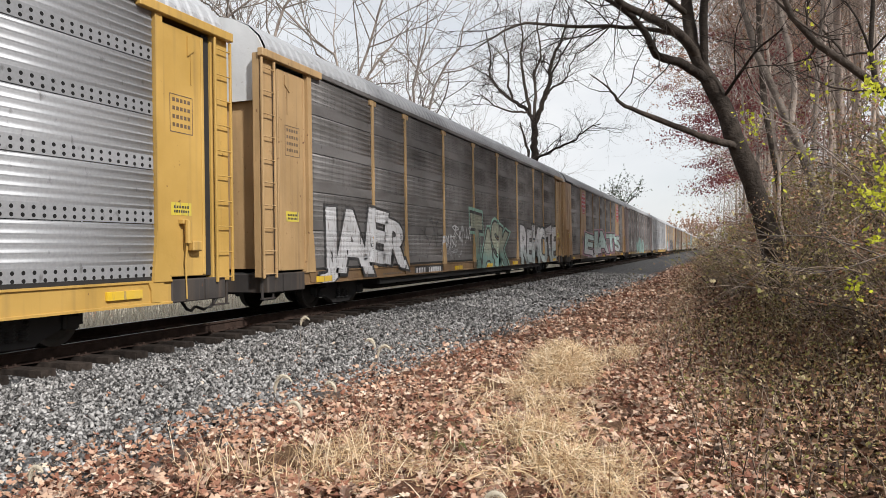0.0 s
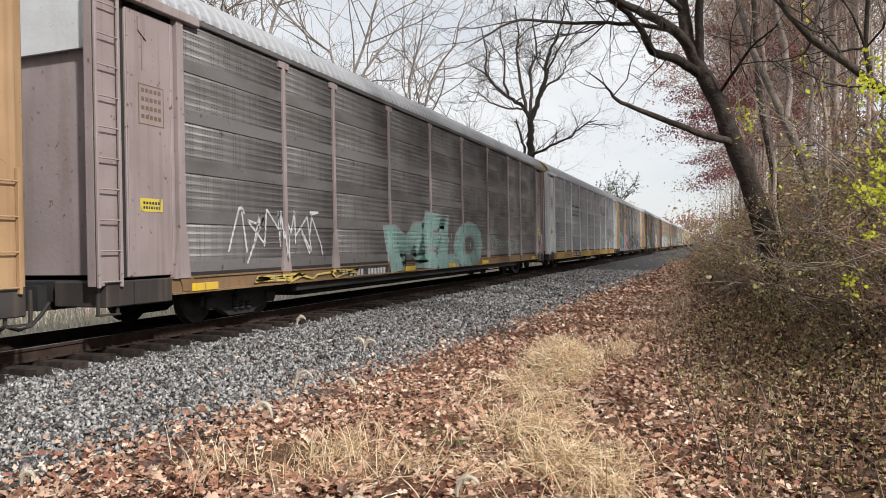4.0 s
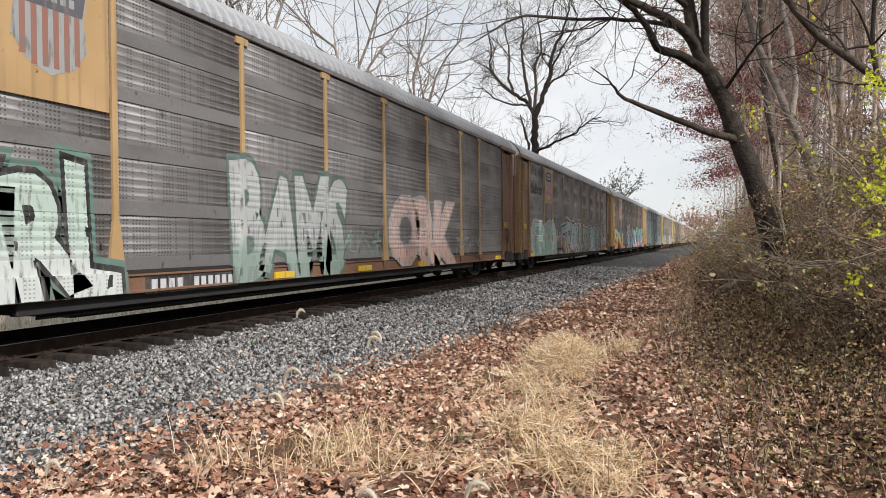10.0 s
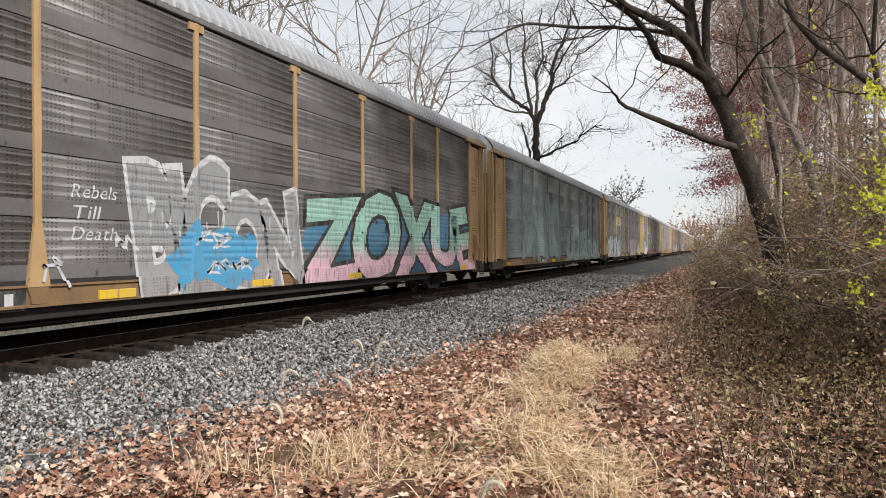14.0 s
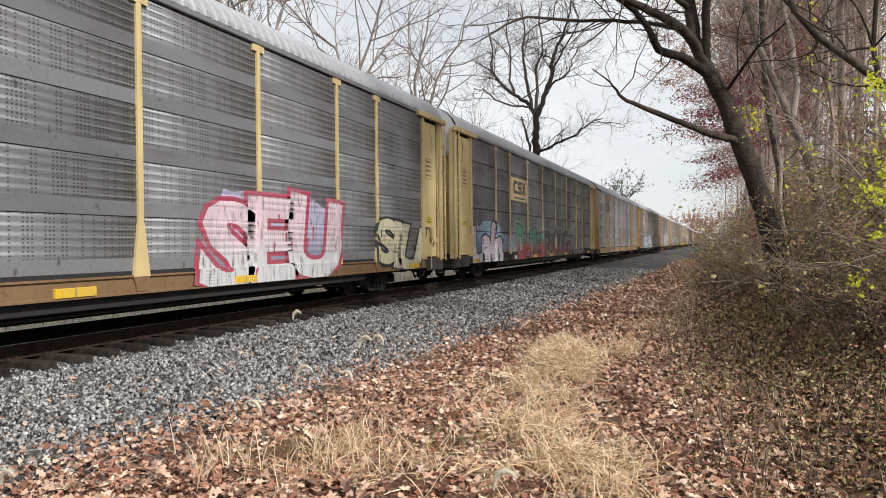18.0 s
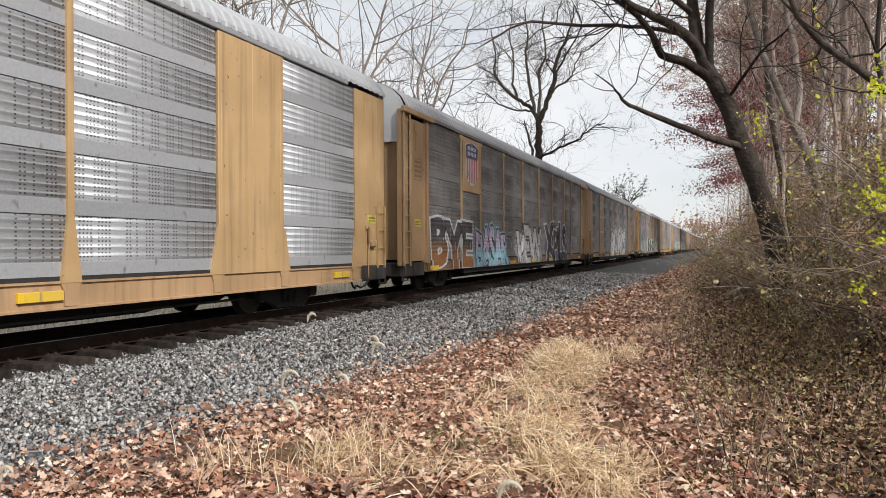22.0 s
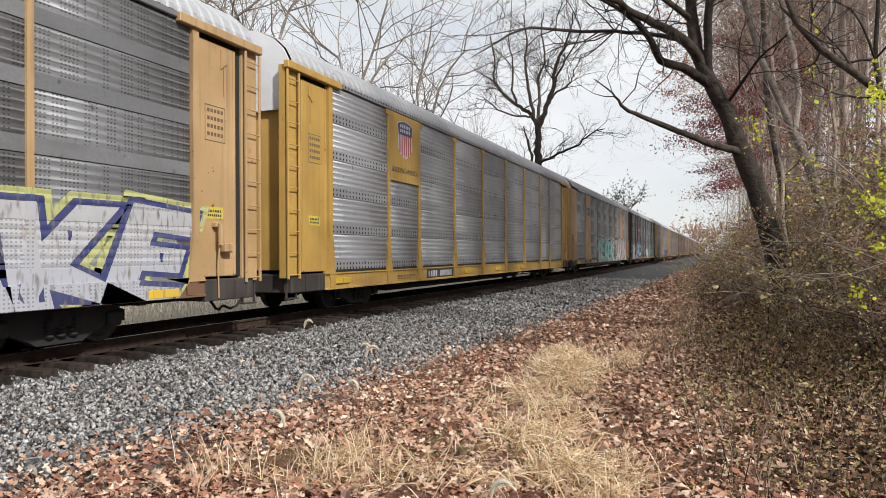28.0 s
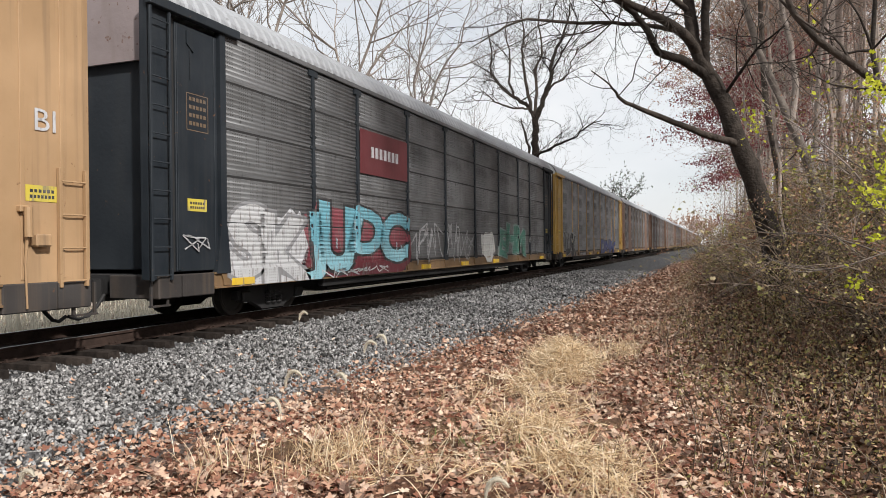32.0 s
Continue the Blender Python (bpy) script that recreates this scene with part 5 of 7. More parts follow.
    c = car("banded", GREY_ZINC, YELLOW_PALE, YELLOW_PALE, BROWN_PAINT, label="grey car carrier with green, white and blue graffiti")
    panel(c, COL_Y[1], 3.0, 4.88, ORANGE_TAN, "tan logo panel")
    shield(c[0], COL_Y[1] + 0.4, COL_Y[1] + 1.55, 3.3, 4.7, 1.590, True)
    tags(c, ("RTS", 5.0, 9.4, 0.7, 1.8, dust, GY), ("LENHO", 11.0, 20.4, 0.53, 2.15, (0.045, 0.065, 0.04), (0.62, 0.62, 0.60), W, (0.04, 0.055, 0.035)),
         ("AKE", 21.4, 26.1, 0.55, 1.9, (0.50, 0.50, 0.52), (0.03, 0.04, 0.16), (0.36, 0.36, 0.38), (0.46, 0.47, 0.52), (0.50, 0.52, 0.20)))
    c = car("banded", SILVER_HOLED, YELLOW, YELLOW, YELLOW, hood=WHITE_PAINT, label="bright silver car carrier with clean yellow posts and a shield emblem")
    laid("logo_panel", flat_rect(COL_Y[1] + 0.05, COL_Y[1] + 1.92, 3.15, 4.92), c[0], "banded", YELLOW, 0.004, (), 1.588, "yellow logo panel")
    shield(c[0], COL_Y[1] + 0.5, COL_Y[1] + 1.45, 3.80, 4.76, 1.593)
    laid("lettering", lettering("BUILDING AMERICA", COL_Y[1] + 0.15, 3.38, 1.66, 0.14, 0.0), c[0], "banded", spray(K), 0.003, (), 1.593)
    c = car("banded", BLUE_ZINC, ORANGE_TAN, YELLOW_PALE, YELLOW_DARK, wide=True, label="bluish grey car carrier with tan door plates and teal graffiti")
    block_logo(c[0], COL_Y[1] + 0.1, COL_Y[1] + 1.85, 3.62, 4.12, 1.596, (0.03, 0.03, 0.03), True)
    tags(c, ("TEAEK", 9.9, 18.0, 0.55, 2.1, (0.28, 0.60, 0.56), K, (0.40, 0.40, 0.38), (0.36, 0.62, 0.62), W), ("ZAKAN", 18.6, 25.4, 0.55, 2.2, (0.68, 0.58, 0.60), (0.07, 0.06, 0.05), (0.52, 0.50, 0.36), (0.66, 0.64, 0.62)))
    quick(c, (COL_Y[7] + 0.1, COL_Y[7] + 1.8, 4.2, 4.8, K, 35, 4), (18.0, 18.7, 1.0, 1.6, K, 36, 2))
    laid("lettering", lettering("BI", PITCH - 1.45, 2.74, 0.30, 0.27, 0.0), c[0], "banded", spray(W), 0.003, (), 1.573)
    c = car("fine", SOOT_ZINC, BLACK_PAINT, BLACK_PAINT, YELLOW_DARK, hood=PINK_GREY, label="grey ribbed car carrier with black ends and a red sign")
    panel(c, COL_Y[2] - 0.02, 3.0, 4.05, paint("maroon_paint", (0.11, 0.016, 0.020), 0.1, 0.5, (0.1, 0.05, 0.05), 0.3), "dark red sign panel", 2.74)
    bars(c[0], "emblem", COL_Y[2] + 0.65, COL_Y[2] + 2.3, 3.42, 3.68, 7, spray(W), 1.594)
    tags(c, ("SK", 2.4, 4.7, 0.55, 1.95, (0.56, 0.56, 0.57), (0.26, 0.26, 0.27), W), ("JUDC", 4.8, 9.8, 0.55, 2.15, (0.16, 0.44, 0.54), K, (0.28, 0.05, 0.07), (0.30, 0.56, 0.64)),
         ("EHM", 18.8, 22.6, 0.9, 1.95, (0.05, 0.22, 0.16), (0.22, 0.30, 0.28)))
    quick(c, (10.1, 12.6, 0.7, 1.95, dust, 37, 4, 0.03), (12.8, 15.6, 0.7, 2.0, dust, 38, 4, 0.025), (5.4, 8.6, 0.6, 0.8, W, 39, 6, 0.014), (23.2, 25.4, 0.8, 1.7, ash, 40, 4), (1.2, 1.8, 1.2, 1.5, dust, 41, 2, 0.012))
    laid("graffiti", splash(16.4, 18.1, 0.75, 1.8, 9, 22, 0.35), c[0], "fine", spray((0.60, 0.60, 0.58)), 0.006, c[2])
    c = car("banded", GREY_ZINC, YELLOW, YELLOW_PALE, YELLOW_DARK, label="grey car carrier with yellow ends and pale posts")
    tags(c, ("LUSK", 3.0, 6.0, 0.7, 1.8, K, GY), ("DNM", 16.0, 23.0, 0.7, 1.5, NV, K))
    plain_car = car("banded", DARK_ZINC, BROWN_PAINT, YELLOW_DARK, BROWN_PAINT, wide=True, label="brown grimy car carrier far down the train")[0]
    second = car("banded", DARK_ZINC, BROWN_PAINT, BROWN_PAINT, BROWN_PAINT, label="dark brown car carrier far down the train")[0]
    for k in range(9):
        TRAIN.append(copy_thing((plain_car, second)[k % 2], pose(0, 0, 0)))


build_train()


# ---- ballast, leaf litter, straw ----
ICO = [(1, 0, 0.1), (-1, 0.1, 0), (0.1, 1, 0), (0, -1, 0.1), (0.1, 0, 1), (0, 0.1, -1), (0.62, 0.62, 0.45), (-0.5, -0.62, -0.6)]


def hull_faces(pts):
    bm = B()
    for p in pts:
        bm.verts.new(p)
    bmesh.ops.convex_hull(bm, input=bm.verts[:])
    bm.verts.index_update()
    f = [[v.index for v in face.verts] for face in bm.faces]
    bm.free()
    return np.array(f)


ICO_F = hull_faces(ICO)
SHARD = len(ICO)


def stones_mesh(name, xy, size, rng):
    """Broken stones lying on the land at the places xy."""
    n = len(xy)
    v = np.array(ICO)[None] * rng.uniform(0.72, 1.28, (n, SHARD, 1))
    v = v * (size * rng.uniform(0.55, 1.35, n))[:, None, None] * rng.uniform(0.55, 1.2, (n, 1, 3)) * np.array([1, 1, 0.6])
    a = rng.uniform(0, 6.28, (n, 3))
    for ax, (i, j) in enumerate(((1, 2), (0, 2), (0, 1))):
        c, s = np.cos(a[:, ax])[:, None], np.sin(a[:, ax])[:, None]
        p, q = v[:, :, i].copy(), v[:, :, j].copy()
        v[:, :, i], v[:, :, j] = p * c - q * s, p * s + q * c
    v[:, :, 0] += xy[:, 0, None]
    v[:, :, 1] += xy[:, 1, None]
    low = np.where(xy[:, 0] < 1.6, 0.03, 0.0)
    v[:, :, 2] += (land_z(xy[:, 0], xy[:, 1]) - low + rng.uniform(-0.01, 0.035, n))[:, None]
    f = (np.arange(n)[:, None, None] * SHARD + ICO_F[None]).reshape(-1, 3)
    return raw_mesh(name, v.reshape(-1, 3), f, STONE)


def build_ballast():
    rng = np.random.default_rng(11)
    bed = tagged(new("ballast"), "bed of broken grey and white crushed stone", "ballast", kind="stuff")

    def spread(n, y0, y1, x0=1.50):
        y = rng.uniform(y0, y1, n)
        edge = toe_x(y) + rng.normal(0, 0.22, n)
        return np.stack([x0 + (edge - x0) * rng.uniform(0, 1, n), y], 1)
    for name, n, y0, y1, s in (("stones", 21000, 2.6, 9, 0.031), ("stones", 20000, 9, 19, 0.035), ("stones", 12000, 19, 45, 0.055)):
        ob = new(name, stones_mesh(name, spread(n, y0, y1), s, rng))
        ob.parent = bed
        tagged(ob, kind="stuff")
    # between the rails and under the far shoulder
    xy = np.stack([rng.uniform(-2.2, 0.7, 4000), rng.uniform(3, 30, 4000)], 1)
    ob = new("stones", stones_mesh("stones", xy, 0.03, rng))
    ob.parent = bed
    tagged(ob, kind="stuff")
    # in the cribs, lower than the tie tops
    xy = np.stack([rng.uniform(0.80, 1.6, 12000), 3 + 37 * rng.uniform(0, 1, 12000) ** 1.4], 1)
    xy = xy[np.all(np.abs(xy[:, 1, None] - np.array(TIE_Y)[None]) > 0.15, axis=1) | (xy[:, 0] > 1.48)]
    me = stones_mesh("stones", xy, 0.030, rng)
    me.transform(Matrix.Translation((0, 0, 0.012)))
    ob = new("stones", me)
    ob.parent = bed
    tagged(ob, kind="stuff")
    # thrown into the leaves
    y = rng.uniform(3.5, 14, 500)
    xy = np.stack([toe_x(y) + np.abs(rng.normal(0, 0.7, 500)), y], 1)
    ob = new("stones", stones_mesh("stones", xy, 0.03, rng))
    ob.parent = bed
    tagged(ob, kind="stuff")
    shapes = []
    for k in range(8):
        me = stones_mesh("stone", np.array([[3.0, 4.0]]), 0.042, rng)
        co = np.empty(SHARD * 3, np.float32)
        me.vertices.foreach_get("co", co)
        co = co.reshape(-1, 3) - np.array([3.0, 4.0, float(land_z(3.0, 4.0))])
        me.vertices.foreach_set("co", co.ravel().astype(np.float32))
        shapes.append(me)
    for k in range(240):
        y = rng.uniform(3.2, 8)
        x = rng.uniform(1.6, float(toe_x(y)))
        share("stone", shapes[k % 8], bed, (x, y, float(land_z(x, y)) + 0.03), rng.uniform(0, 6))


build_ballast()


def build_litter():
    rng = np.random.default_rng(5)

    def lay(n, y0, y1, x0, x1, size, lobes, drift=0.35, shaded=False):
        y = y0 + (y1 - y0) * rng.uniform(0, 1, n) ** 1.2
        lo = toe_x(y) + x0 + rng.normal(0, drift, n)
        x = lo + (x1 - lo) * rng.uniform(0, 1, n)
        keep = (x > bank_x(y) + rng.normal(0.15, 0.35, n)) == shaded
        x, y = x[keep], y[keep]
        return leaf_mesh("fallen_leaves", np.stack([x, y, land_z(x, y) + rng.uniform(0.005, 0.06, len(x))], 1), size, rng, SHADED_LITTER if shaded else LITTER, 0.6, 0.6, lobes)
    for args in ((34000, 3, 11, -0.1, 12.2, 0.058, True), (5000, 3, 9, -0.2, 11.0, 0.085, True), (14000, 11, 24, 0.0, 11.5, 0.085, True), (9000, 24, 70, 0.0, 10.5, 0.15, False),
                 (700, 3, 14, -2.0, 6, 0.06, True, 0.8)):
        tagged(new("leaf_litter", lay(*args)), "carpet of dry russet and tan oak leaves", "fallen leaves", kind="stuff")
    # past the foot of the bank the leaves are coloured darker, as shade
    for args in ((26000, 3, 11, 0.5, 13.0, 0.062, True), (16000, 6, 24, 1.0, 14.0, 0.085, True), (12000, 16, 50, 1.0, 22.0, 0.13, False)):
        tagged(new("leaf_litter", lay(*args, shaded=True)), "fallen leaves on the bank, coloured dark for the shade there", "fallen leaves", kind="stuff")
    x, y = rng.uniform(-14, -3.2, 1500), rng.uniform(4, 45, 1500)
    me = leaf_mesh("fallen_leaves", np.stack([x, y, land_z(x, y) + rng.uniform(0.01, 0.12, 1500)], 1), 0.10, rng, LITTER, 0.6)
    tagged(new("leaf_litter", me), "dry brown leaves on the ground beyond the track", "fallen leaves", kind="stuff")


build_litter()


def blades(name, roots, rng, length, width, material, droop=0.7, spread=0.6):
    """Dry grass blades, each a bent tapering strip."""
    n = len(roots)
    L = length * rng.uniform(0.45, 1.3, n)[:, None]
    a = rng.uniform(0, 2 * np.pi, n)
    out = np.stack([np.cos(a), np.sin(a), np.zeros(n)], 1)
    lean = rng.uniform(0.15, 1.0, n)[:, None] * spread
    dr = rng.uniform(0.2, 1.0, n)[:, None] * droop
    side = np.stack([-np.sin(a + rng.normal(0, 0.7, n)), np.cos(a), np.zeros(n)], 1)
    rows = []
    P = np.asarray(roots)
    for t, w in ((0, 1.0), (0.3, 0.9), (0.6, 0.7), (0.85, 0.45), (1.0, 0.1)):
        c = P + out * L * (lean * t + dr * t * t * 0.7) + np.array([0, 0, 1.0]) * L * (t - dr * t * t * 0.75)
        rows += [c - side * width * w, c + side * width * w]
    v = np.stack(rows, 1).reshape(-1, 3)
    base = np.arange(n)[:, None] * 10
    f = np.concatenate([base + np.array([2 * i, 2 * i + 1, 2 * i + 3, 2 * i + 2]) for i in range(4)])
    return raw_mesh(name, v, f, material)


def matted(name, x, y, sx, sy, n, high, rng, length=0.27, width=0.0030):
    """Dead grass fallen into a low heap: straight bent straws that lie across each other."""
    p = rng.normal(size=(n, 2))
    core = rng.normal(size=(max(8, n // 26), 2))
    tuft = core[rng.integers(0, len(core), n)] + rng.normal(0, 0.16, (n, 2)) if n > 60 else p
    px, py = x + tuft[:, 0] * sx, y + tuft[:, 1] * sy
    lift = high * np.exp(-0.5 * np.sum(tuft ** 2, axis=1)) * rng.uniform(0.1, 1.0, n) ** 0.7
    root = np.stack([px, py, land_z(px, py) + lift], 1)
    a = rng.uniform(0, 2 * np.pi, n)
    tilt = rng.normal(0.15, 0.5, n)
    d = np.stack([np.cos(a) * np.cos(tilt), np.sin(a) * np.cos(tilt), np.sin(tilt)], 1)
    side = np.stack([-np.sin(a), np.cos(a), rng.normal(0, 0.6, n)], 1) * width
    L = (length * rng.uniform(0.35, 1.25, n))[:, None]
    kink = rng.normal(0, 0.16, (n, 3))
    rows = []
    for t, w in ((0.0, 0.8), (0.35, 1.0), (0.7, 0.75), (1.0, 0.15)):
        c = root + d * L * t + kink * L * t * t - np.array([0, 0, 0.25]) * L * t * t
        c[:, 2] = np.maximum(c[:, 2], land_z(c[:, 0], c[:, 1]) + 0.012)
        rows += [c - side * w, c + side * w]
    v = np.stack(rows, 1).reshape(-1, 3)
    base = np.arange(n)[:, None] * 8
    f = np.concatenate([base + np.array([2 * i, 2 * i + 1, 2 * i + 3, 2 * i + 2]) for i in range(3)])
    return raw_mesh(name, v, f, STRAW)


def build_straw():
    rng = np.random.default_rng(8)
    # fallen heaps: (x, y, spread x, spread y, straws, height)
    for x, y, sx, sy, n, high in ((7.55, 9.2, 0.24, 0.7, 3600, 0.44), (7.2, 10.4, 0.22, 0.6, 1400, 0.34), (7.2, 8.0, 0.28, 0.45, 800, 0.18), (7.85, 7.3, 0.3, 0.4, 900, 0.16), (7.8, 6.2, 0.34, 0.36, 1300, 0.16),
                                  (8.4, 5.3, 0.32, 0.36, 1500, 0.16), (7.6, 4.9, 0.45, 0.35, 900, 0.13), (6.85, 7.6, 0.22, 0.5, 300, 0.12), (8.05, 11.2, 0.16, 0.6, 420, 0.16), (6.55, 5.0, 0.24, 0.34, 750, 0.13), (8.75, 4.7, 0.2, 0.25, 360, 0.14)):
        tagged(new("dry_grass", matted("dry_grass", x, y, sx, sy, n, high, rng)), "matted heap of bleached straw-coloured dead grass", "dry grass", kind="stuff")
    # standing stalks: (x, y, spread x, spread y, blades, length)
    for x, y, sx, sy, n, length in ((6.5, 4.75, 0.16, 0.28, 80, 0.42), (6.62, 5.4, 0.14, 0.3, 60, 0.38), (7.0, 4.8, 0.2, 0.2, 40, 0.34), (7.5, 9.6, 0.26, 0.65, 380, 0.44), (7.9, 6.4, 0.4, 0.5, 110, 0.26), (8.45, 5.0, 0.3, 0.35, 130, 0.30),
                                    (8.0, 11.0, 0.2, 0.5, 120, 0.3), (8.2, 14.0, 0.3, 1.2, 160, 0.3), (8.5, 20, 0.3, 3.0, 260, 0.4), (8.1, 30, 0.3, 5.0, 260, 0.5), (6.0, 4.4, 0.2, 0.2, 60, 0.36)):
        xs, ys = rng.normal(x, sx, n), rng.normal(y, sy, n)
        tuft = np.round(np.stack([xs, ys], 1) / 0.13) * 0.13 + rng.normal(0, 0.03, (n, 2))
        roots = np.stack([tuft[:, 0], tuft[:, 1], land_z(tuft[:, 0], tuft[:, 1])], 1)
        tagged(new("dry_grass", blades("dry_grass", roots, rng, length, 0.0034, STRAW, 0.6, 0.75)), "tuft of standing bleached dead grass stalks", "dry grass", kind="stuff")
    # pale dead weeds beyond the track
    n = 9000
    xs, ys = -2.9 - 6.5 * rng.uniform(0, 1, n) ** 1.4, rng.uniform(4, 60, n)
    roots = np.stack([xs, ys, land_z(xs, ys)], 1)
    tagged(new("dry_grass", blades("dry_grass", roots, rng, 0.75, 0.012, FLUFF, 0.35, 0.35)), "pale dead weeds standing beyond the track", "dry grass", kind="stuff")
    # a few green shoots in the straw
    roots = np.stack([rng.normal(7.9, 0.4, 90), rng.normal(5.6, 0.25, 90), np.full(90, -0.42)], 1)
    tagged(new("grass_shoots", blades("grass_shoots", roots, rng, 0.16, 0.004, rough_stuff("green_blade", [(0.07, 0.13, 0.03), (0.13, 0.20, 0.05)], 20, 0.7, 0, True))), "few short green grass shoots in the straw", "grass", kind="stuff")


build_straw()

# ---- seed heads that sway ----
HEADS = []


def build_heads():
    rng = np.random.default_rng(21)
    # (x, y, z of the head, length, side it nods to)
    for x, y, z, size, nod in ((7.20, 3.45, 0.93, 0.075, 1), (7.91, 2.86, 0.87, 0.085, 1), (7.86, 3.06, 0.87, 0.07, -1), (7.90, 2.22, 0.83, 0.10, 1), (8.01, 2.04, 0.77, 0.08, -1),
                               (8.88, 1.52, 0.76, 0.075, 1), (7.53, 1.43, 0.68, 0.07, 1), (8.02, 2.48, 0.79, 0.06, -1), (8.61, 1.50, 0.68, 0.07, -1)):
        gz = float(land_z(x, y))
        plant = tagged(new("foxtail_grass"), "dead grass stalk with a pale fluffy nodding seed head", "grass stalk", "foxtail stalks")
        plant.location = (x, y, gz)
        h = z - gz
        tw = Twigs()
        bend = [(-0.10 * nod * (1 - t) ** 1.0 * 0.3, 0.02 * t, h * t * 0.94) for t in np.linspace(0, 1, 7)]
        tw.tube(bend, np.linspace(0.0013, 0.0008, 7), 4)
        st = new("stalk", tw.mesh("stalk", TWIG))
        st.parent = plant
        t = np.linspace(0, 1, 9)
        arc = np.stack([nod * size * 0.75 * (1 - np.cos(t * 2.2)) * 0.62, 0.02 + 0 * t, h * 0.94 + size * 0.62 * np.sin(t * 2.4)], 1)
        core = Twigs()
        core.tube(arc, [0.003, 0.005, 0.006, 0.0065, 0.0065, 0.006, 0.0055, 0.004, 0.002], 6)
        co = new("seed_head", core.mesh("seed_head", FLUFF))
        co.parent = plant
        n = 420
        k = rng.uniform(0, 1, n)
        p = np.stack([np.interp(k, t, arc[:, i]) for i in range(3)], 1)
        d = rng.normal(size=(n, 3))
        d /= np.linalg.norm(d, axis=1)[:, None]
        e = p + d * (0.017 * np.sin(0.25 + 2.6 * k))[:, None]
        s = np.cross(d, rng.normal(size=(n, 3)))
        s = s / np.linalg.norm(s, axis=1)[:, None] * 0.0007
        v = np.stack([p - s, p + s, e], 1).reshape(-1, 3)
        f = np.arange(3 * n).reshape(-1, 3)
        fz = new("bristles", raw_mesh("bristles", v, f, FLUFF))
        fz.parent = plant
        tagged(fz, kind="stuff")
        HEADS.append((plant, x, y, gz))


build_heads()

# ---- trees ----


def grow(tw, tips, rng, start, way, length, radius, level, last, up=0.25, wild=0.22, kids=(4, 6), sides=(8, 5, 4, 3, 3), reach=0.62):
    """A branch and its side branches; tips collects where leaves could sit."""
    n = 7 if level < 2 else 5 if level == 2 else 4
    pts, d, p = [np.array(start, float)], np.array(way, float) / np.linalg.norm(way), np.array(start, float)
    for i in range(n - 1):
        d = d + rng.normal(0, wild, 3) * (0.6 if level == 0 else 1.0)
        d[2] += up * 0.35
        d /= np.linalg.norm(d)
        p = p + d * length / (n - 1)
        pts.append(p)
    radii = radius * np.linspace(1, 0.36 if level < last else 0.5, n)
    tw.tube(pts, radii, sides[min(level, len(sides) - 1)])
    if level >= last:
        tips.extend(pts[1:])
        return
    for k in range(rng.integers(kids[0], kids[1] + 1)):
        t = rng.uniform(0.30 if level else 0.42, 1.0) * (n - 1)
        i = min(int(t), n - 2)
        at = pts[i] + (pts[i + 1] - pts[i]) * (t - i)
        ax = pts[i + 1] - pts[i]
        ax = ax / np.linalg.norm(ax)
        side = np.cross(ax, rng.normal(size=3))
        side /= np.linalg.norm(side) + 1e-9
        ang = rng.uniform(0.45, 1.05)
        r = np.interp(t, range(n), radii)
        grow(tw, tips, rng, at, ax * math.cos(ang) + side * math.sin(ang), length * reach * rng.uniform(0.7, 1.2), min(r * 0.72, radius * 0.6), level + 1, last, up, wild, kids, sides, reach)


def tree(label, base, height, radius, seed, bark, last=3, lean=(0, 0), kids=(4, 6), leaf=None, leaves=0, leaf_size=0.09, name="tree", trunk_part=0.42, limbs=5, spread=0.7, up=0.25, low=0.55, joined=False, sprays=0):
    rng = np.random.default_rng(seed)
    tw, tips = Twigs(), []
    b = np.array(base, float)
    stem = [b + np.array([lean[0] * t + rng.normal(0, 0.04) * (t > 0), lean[1] * t + rng.normal(0, 0.04) * (t > 0), height * trunk_part * t * 1.15 - 0.15]) for t in np.linspace(0, 1, 8)]
    rr = radius * np.array([1.35, 1.08, 0.98, 0.93, 0.88, 0.84, 0.78, 0.7])
    tw.tube(stem, rr, 10)
    ob = tagged(new(name), label, "tree")
    ob.location = b

    def piece(kind_of, tubes):
        tubes.v = [v - b for v in tubes.v]
        br = new(kind_of, tubes.mesh(kind_of, bark))
        br.parent = ob
    piece("trunk", tw)
    whole = Twigs() if joined else None
    for k in range(limbs):
        a = 2 * math.pi * k / limbs + rng.uniform(-0.4, 0.4)
        top = k < max(2, limbs // 2)
        at = stem[-1] if top else stem[0] + (stem[-1] - stem[0]) * rng.uniform(low, 0.95)
        s = spread * (0.6 if top else 1.15)
        tw = whole or Twigs()
        grow(tw, tips, rng, at, (math.cos(a) * s, math.sin(a) * s, 1.0 if top else 0.55), height * (0.42 if top else 0.33) * rng.uniform(0.8, 1.15), radius * (0.55 if top else 0.3), 1, last, up, 0.2, kids)
        if not joined:
            piece("limb", tw)
    if joined:
        piece("crown", whole)
    if leaf and leaves:
        tp = np.array(tips)
        if sprays:
            few = tp[rng.integers(0, len(tp), sprays)]
            pick = few[rng.integers(0, sprays, leaves)] + rng.normal(0, 1, (leaves, 3)) * np.array([0.42, 0.42, 0.10]) - b
        else:
            pick = tp[rng.integers(0, len(tp), leaves)] + rng.normal(0, 0.14, (leaves, 3)) - b
        cr = new("leaves", leaf_mesh("leaves", pick, leaf_size, rng, leaf))
        cr.parent = ob
        tagged(cr, kind="stuff")
    return ob


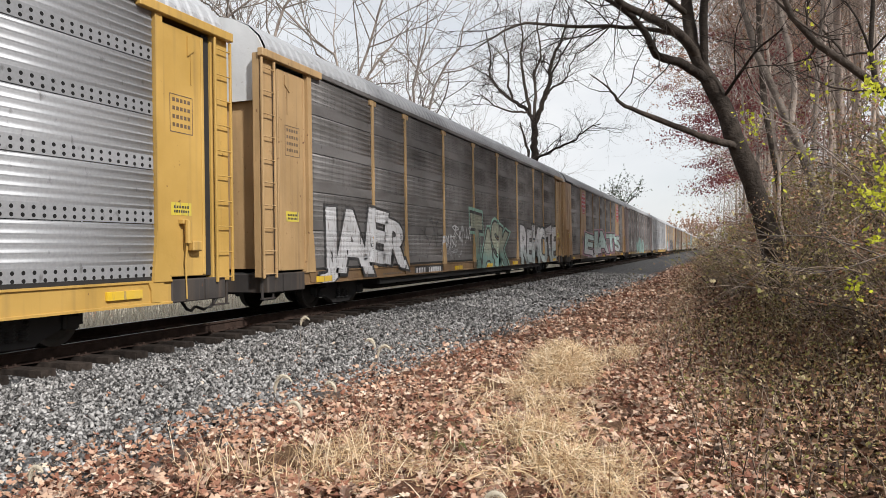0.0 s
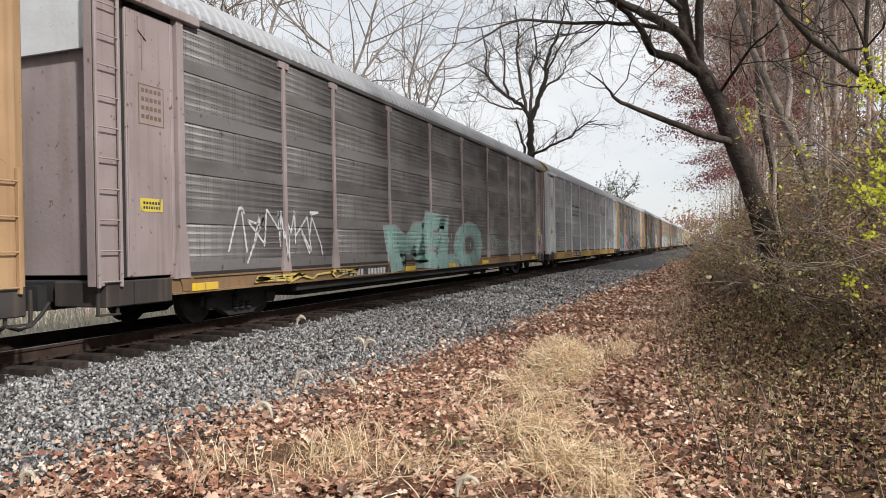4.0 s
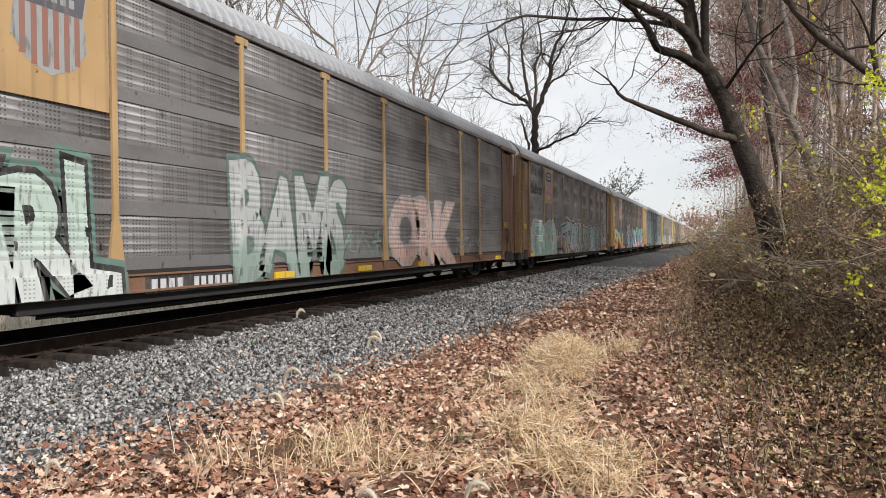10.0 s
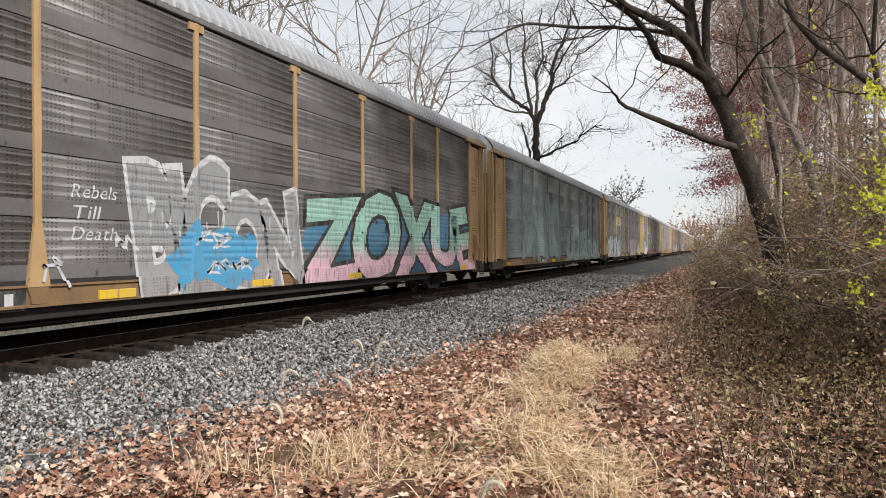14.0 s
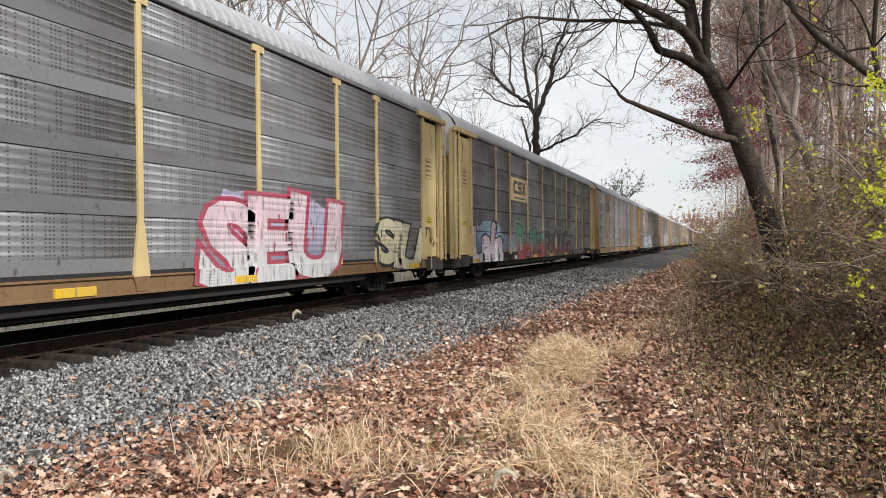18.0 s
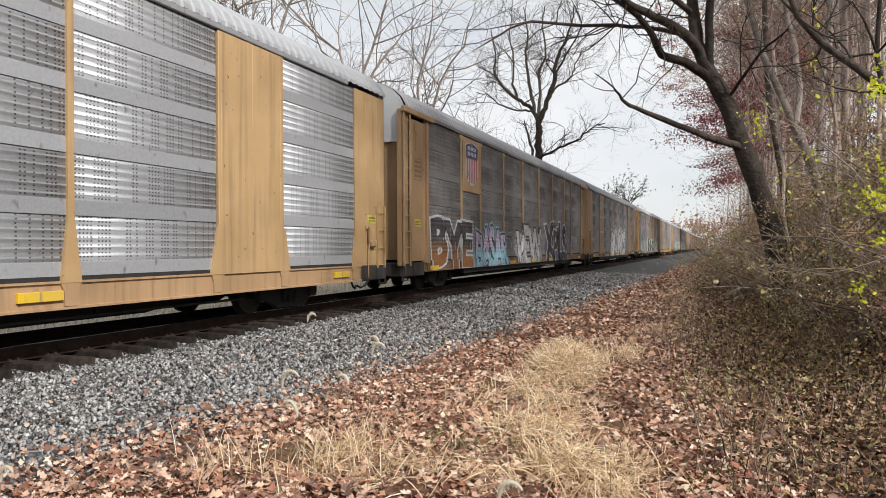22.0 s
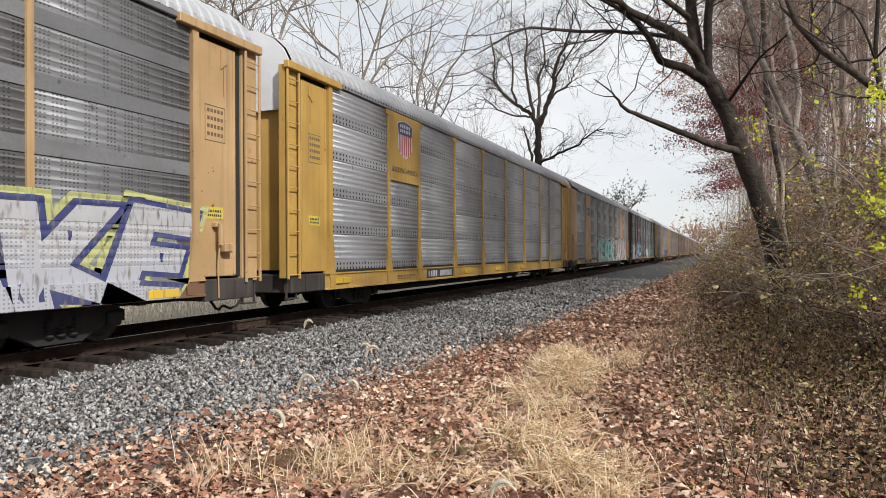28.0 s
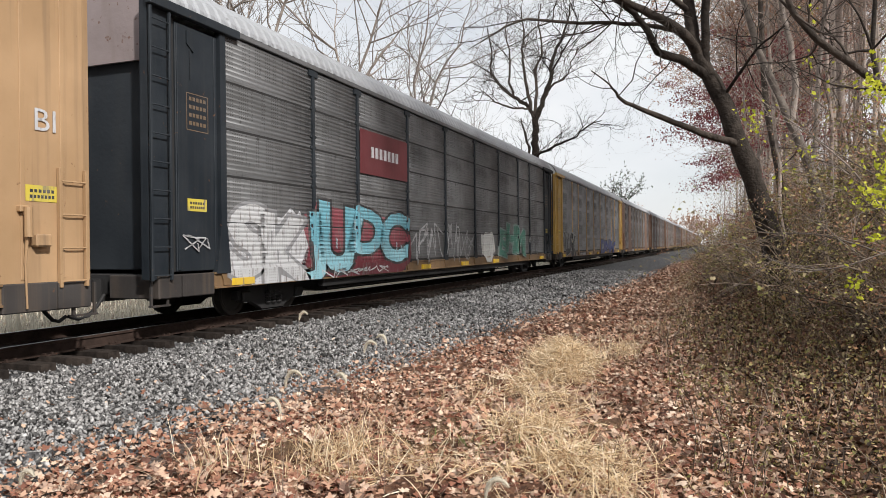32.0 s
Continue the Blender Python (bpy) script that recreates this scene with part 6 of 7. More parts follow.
def leaning_oak():
    """The dark tree on the bank that leans over the path, limb by limb."""
    rng = np.random.default_rng(2)
    ob = tagged(new("leaning_tree"), "dark leaning bare tree with a long dead limb", "tree")
    limbs = [("trunk", [(10.62, 15.5, 0.2), (10.40, 15.42, 1.3), (10.06, 15.28, 2.5), (9.79, 15.16, 3.23), (9.56, 15.07, 3.95), (9.26, 14.96, 4.56)], [0.36, 0.29, 0.255, 0.25, 0.225, 0.205], 12, 0),
             ("limb", [(9.26, 14.96, 4.56), (9.02, 14.87, 5.06), (8.92, 14.83, 5.67), (8.87, 14.82, 6.66), (8.7, 14.9, 8.2), (8.3, 15.1, 9.8)], [0.19, 0.17, 0.155, 0.13, 0.10, 0.06], 9, 10),
             ("dead_limb", [(9.82, 15.17, 3.18), (9.32, 14.6, 3.29), (8.81, 14.02, 3.43), (8.4, 13.48, 3.57), (8.0, 12.94, 3.70), (7.83, 12.5, 3.79), (7.75, 12.09, 3.9), (7.52, 11.62, 4.05)],
              [0.11, 0.095, 0.08, 0.07, 0.05, 0.035, 0.02, 0.01], 8, 3),
             ("limb", [(9.42, 15.0, 4.3), (9.12, 14.84, 4.62), (8.76, 14.41, 4.78), (8.38, 13.91, 4.81), (8.25, 13.51, 5.1), (8.06, 13.08, 5.34), (7.74, 12.6, 5.5), (7.2, 12.11, 5.75)],
              [0.14, 0.125, 0.115, 0.10, 0.085, 0.07, 0.05, 0.03], 8, 9),
             ("limb", [(9.06, 14.88, 5.0), (8.77, 14.24, 5.3), (8.27, 13.52, 5.44), (7.99, 12.88, 5.45), (7.74, 12.24, 5.52), (7.13, 11.48, 5.7), (6.4, 10.6, 5.8)], [0.14, 0.12, 0.10, 0.085, 0.07, 0.05, 0.03], 8, 12),
             ("limb", [(8.75, 14.3, 5.28), (8.23, 13.95, 5.36), (7.67, 13.11, 5.23), (6.98, 12.22, 5.04), (6.49, 11.41, 4.96), (6.23, 10.68, 4.56), (6.01, 9.97, 4.14)], [0.07, 0.055, 0.045, 0.036, 0.028, 0.02, 0.008], 6, 12),
             ("limb", [(9.20, 14.93, 4.7), (9.2, 14.7, 5.6), (9.3, 14.5, 6.6), (9.5, 14.2, 7.8)], [0.13, 0.11, 0.09, 0.05], 8, 8),
             ("limb", [(8.9, 14.8, 5.8), (8.2, 13.9, 6.2), (7.4, 12.9, 6.3), (6.6, 11.9, 6.1), (5.9, 11.0, 5.6)], [0.08, 0.06, 0.05, 0.035, 0.015], 6, 12),
             ("limb", [(9.5, 15.05, 4.1), (9.9, 14.6, 4.6), (10.2, 14.2, 4.9), (10.5, 13.7, 5.0)], [0.05, 0.04, 0.03, 0.02], 6, 6)]
    for name, pts, radii, sides, kids in limbs:
        tw, tips = Twigs(), []
        u = np.linspace(0, len(pts) - 1, (len(pts) - 1) * 3 + 1)
        fine = np.stack([np.interp(u, range(len(pts)), [p[i] for p in pts]) for i in range(3)], 1)
        for i in range(1, len(fine) - 1):
            fine[i] = fine[i] * 0.5 + (fine[i - 1] + fine[i + 1]) * 0.25 + rng.normal(0, 0.008, 3)
        rad = 0.74 * np.interp(u, range(len(pts)), radii)
        tw.tube(fine, rad * (1 + rng.normal(0, 0.03, len(rad))), sides)
        for k in range(kids):
            t = rng.uniform(0.25, 1.0) * (len(fine) - 1)
            i = min(int(t), len(fine) - 2)
            ax = fine[i + 1] - fine[i]
            ax /= np.linalg.norm(ax)
            side = np.cross(ax, rng.normal(size=3))
            side /= np.linalg.norm(side)
            way = ax * 0.6 + side + np.array([0, 0, 0.15])
            grow(tw, tips, rng, fine[i], way, rng.uniform(0.7, 1.7), min(0.015, rad[i] * 0.5), 2, 4, 0.12, 0.28, (3, 5))
        o = new(name, tw.mesh(name, BARK_DARK))
        o.parent = ob


leaning_oak()


def right_limb():
    """The limb of a tree on the hillside that reaches in from above the brush."""
    rng = np.random.default_rng(12)
    ob = tagged(new("hillside_tree"), "dark crooked tree leaning out from the hillside", "tree")
    for pts, radii, kids in (([(13.2, 11.2, 2.2), (12.5, 10.9, 2.45), (11.84, 10.59, 2.75), (11.37, 10.41, 3.18), (10.99, 10.26, 3.49), (10.59, 10.11, 3.79), (10.3, 10.0, 4.14), (10.17, 9.96, 4.51), (10.0, 9.9, 5.3)],
                              [0.085, 0.075, 0.066, 0.058, 0.05, 0.044, 0.038, 0.03, 0.02], 9),
                             ([(11.3, 10.4, 3.2), (11.25, 10.5, 3.7), (11.3, 10.5, 4.6), (11.2, 10.4, 5.6)], [0.035, 0.03, 0.024, 0.02], 7)):
        tw, tips = Twigs(), []
        tw.tube(pts, radii, 8)
        for k in range(kids):
            i = rng.integers(1, len(pts) - 1)
            grow(tw, tips, rng, pts[i], rng.normal(size=3) + np.array([-0.3, 0, 0.5]), rng.uniform(0.7, 1.5), 0.018, 2, 4, 0.15, 0.25, (3, 4))
        o = new("limb", tw.mesh("limb", BARK_DARK))
        o.parent = ob


right_limb()


def slope_tree(label, stems, seed, bark):
    """A crooked tree on the slope, stem by stem; the first stem stands in the ground."""
    rng = np.random.default_rng(seed)
    ob = tagged(new("crooked_tree"), label, "tree")
    for n, (pts, r0, r1) in enumerate(stems):
        tw, tips = Twigs(), []
        u = np.linspace(0, len(pts) - 1, (len(pts) - 1) * 3 + 1)
        fine = np.stack([np.interp(u, range(len(pts)), [p[i] for p in pts]) for i in range(3)], 1)
        for i in range(1, len(fine) - 1):
            fine[i] = fine[i] * 0.5 + (fine[i - 1] + fine[i + 1]) * 0.25 + rng.normal(0, 0.012, 3)
        tw.tube(fine, np.linspace(r0, r1, len(fine)), 8)
        o = new("limb" if n else "trunk", tw.mesh("limb" if n else "trunk", bark))
        o.parent = ob
        tw = Twigs()
        for k in range(9):
            i = rng.integers(len(fine) // 3, len(fine) - 1)
            grow(tw, tips, rng, fine[i], rng.normal(size=3) + np.array([0, 0, 0.7]), rng.uniform(0.9, 2.2), r1 * 0.4, 2, 4, 0.15, 0.25, (3, 4))
        o = tagged(new("branchwork", tw.mesh("branchwork", bark)), kind="stuff")
        o.parent = ob


slope_tree("crooked forked grey tree on the slope", [([(11.78, 19.1, 0.1), (11.73, 19, 1.69), (11.46, 19, 3.18), (11.03, 19, 4.16), (10.67, 19, 5.15), (10.37, 19, 5.94), (10.05, 19, 7.16), (9.83, 19.1, 8.29), (9.5, 19.3, 10.6)], 0.13, 0.05),
                                                     ([(11.08, 19, 4.05), (11.17, 19, 4.97), (11.05, 19, 6.01), (10.87, 19, 7.05), (10.77, 18.9, 8.28), (10.8, 18.8, 10.5)], 0.085, 0.04)], 5, BARK)
slope_tree("dark slim tree on the slope", [([(11.3, 22, 0.1), (11.18, 22, 2.01), (11.0, 22, 3.19), (10.69, 22, 5.31), (10.61, 22.1, 7.08), (10.56, 22.2, 8.99), (10.3, 22.4, 11.5)], 0.12, 0.05)], 6, BARK_DARK)
slope_tree("straight pale tree on the slope", [([(13.2, 26, 1.3), (13.16, 26, 2.83), (13.14, 26, 4.11), (13.11, 26, 7.59), (13.07, 26, 10.41), (13.0, 26.1, 14.0)], 0.16, 0.09)], 7, PALE_TRUNK)
slope_tree("slim grey tree on the slope", [([(12.0, 24, 0.6), (12.08, 24, 2.91), (12.22, 24, 5.93), (12.45, 24, 8.42), (12.58, 24, 9.74), (12.8, 24.1, 12.5)], 0.09, 0.05)], 8, BARK)


def forked_tree():
    """The large bare tree beyond the track, fork by fork, and the low bough beside it."""
    rng = np.random.default_rng(31)
    for label, stems in (("large bare tree with a forked crown beyond the track",
                          (([(-4.9, 60, -0.9), (-4.9, 60, 4.0), (-4.95, 60, 7.5), (-4.99, 60, 9.1), (-4.97, 60, 10.7), (-4.95, 60, 12.2)], 0.42, 0.31, 0),
                           ([(-4.95, 60, 12.0), (-5.62, 60.2, 13.2), (-7.0, 60.4, 14.1), (-8.4, 60.6, 15.45), (-9.2, 60.7, 16.7), (-8.95, 60.9, 18.4), (-9.5, 61, 20.6)], 0.24, 0.05, 12),
                           ([(-5.4, 60.1, 12.9), (-5.74, 59.8, 15.3), (-6.0, 59.6, 17.5), (-5.7, 59.4, 19.3), (-6.05, 59.2, 21.6)], 0.20, 0.05, 12),
                           ([(-4.95, 60, 12.0), (-4.24, 60, 13.6), (-3.68, 60.3, 15.4), (-3.56, 60.5, 17.3), (-2.87, 60.6, 18.5), (-2.3, 60.7, 20.0), (-2.05, 60.8, 21.8)], 0.30, 0.06, 12),
                           ([(-4.1, 60.1, 13.9), (-3.7, 60, 14.6), (-2.1, 59.8, 15.4), (-1.8, 59.6, 16.3), (-1.2, 59.5, 17.7)], 0.14, 0.04, 9),
                           ([(-5.0, 60, 12.4), (-4.92, 60.4, 14.2), (-5.18, 60.8, 16.3), (-4.47, 61, 18.1), (-4.98, 61.2, 20.3), (-4.7, 61.3, 22.2)], 0.19, 0.05, 12),
                           ([(-5.5, 60.1, 13.0), (-6.2, 59.7, 12.9), (-8.1, 59.4, 13.4), (-9.0, 59.2, 14.4), (-10.2, 59, 14.7)], 0.13, 0.04, 9),
                           ([(-3.67, 60.3, 16.0), (-2.84, 60, 16.9), (-1.63, 59.7, 18.7), (-1.1, 59.5, 20.3)], 0.13, 0.04, 9),
                           ([(-7.0, 60.4, 14.1), (-7.5, 60.8, 16.0), (-7.3, 61, 17.9), (-8.0, 61.3, 19.9), (-7.7, 61.5, 21.8)], 0.14, 0.04, 10))),
                         ("crooked bare tree with a low bough beyond the track",
                          (([(-4.6, 56, -0.9), (-4.5, 56, 4.0), (-4.4, 56, 7.7), (-4.7, 56.2, 9.5), (-5.3, 56.4, 11.5)], 0.20, 0.06, 8),
                           ([(-4.4, 56, 7.7), (-3.8, 56, 8.5), (-2.4, 56, 9.1), (-0.9, 56, 9.6), (0.0, 56, 10.5), (1.2, 56, 10.8)], 0.16, 0.04, 12)))):
        ob = tagged(new("bare_tree"), label, "tree")
        for n, (pts, r0, r1, kids) in enumerate(stems):
            tw, tips = Twigs(), []
            u = np.linspace(0, len(pts) - 1, (len(pts) - 1) * 4 + 1)
            fine = np.stack([np.interp(u, range(len(pts)), [p[i] for p in pts]) for i in range(3)], 1)
            for turn in range(2):
                fine[1:-1] = fine[1:-1] * 0.5 + (fine[:-2] + fine[2:]) * 0.25
            fine[1:-1] += rng.normal(0, 0.05, (len(fine) - 2, 3))
            rad = np.linspace(r0 if n == 0 else r0 * 0.8, r1 * 0.8, len(fine))
            tw.tube(fine, rad, 10 if n == 0 else 7)
            for k in range(kids):
                i = rng.integers(len(fine) // 4, len(fine) - 1)
                ax = fine[i + 1] - fine[i]
                side = np.cross(ax, rng.normal(size=3))
                way = ax / np.linalg.norm(ax) * 0.7 + side / (np.linalg.norm(side) + 1e-9) * 0.8 + np.array([0, 0, 0.25])
                grow(tw, tips, rng, fine[i], way, rng.uniform(1.6, 3.4), max(0.03, rad[i] * 0.42), 2, 4, 0.2, 0.32, (4, 6), reach=0.6)
            o = new("limb" if n else "trunk", tw.mesh("limb" if n else "trunk", BARK_DARK))
            o.parent = ob


def build_woods():
    rng = random.Random(17)
    # across the track, behind the train
    forked_tree()
    kinds = [tree("tall bare tree beyond the track", (-8.5 - 1.5 * k, y, -0.8), 18.5 + k % 3, 0.19, 40 + k, BARK, 3, (0.3, 0.2), (5, 6), trunk_part=0.4, limbs=6, spread=0.55, up=0.20)
             for k, y in enumerate((41.5, 35.5, 28.5, 25.0))]
    for x, y, s in ((-14, 52, 1.0), (-18, 46, 1.0), (-17, 33, 1.0), (-14, 70, 0.9), (-22, 64, 1.0), (-12, 84, 0.7), (-20, 92, 0.8), (-12, 108, 0.6), (-20, 125, 0.7),
                    (-22, 39, 1.0), (-12, 20, 0.9), (-14, 150, 0.6), (-20, 185, 0.7)):
        o = copy_thing(rng.choice(kinds), pose(x, y, -0.8, 0, 0, rng.uniform(0, 360)))
        o.scale = (s, s, s)
    # the hillside
    slim = [tree("slender bare tree on the wooded hillside", (11.0 + 1.3 * k, 19.0 + 2.2 * k, float(land_z(11.0 + 1.3 * k, 19.0 + 2.2 * k))), 11.5 + k, 0.042 + 0.012 * (k % 3), 60 + k, (BARK_PALE, PALE_TRUNK, BARK_PALE, PALE_TRUNK, BARK_PALE)[k], 3, (-0.5 + 0.3 * k, 0.2),
                 (4, 5), (None, RUST_LEAF, OLIVE_LEAF, None, BRUSH_LEAF)[k], (0, 260, 260, 0, 260)[k], 0.08, trunk_part=0.55, limbs=7, spread=0.7, up=0.3, low=0.2, joined=True) for k in range(5)]
    for k in range(100):
        y = rng.uniform(14, 60) if k < 52 else rng.uniform(60, 190) if k < 90 else rng.uniform(-25, 4)
        x = float(bank_x(y)) + (rng.uniform(1.8, 9) if k % 3 else rng.uniform(5, 22))
        if y < 17:
            x = max(x, 13.5 + rng.uniform(0, 3))
        if y < 8:
            x = max(x, 18 + rng.uniform(0, 9))
        o = copy_thing(rng.choice(slim), pose(x, y, float(land_z(x, y)) - 0.1, rng.uniform(-5, 5), rng.uniform(-8, 6), rng.uniform(0, 360)))
        s = rng.uniform(0.45, 1.15)
        o.scale = (s, s, s)
    # tall oaks up the slope; the last five are unseen, added to shade the track
    tall = [tree("tall oak on the slope still holding some rust-brown leaves", (15.5 + 3 * k, 24.0 + 6 * k, float(land_z(15.5 + 3 * k, 24.0 + 6 * k))), 21.0 + 1.5 * k, 0.17 + 0.03 * k, 70 + k, BARK_PALE, 3, (0.5 - 0.5 * k, 0.2),
                 (5, 6), RUST_LEAF, 4600, 0.19, trunk_part=0.55, limbs=10, spread=0.8, up=0.15, low=0.8, joined=True) for k in range(3)]
    for k in range(39):
        y = rng.uniform(26, 38) if k < 5 else rng.uniform(38, 95) if k < 28 else rng.uniform(90, 190)
        x = float(bank_x(y)) + rng.uniform(4.5, 14)
        # right of the view, set to keep sun off the ballast and cars
        if k >= 34:
            x, y = rng.uniform(14.5, 16.0), 10.0 + 2.6 * (k - 34)
        o = copy_thing(rng.choice(tall), pose(x, y, float(land_z(x, y)) - 0.1, rng.uniform(-4, 4), rng.uniform(-6, 3), rng.uniform(0, 360)))
        s = rng.uniform(0.75, 1.1)
        o.scale = (s, s, s)
    # burgundy-leaved understorey trees by the path
    tree("small tree with burgundy autumn leaves", (12.1, 38.0, 0.9), 10.6, 0.09, 81, BARK, 3, (-1.0, 0.2), (4, 6), RED_LEAF, 16000, 0.10, limbs=9, spread=0.66, up=0.05, low=0.62, joined=True, sprays=150)
    tree("small tree with burgundy autumn leaves", (11.0, 27.0, 0.5), 8.0, 0.07, 82, BARK, 3, (-0.3, 0.2), (4, 5), RED_LEAF, 4200, 0.07, limbs=7, spread=0.9, up=0.05, low=0.5, joined=True, sprays=50)
    # far end of the cutting
    far = tree("distant bare tree at the end of the line", (2.0, 330.0, -0.5), 13.0, 0.22, 91, BARK_PALE, 2, (0, 0), (5, 6), RUST_LEAF, 260, 0.6, limbs=8, spread=0.8, low=0.3, joined=True)
    for k in range(60):
        x = rng.uniform(-60, 50)
        o = copy_thing(far, pose(x, rng.uniform(230, 400), -0.5, 0, 0, rng.uniform(0, 360)))
        s = rng.uniform(0.7, 1.3)
        o.scale = (s, s, s)
    tree("dark evergreen tree in the distance", (-12.5, 175.0, -0.8), 19.0, 0.3, 95, BARK_DARK, 3, (0, 0), (4, 5), rough_stuff("evergreen_needles", [(0.03, 0.045, 0.025), (0.06, 0.075, 0.04)], 3, 0.8, 0, True), 2600, 0.34, limbs=9, spread=0.7, low=0.3, joined=True)


build_woods()


def shrub(seed, height, stems, leaf, leaves, bark=None, leaf_size=0.044):
    rng = np.random.default_rng(seed)
    tw, tips = Twigs(), []
    for k in range(stems):
        a, o = rng.uniform(0, 6.28), rng.uniform(0.2, 1.1)
        grow(tw, tips, rng, rng.normal(0, 0.28, 3) * np.array([1, 1, 0]) - np.array([0, 0, 0.1]), (math.cos(a) * o, math.sin(a) * o, 1.0), height * rng.uniform(0.6, 1.25), rng.uniform(0.008, 0.019), 2, 4, -0.10, 0.26, (2, 4), (4, 4, 4, 3, 3), 0.62)
    canes = Twigs()
    for k in range(14):
        a, L = rng.uniform(0, 6.28), height * rng.uniform(1.1, 1.9)
        out = np.array([math.cos(a), math.sin(a), 0]) * L * rng.uniform(0.35, 0.75)
        t = np.linspace(0, 1, 9)[:, None]
        arc = rng.normal(0, 0.25, 3) * np.array([1, 1, 0]) + out * t + np.array([0, 0, 1.0]) * L * (0.95 * t - rng.uniform(0.3, 0.75) * t * t) + rng.normal(0, 0.02, (9, 3))
        canes.tube(arc, np.linspace(0.011, 0.004, 9), 4)
    ob = tagged(new("brush"), "tangled brown thicket of briars and dull leaves", "shrub", "thicket on the bank")
    b = new("twig_tangle", tw.mesh("twig_tangle", bark or TWIG))
    b.parent = ob
    tagged(b, kind="stuff")
    cn = new("cane_tangle", canes.mesh("cane_tangle", CANE))
    cn.parent = ob
    tagged(cn, kind="stuff")
    tp = np.array(tips)
    few = tp[rng.integers(0, len(tp), leaves // 7)]
    pick = few[rng.integers(0, len(few), leaves)] + rng.normal(0, 0.065, (leaves, 3))
    c = new("leaves", leaf_mesh("leaves", pick, leaf_size, rng, leaf))
    c.parent = ob
    tagged(c, kind="stuff")
    return ob


def build_brush():
    rng = random.Random(29)
    kinds = [shrub(100 + k, 1.35 + 0.2 * (k % 3), 8, (BRUSH_LEAF, OLIVE_LEAF, RUST_LEAF, BRUSH_LEAF)[k], (1150, 1100, 750, 1150)[k]) for k in range(4)]
    spots = []
    for k in range(125):
        y = 8.6 + 38 * (k / 125) ** 1.5 + rng.uniform(-0.6, 0.6)
        x = float(bank_x(y)) + (1.7 if y < 17 else 1.3) + rng.uniform(0, 1) ** 1.3 * (3.9 if y < 20 else 3.0)
        spots.append((x, y))
    for k in range(95):
        y = rng.uniform(9, 52)
        spots.append((float(bank_x(y)) + rng.uniform(3.2, 12), y))
    for k, (x, y) in enumerate(spots):
        m = pose(x, y, float(land_z(x, y)), rng.uniform(-10, 10), rng.uniform(-14, 4), rng.uniform(0, 360))
        if k < 4:
            o = kinds[k]
            o.matrix_basis = m
        else:
            o = copy_thing(rng.choice(kinds), m)
        s = rng.uniform(1.0, 1.7) if k >= 125 else rng.uniform(0.85, 1.25) if 9 < y < 17 and x < float(bank_x(y)) + 2 else rng.uniform(0.75, 1.25) if y > 9 else rng.uniform(0.55, 0.9)
        o.scale = (s, s, s * rng.uniform(0.8, 1.1))


build_brush()


def build_ground_cover():
    """Low seedlings, vines and dead stems between the straw and the thicket."""
    rng = np.random.default_rng(61)

    def spots(n, y0, y1, wide, high):
        y = y0 + (y1 - y0) * rng.uniform(0, 1, n)
        x = bank_x(y) - 0.55 + wide * rng.uniform(0, 1, n) ** 0.8
        tuft = np.stack([x, y], 1)
        tuft = np.round(tuft / 0.22) * 0.22 + rng.normal(0, 0.055, (n, 2))
        rise = np.clip((tuft[:, 0] - bank_x(tuft[:, 1]) + 0.7) / 1.2, 0.15, 1.0)
        return np.stack([tuft[:, 0], tuft[:, 1], land_z(tuft[:, 0], tuft[:, 1]) + 0.01 + high * rise * rng.uniform(0, 1, n) ** 1.6], 1)
    for n, y0, y1, wide, high, size, leaf in ((7500, 3.2, 9.5, 3.6, 0.36, 0.034, BRUSH_LEAF), (2600, 3.2, 9.5, 3.6, 0.32, 0.030, OLIVE_LEAF), (4200, 8, 17, 2.2, 0.42, 0.05, BRUSH_LEAF)):
        tagged(new("ground_cover", leaf_mesh("ground_cover", spots(n, y0, y1, wide, high), size, rng, leaf)), "low tangle of small dull green and brown leaves", "undergrowth", kind="stuff")
    tw = Twigs()
    for p in spots(900, 3.2, 15, 3.2, 0.02):
        a, L = rng.uniform(0, 6.28), rng.uniform(0.15, 0.5)
        q = np.array([math.cos(a), math.sin(a), 0]) * L * rng.uniform(0.2, 0.8)
        tw.tube([p - np.array([0, 0, 0.03]), p + q * 0.4 + np.array([0, 0, L * 0.6]), p + q + np.array([0, 0, L * rng.uniform(0.4, 0.95)])], [0.005, 0.004, 0.002], 3)
    tagged(new("dead_stems", tw.mesh("dead_stems", TWIG)), "thin brown dead stems on the bank", "undergrowth", kind="stuff")


build_ground_cover()


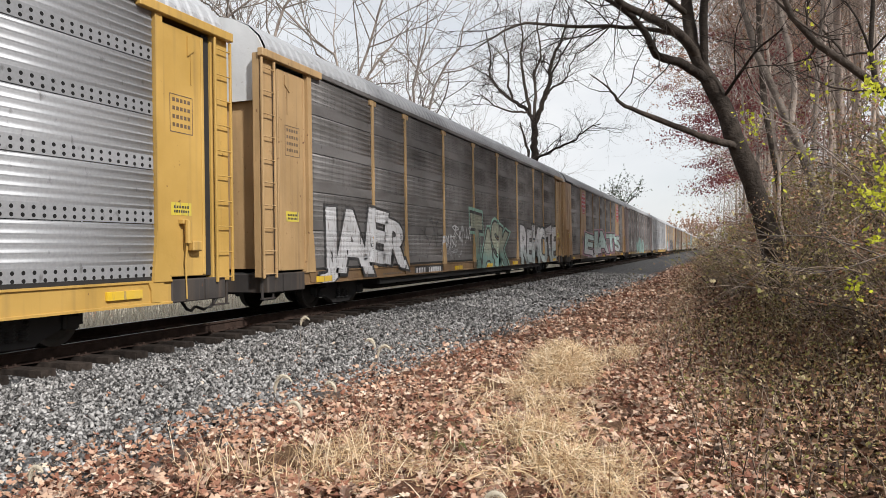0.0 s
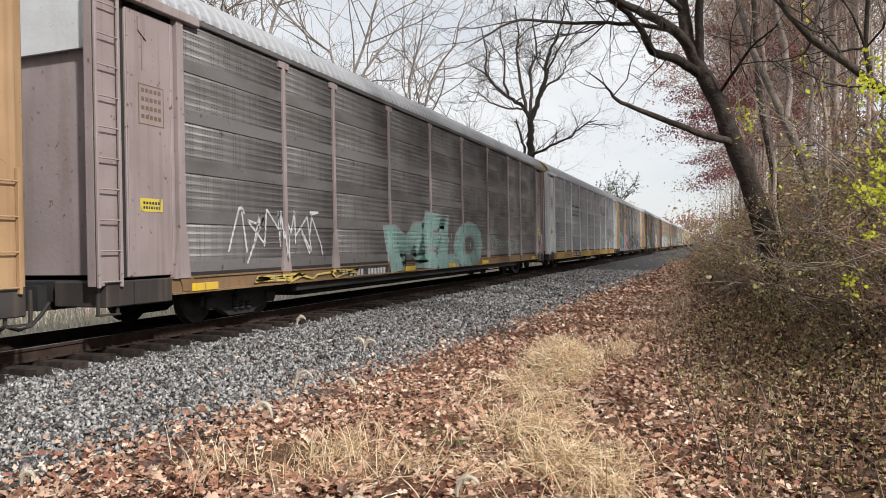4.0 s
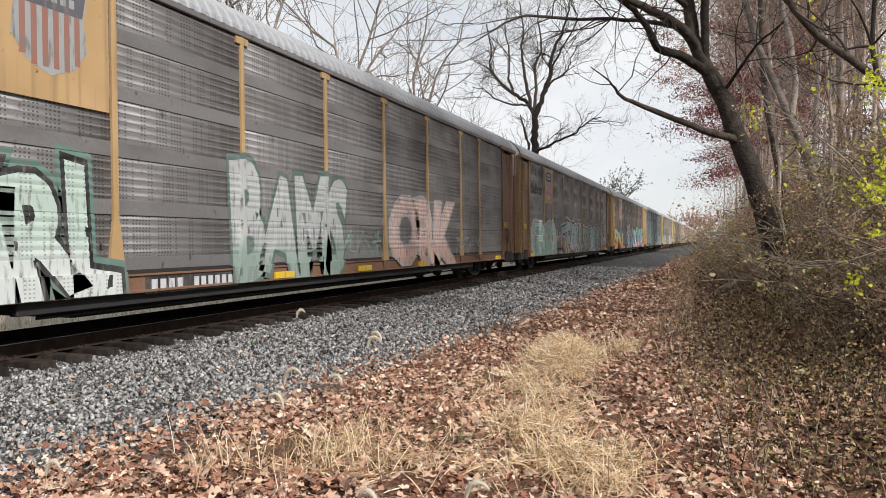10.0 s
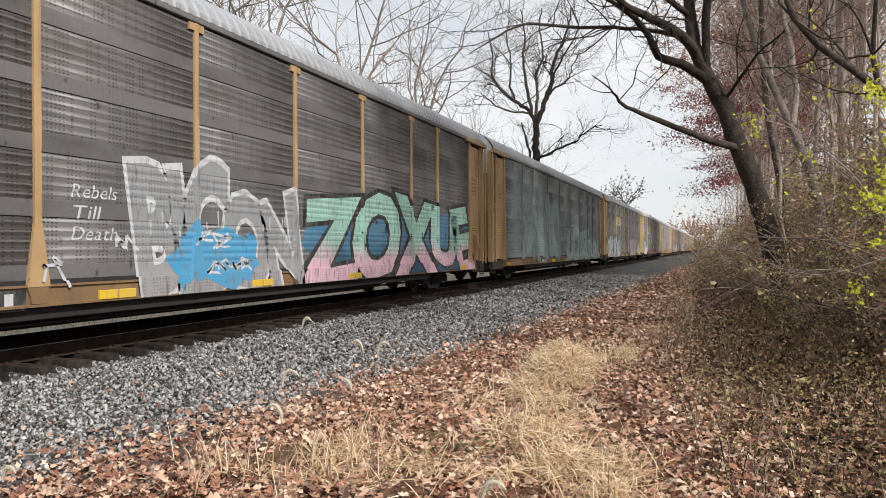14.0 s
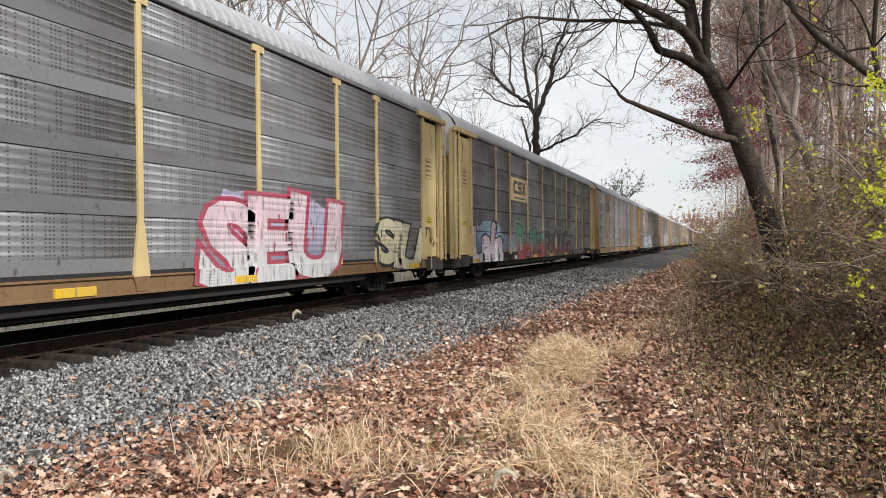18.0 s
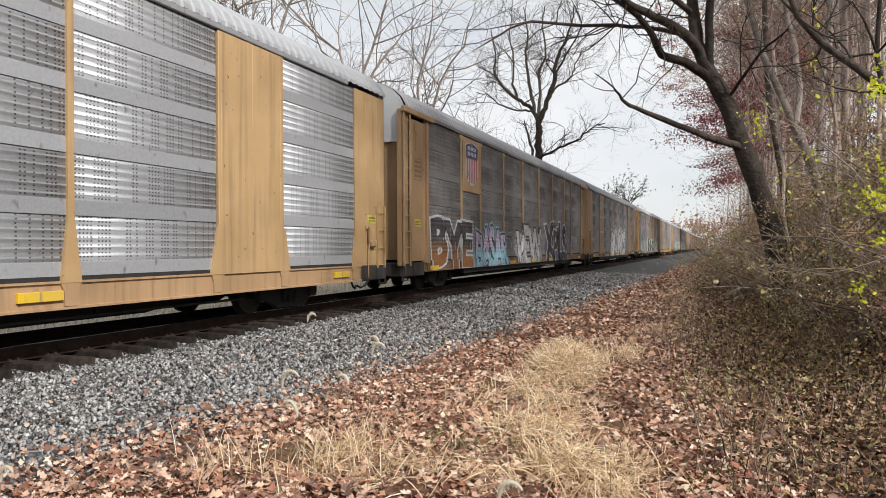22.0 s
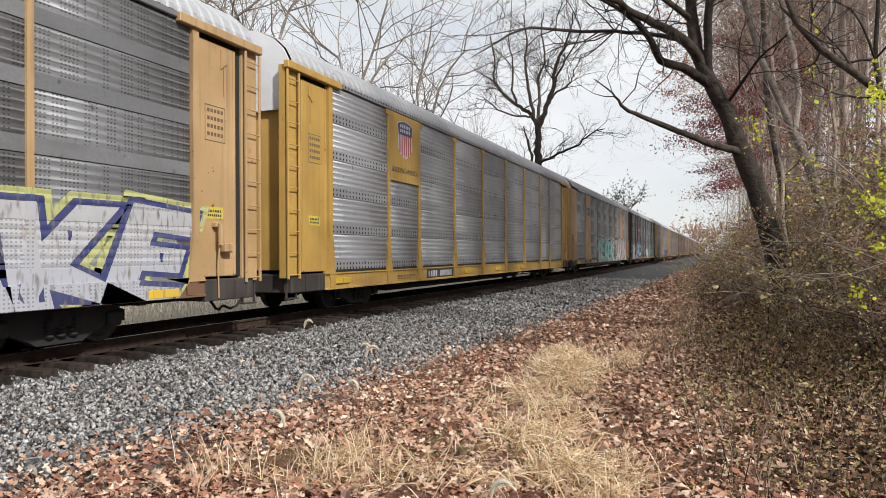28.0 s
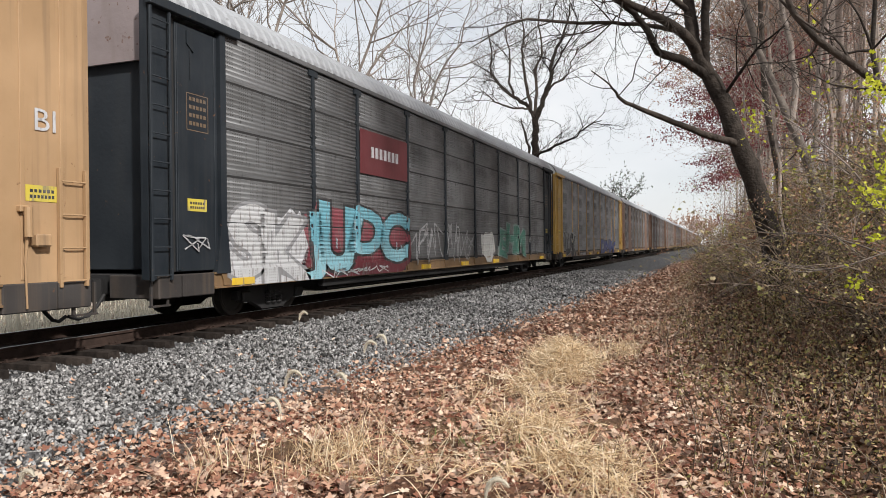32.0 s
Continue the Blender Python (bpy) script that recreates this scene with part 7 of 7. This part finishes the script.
def bough(label, pts, r, seed, leaf, leaves, size, kids=7, bark=None):
    """A springy bare branch that hangs in from the bank, rooted in the ground."""
    rng = np.random.default_rng(seed)
    ob = tagged(new("sapling"), label, "sapling")
    tw, tips = Twigs(), []
    u = np.linspace(0, len(pts) - 1, (len(pts) - 1) * 3 + 1)
    fine = np.stack([np.interp(u, range(len(pts)), [p[i] for p in pts]) for i in range(3)], 1)
    for i in range(1, len(fine) - 1):
        fine[i] = fine[i] * 0.5 + (fine[i - 1] + fine[i + 1]) * 0.25
    tw.tube(fine, np.linspace(r, r * 0.25, len(fine)), 6)
    for k in range(kids):
        i = rng.integers(len(fine) // 3, len(fine) - 1)
        ax = fine[i + 1] - fine[i]
        grow(tw, tips, rng, fine[i], ax / np.linalg.norm(ax) + rng.normal(0, 0.6, 3), rng.uniform(0.4, 0.9), r * 0.4, 3, 4, 0.1, 0.22, (3, 4))
    b = new("stem", tw.mesh("stem", bark or BARK))
    b.parent = ob
    if leaves:
        tp = np.array(tips)
        few = tp[rng.integers(0, len(tp), 26)]
        pick = few[rng.integers(0, 26, leaves)] + rng.normal(0, 0.055, (leaves, 3))
        c = new("leaves", leaf_mesh("leaves", pick, size, rng, leaf, 0.2, 0.6, True))
        c.parent = ob
        tagged(c, kind="stuff")
    return ob


bough("arching bare briar cane over the bank", [(11.6, 7.7, -0.1), (11.4, 7.6, 0.7), (10.96, 7.56, 1.08), (10.6, 7.56, 1.24), (10.23, 7.55, 1.35), (9.84, 7.54, 1.35), (9.54, 7.56, 1.42)], 0.011, 1, BRUSH_LEAF, 20, 0.05)
bough("arching bare briar cane over the bank", [(11.3, 6.9, -0.1), (11.1, 6.95, 0.9), (10.84, 6.98, 1.24), (10.42, 6.95, 1.05), (10.16, 6.99, 1.01), (9.9, 7.02, 1.07), (9.72, 7.09, 1.18)], 0.010, 2, BRUSH_LEAF, 10, 0.05)
bough("slim sapling with yellow-green leaves", [(11.3, 7.7, 0.0), (11.2, 7.65, 1.0), (10.96, 7.57, 1.75), (10.58, 7.42, 1.95), (10.2, 7.28, 2.22), (10.01, 7.21, 2.43)], 0.010, 3, LIME_LEAF, 150, 0.036, 8)
bough("slim sapling with bright yellow-green leaves", [(11.0, 6.1, 0.0), (10.9, 6.2, 0.7), (10.8, 6.3, 1.25), (10.72, 6.35, 1.7), (10.66, 6.3, 2.15)], 0.010, 4, LIME_LEAF, 650, 0.042, 14)
bough("slim leaning sapling on the bank", [(11.5, 9.0, 0.3), (11.2, 8.9, 1.4), (10.7, 8.7, 2.1), (10.2, 8.5, 2.5), (9.7, 8.4, 2.9)], 0.014, 5, LIME_LEAF, 0, 0.035, 9)
bough("slim leaning sapling on the bank", [(11.9, 8.6, 0.4), (11.6, 8.5, 1.8), (11.2, 8.3, 2.9), (10.9, 8.1, 3.7), (10.8, 8.0, 4.4)], 0.016, 6, LIME_LEAF, 0, 0.04, 9)
# fallen stick on the ballast
stick = Twigs()
stick.tube([(5.0, 15.4, -0.33), (5.2, 14.9, -0.25), (5.45, 14.0, -0.2), (5.6, 13.2, -0.3), (5.7, 12.6, -0.38)], [0.012, 0.016, 0.015, 0.012, 0.008], 6)
tagged(new("fallen_branch", stick.mesh("fallen_branch", BARK_DARK)), "thin dark dead branch lying across the ballast edge", "branch")


# ---- what moves ----
SPEED = 15.29
# the train runs a little unevenly: metres behind an even roll, over the seconds
DRAG_T = [0.0, 1.0, 2.5, 6.0, 8.0, 10.0, 12.0, 14.0, 17.0, 19.0, 21.0, 23.0, 25.0, 28.0, 30.0, 32.0]
DRAG = [0.0, 0.02, 0.24, 0.40, 0.38, 0.16, 0.05, 0.05, -0.03, -0.25, -0.31, -0.46, -0.45, 0.05, 0.40, 0.46]


def car_place(i, t):
    """Where the front coupling of car i is at t seconds: the train rolls towards the camera."""
    even = np.interp(t, [0, 13, 32], [0, 199.15, 489.46])
    drag = np.interp(t, DRAG_T, DRAG)
    return 10.7 + PITCH * (i - 1) - float(even) + float(drag)


def motions():
    for i, c in enumerate(TRAIN):
        walk(c, [(t, pose(0, car_place(i, t), 0)) for t in sorted(DRAG_T + [13.0])])
    # stalks nod in the wind of the train
    for k, (plant, x, y, z) in enumerate(HEADS):
        rows = []
        for j in range(65):
            t = j * 0.5
            a = 4.0 * math.sin(2.3 * t + 1.7 * k) + 2.5 * math.sin(5.1 * t + 0.9 * k * k)
            b = 3.0 * math.sin(1.9 * t + 2.9 * k)
            rows.append((t, pose(x, y, z, b, a * 0.5, 0)))
        walk(plant, rows)
    done = {}
    for c in TRAIN:
        for truck in [o for o in c.children if o.name.startswith("truck")]:
            for w in [o for o in truck.children if o.name.startswith("wheelset")]:
                y = round(w.location.y, 2)
                if y not in done:
                    rows = []
                    for k in range(0, 961):
                        rows.append((k / FPS, pose(0, y, WHEEL_R) @ Matrix.Rotation(SPEED * k / FPS / WHEEL_R, 4, "X")))
                    walk(w, rows)
                    done[y] = w.animation_data
                else:
                    w.rotation_mode = "QUATERNION"
                    w.animation_data_create()
                    w.animation_data.action = done[y].action
                    w.animation_data.action_slot = done[y].action_slot


motions()
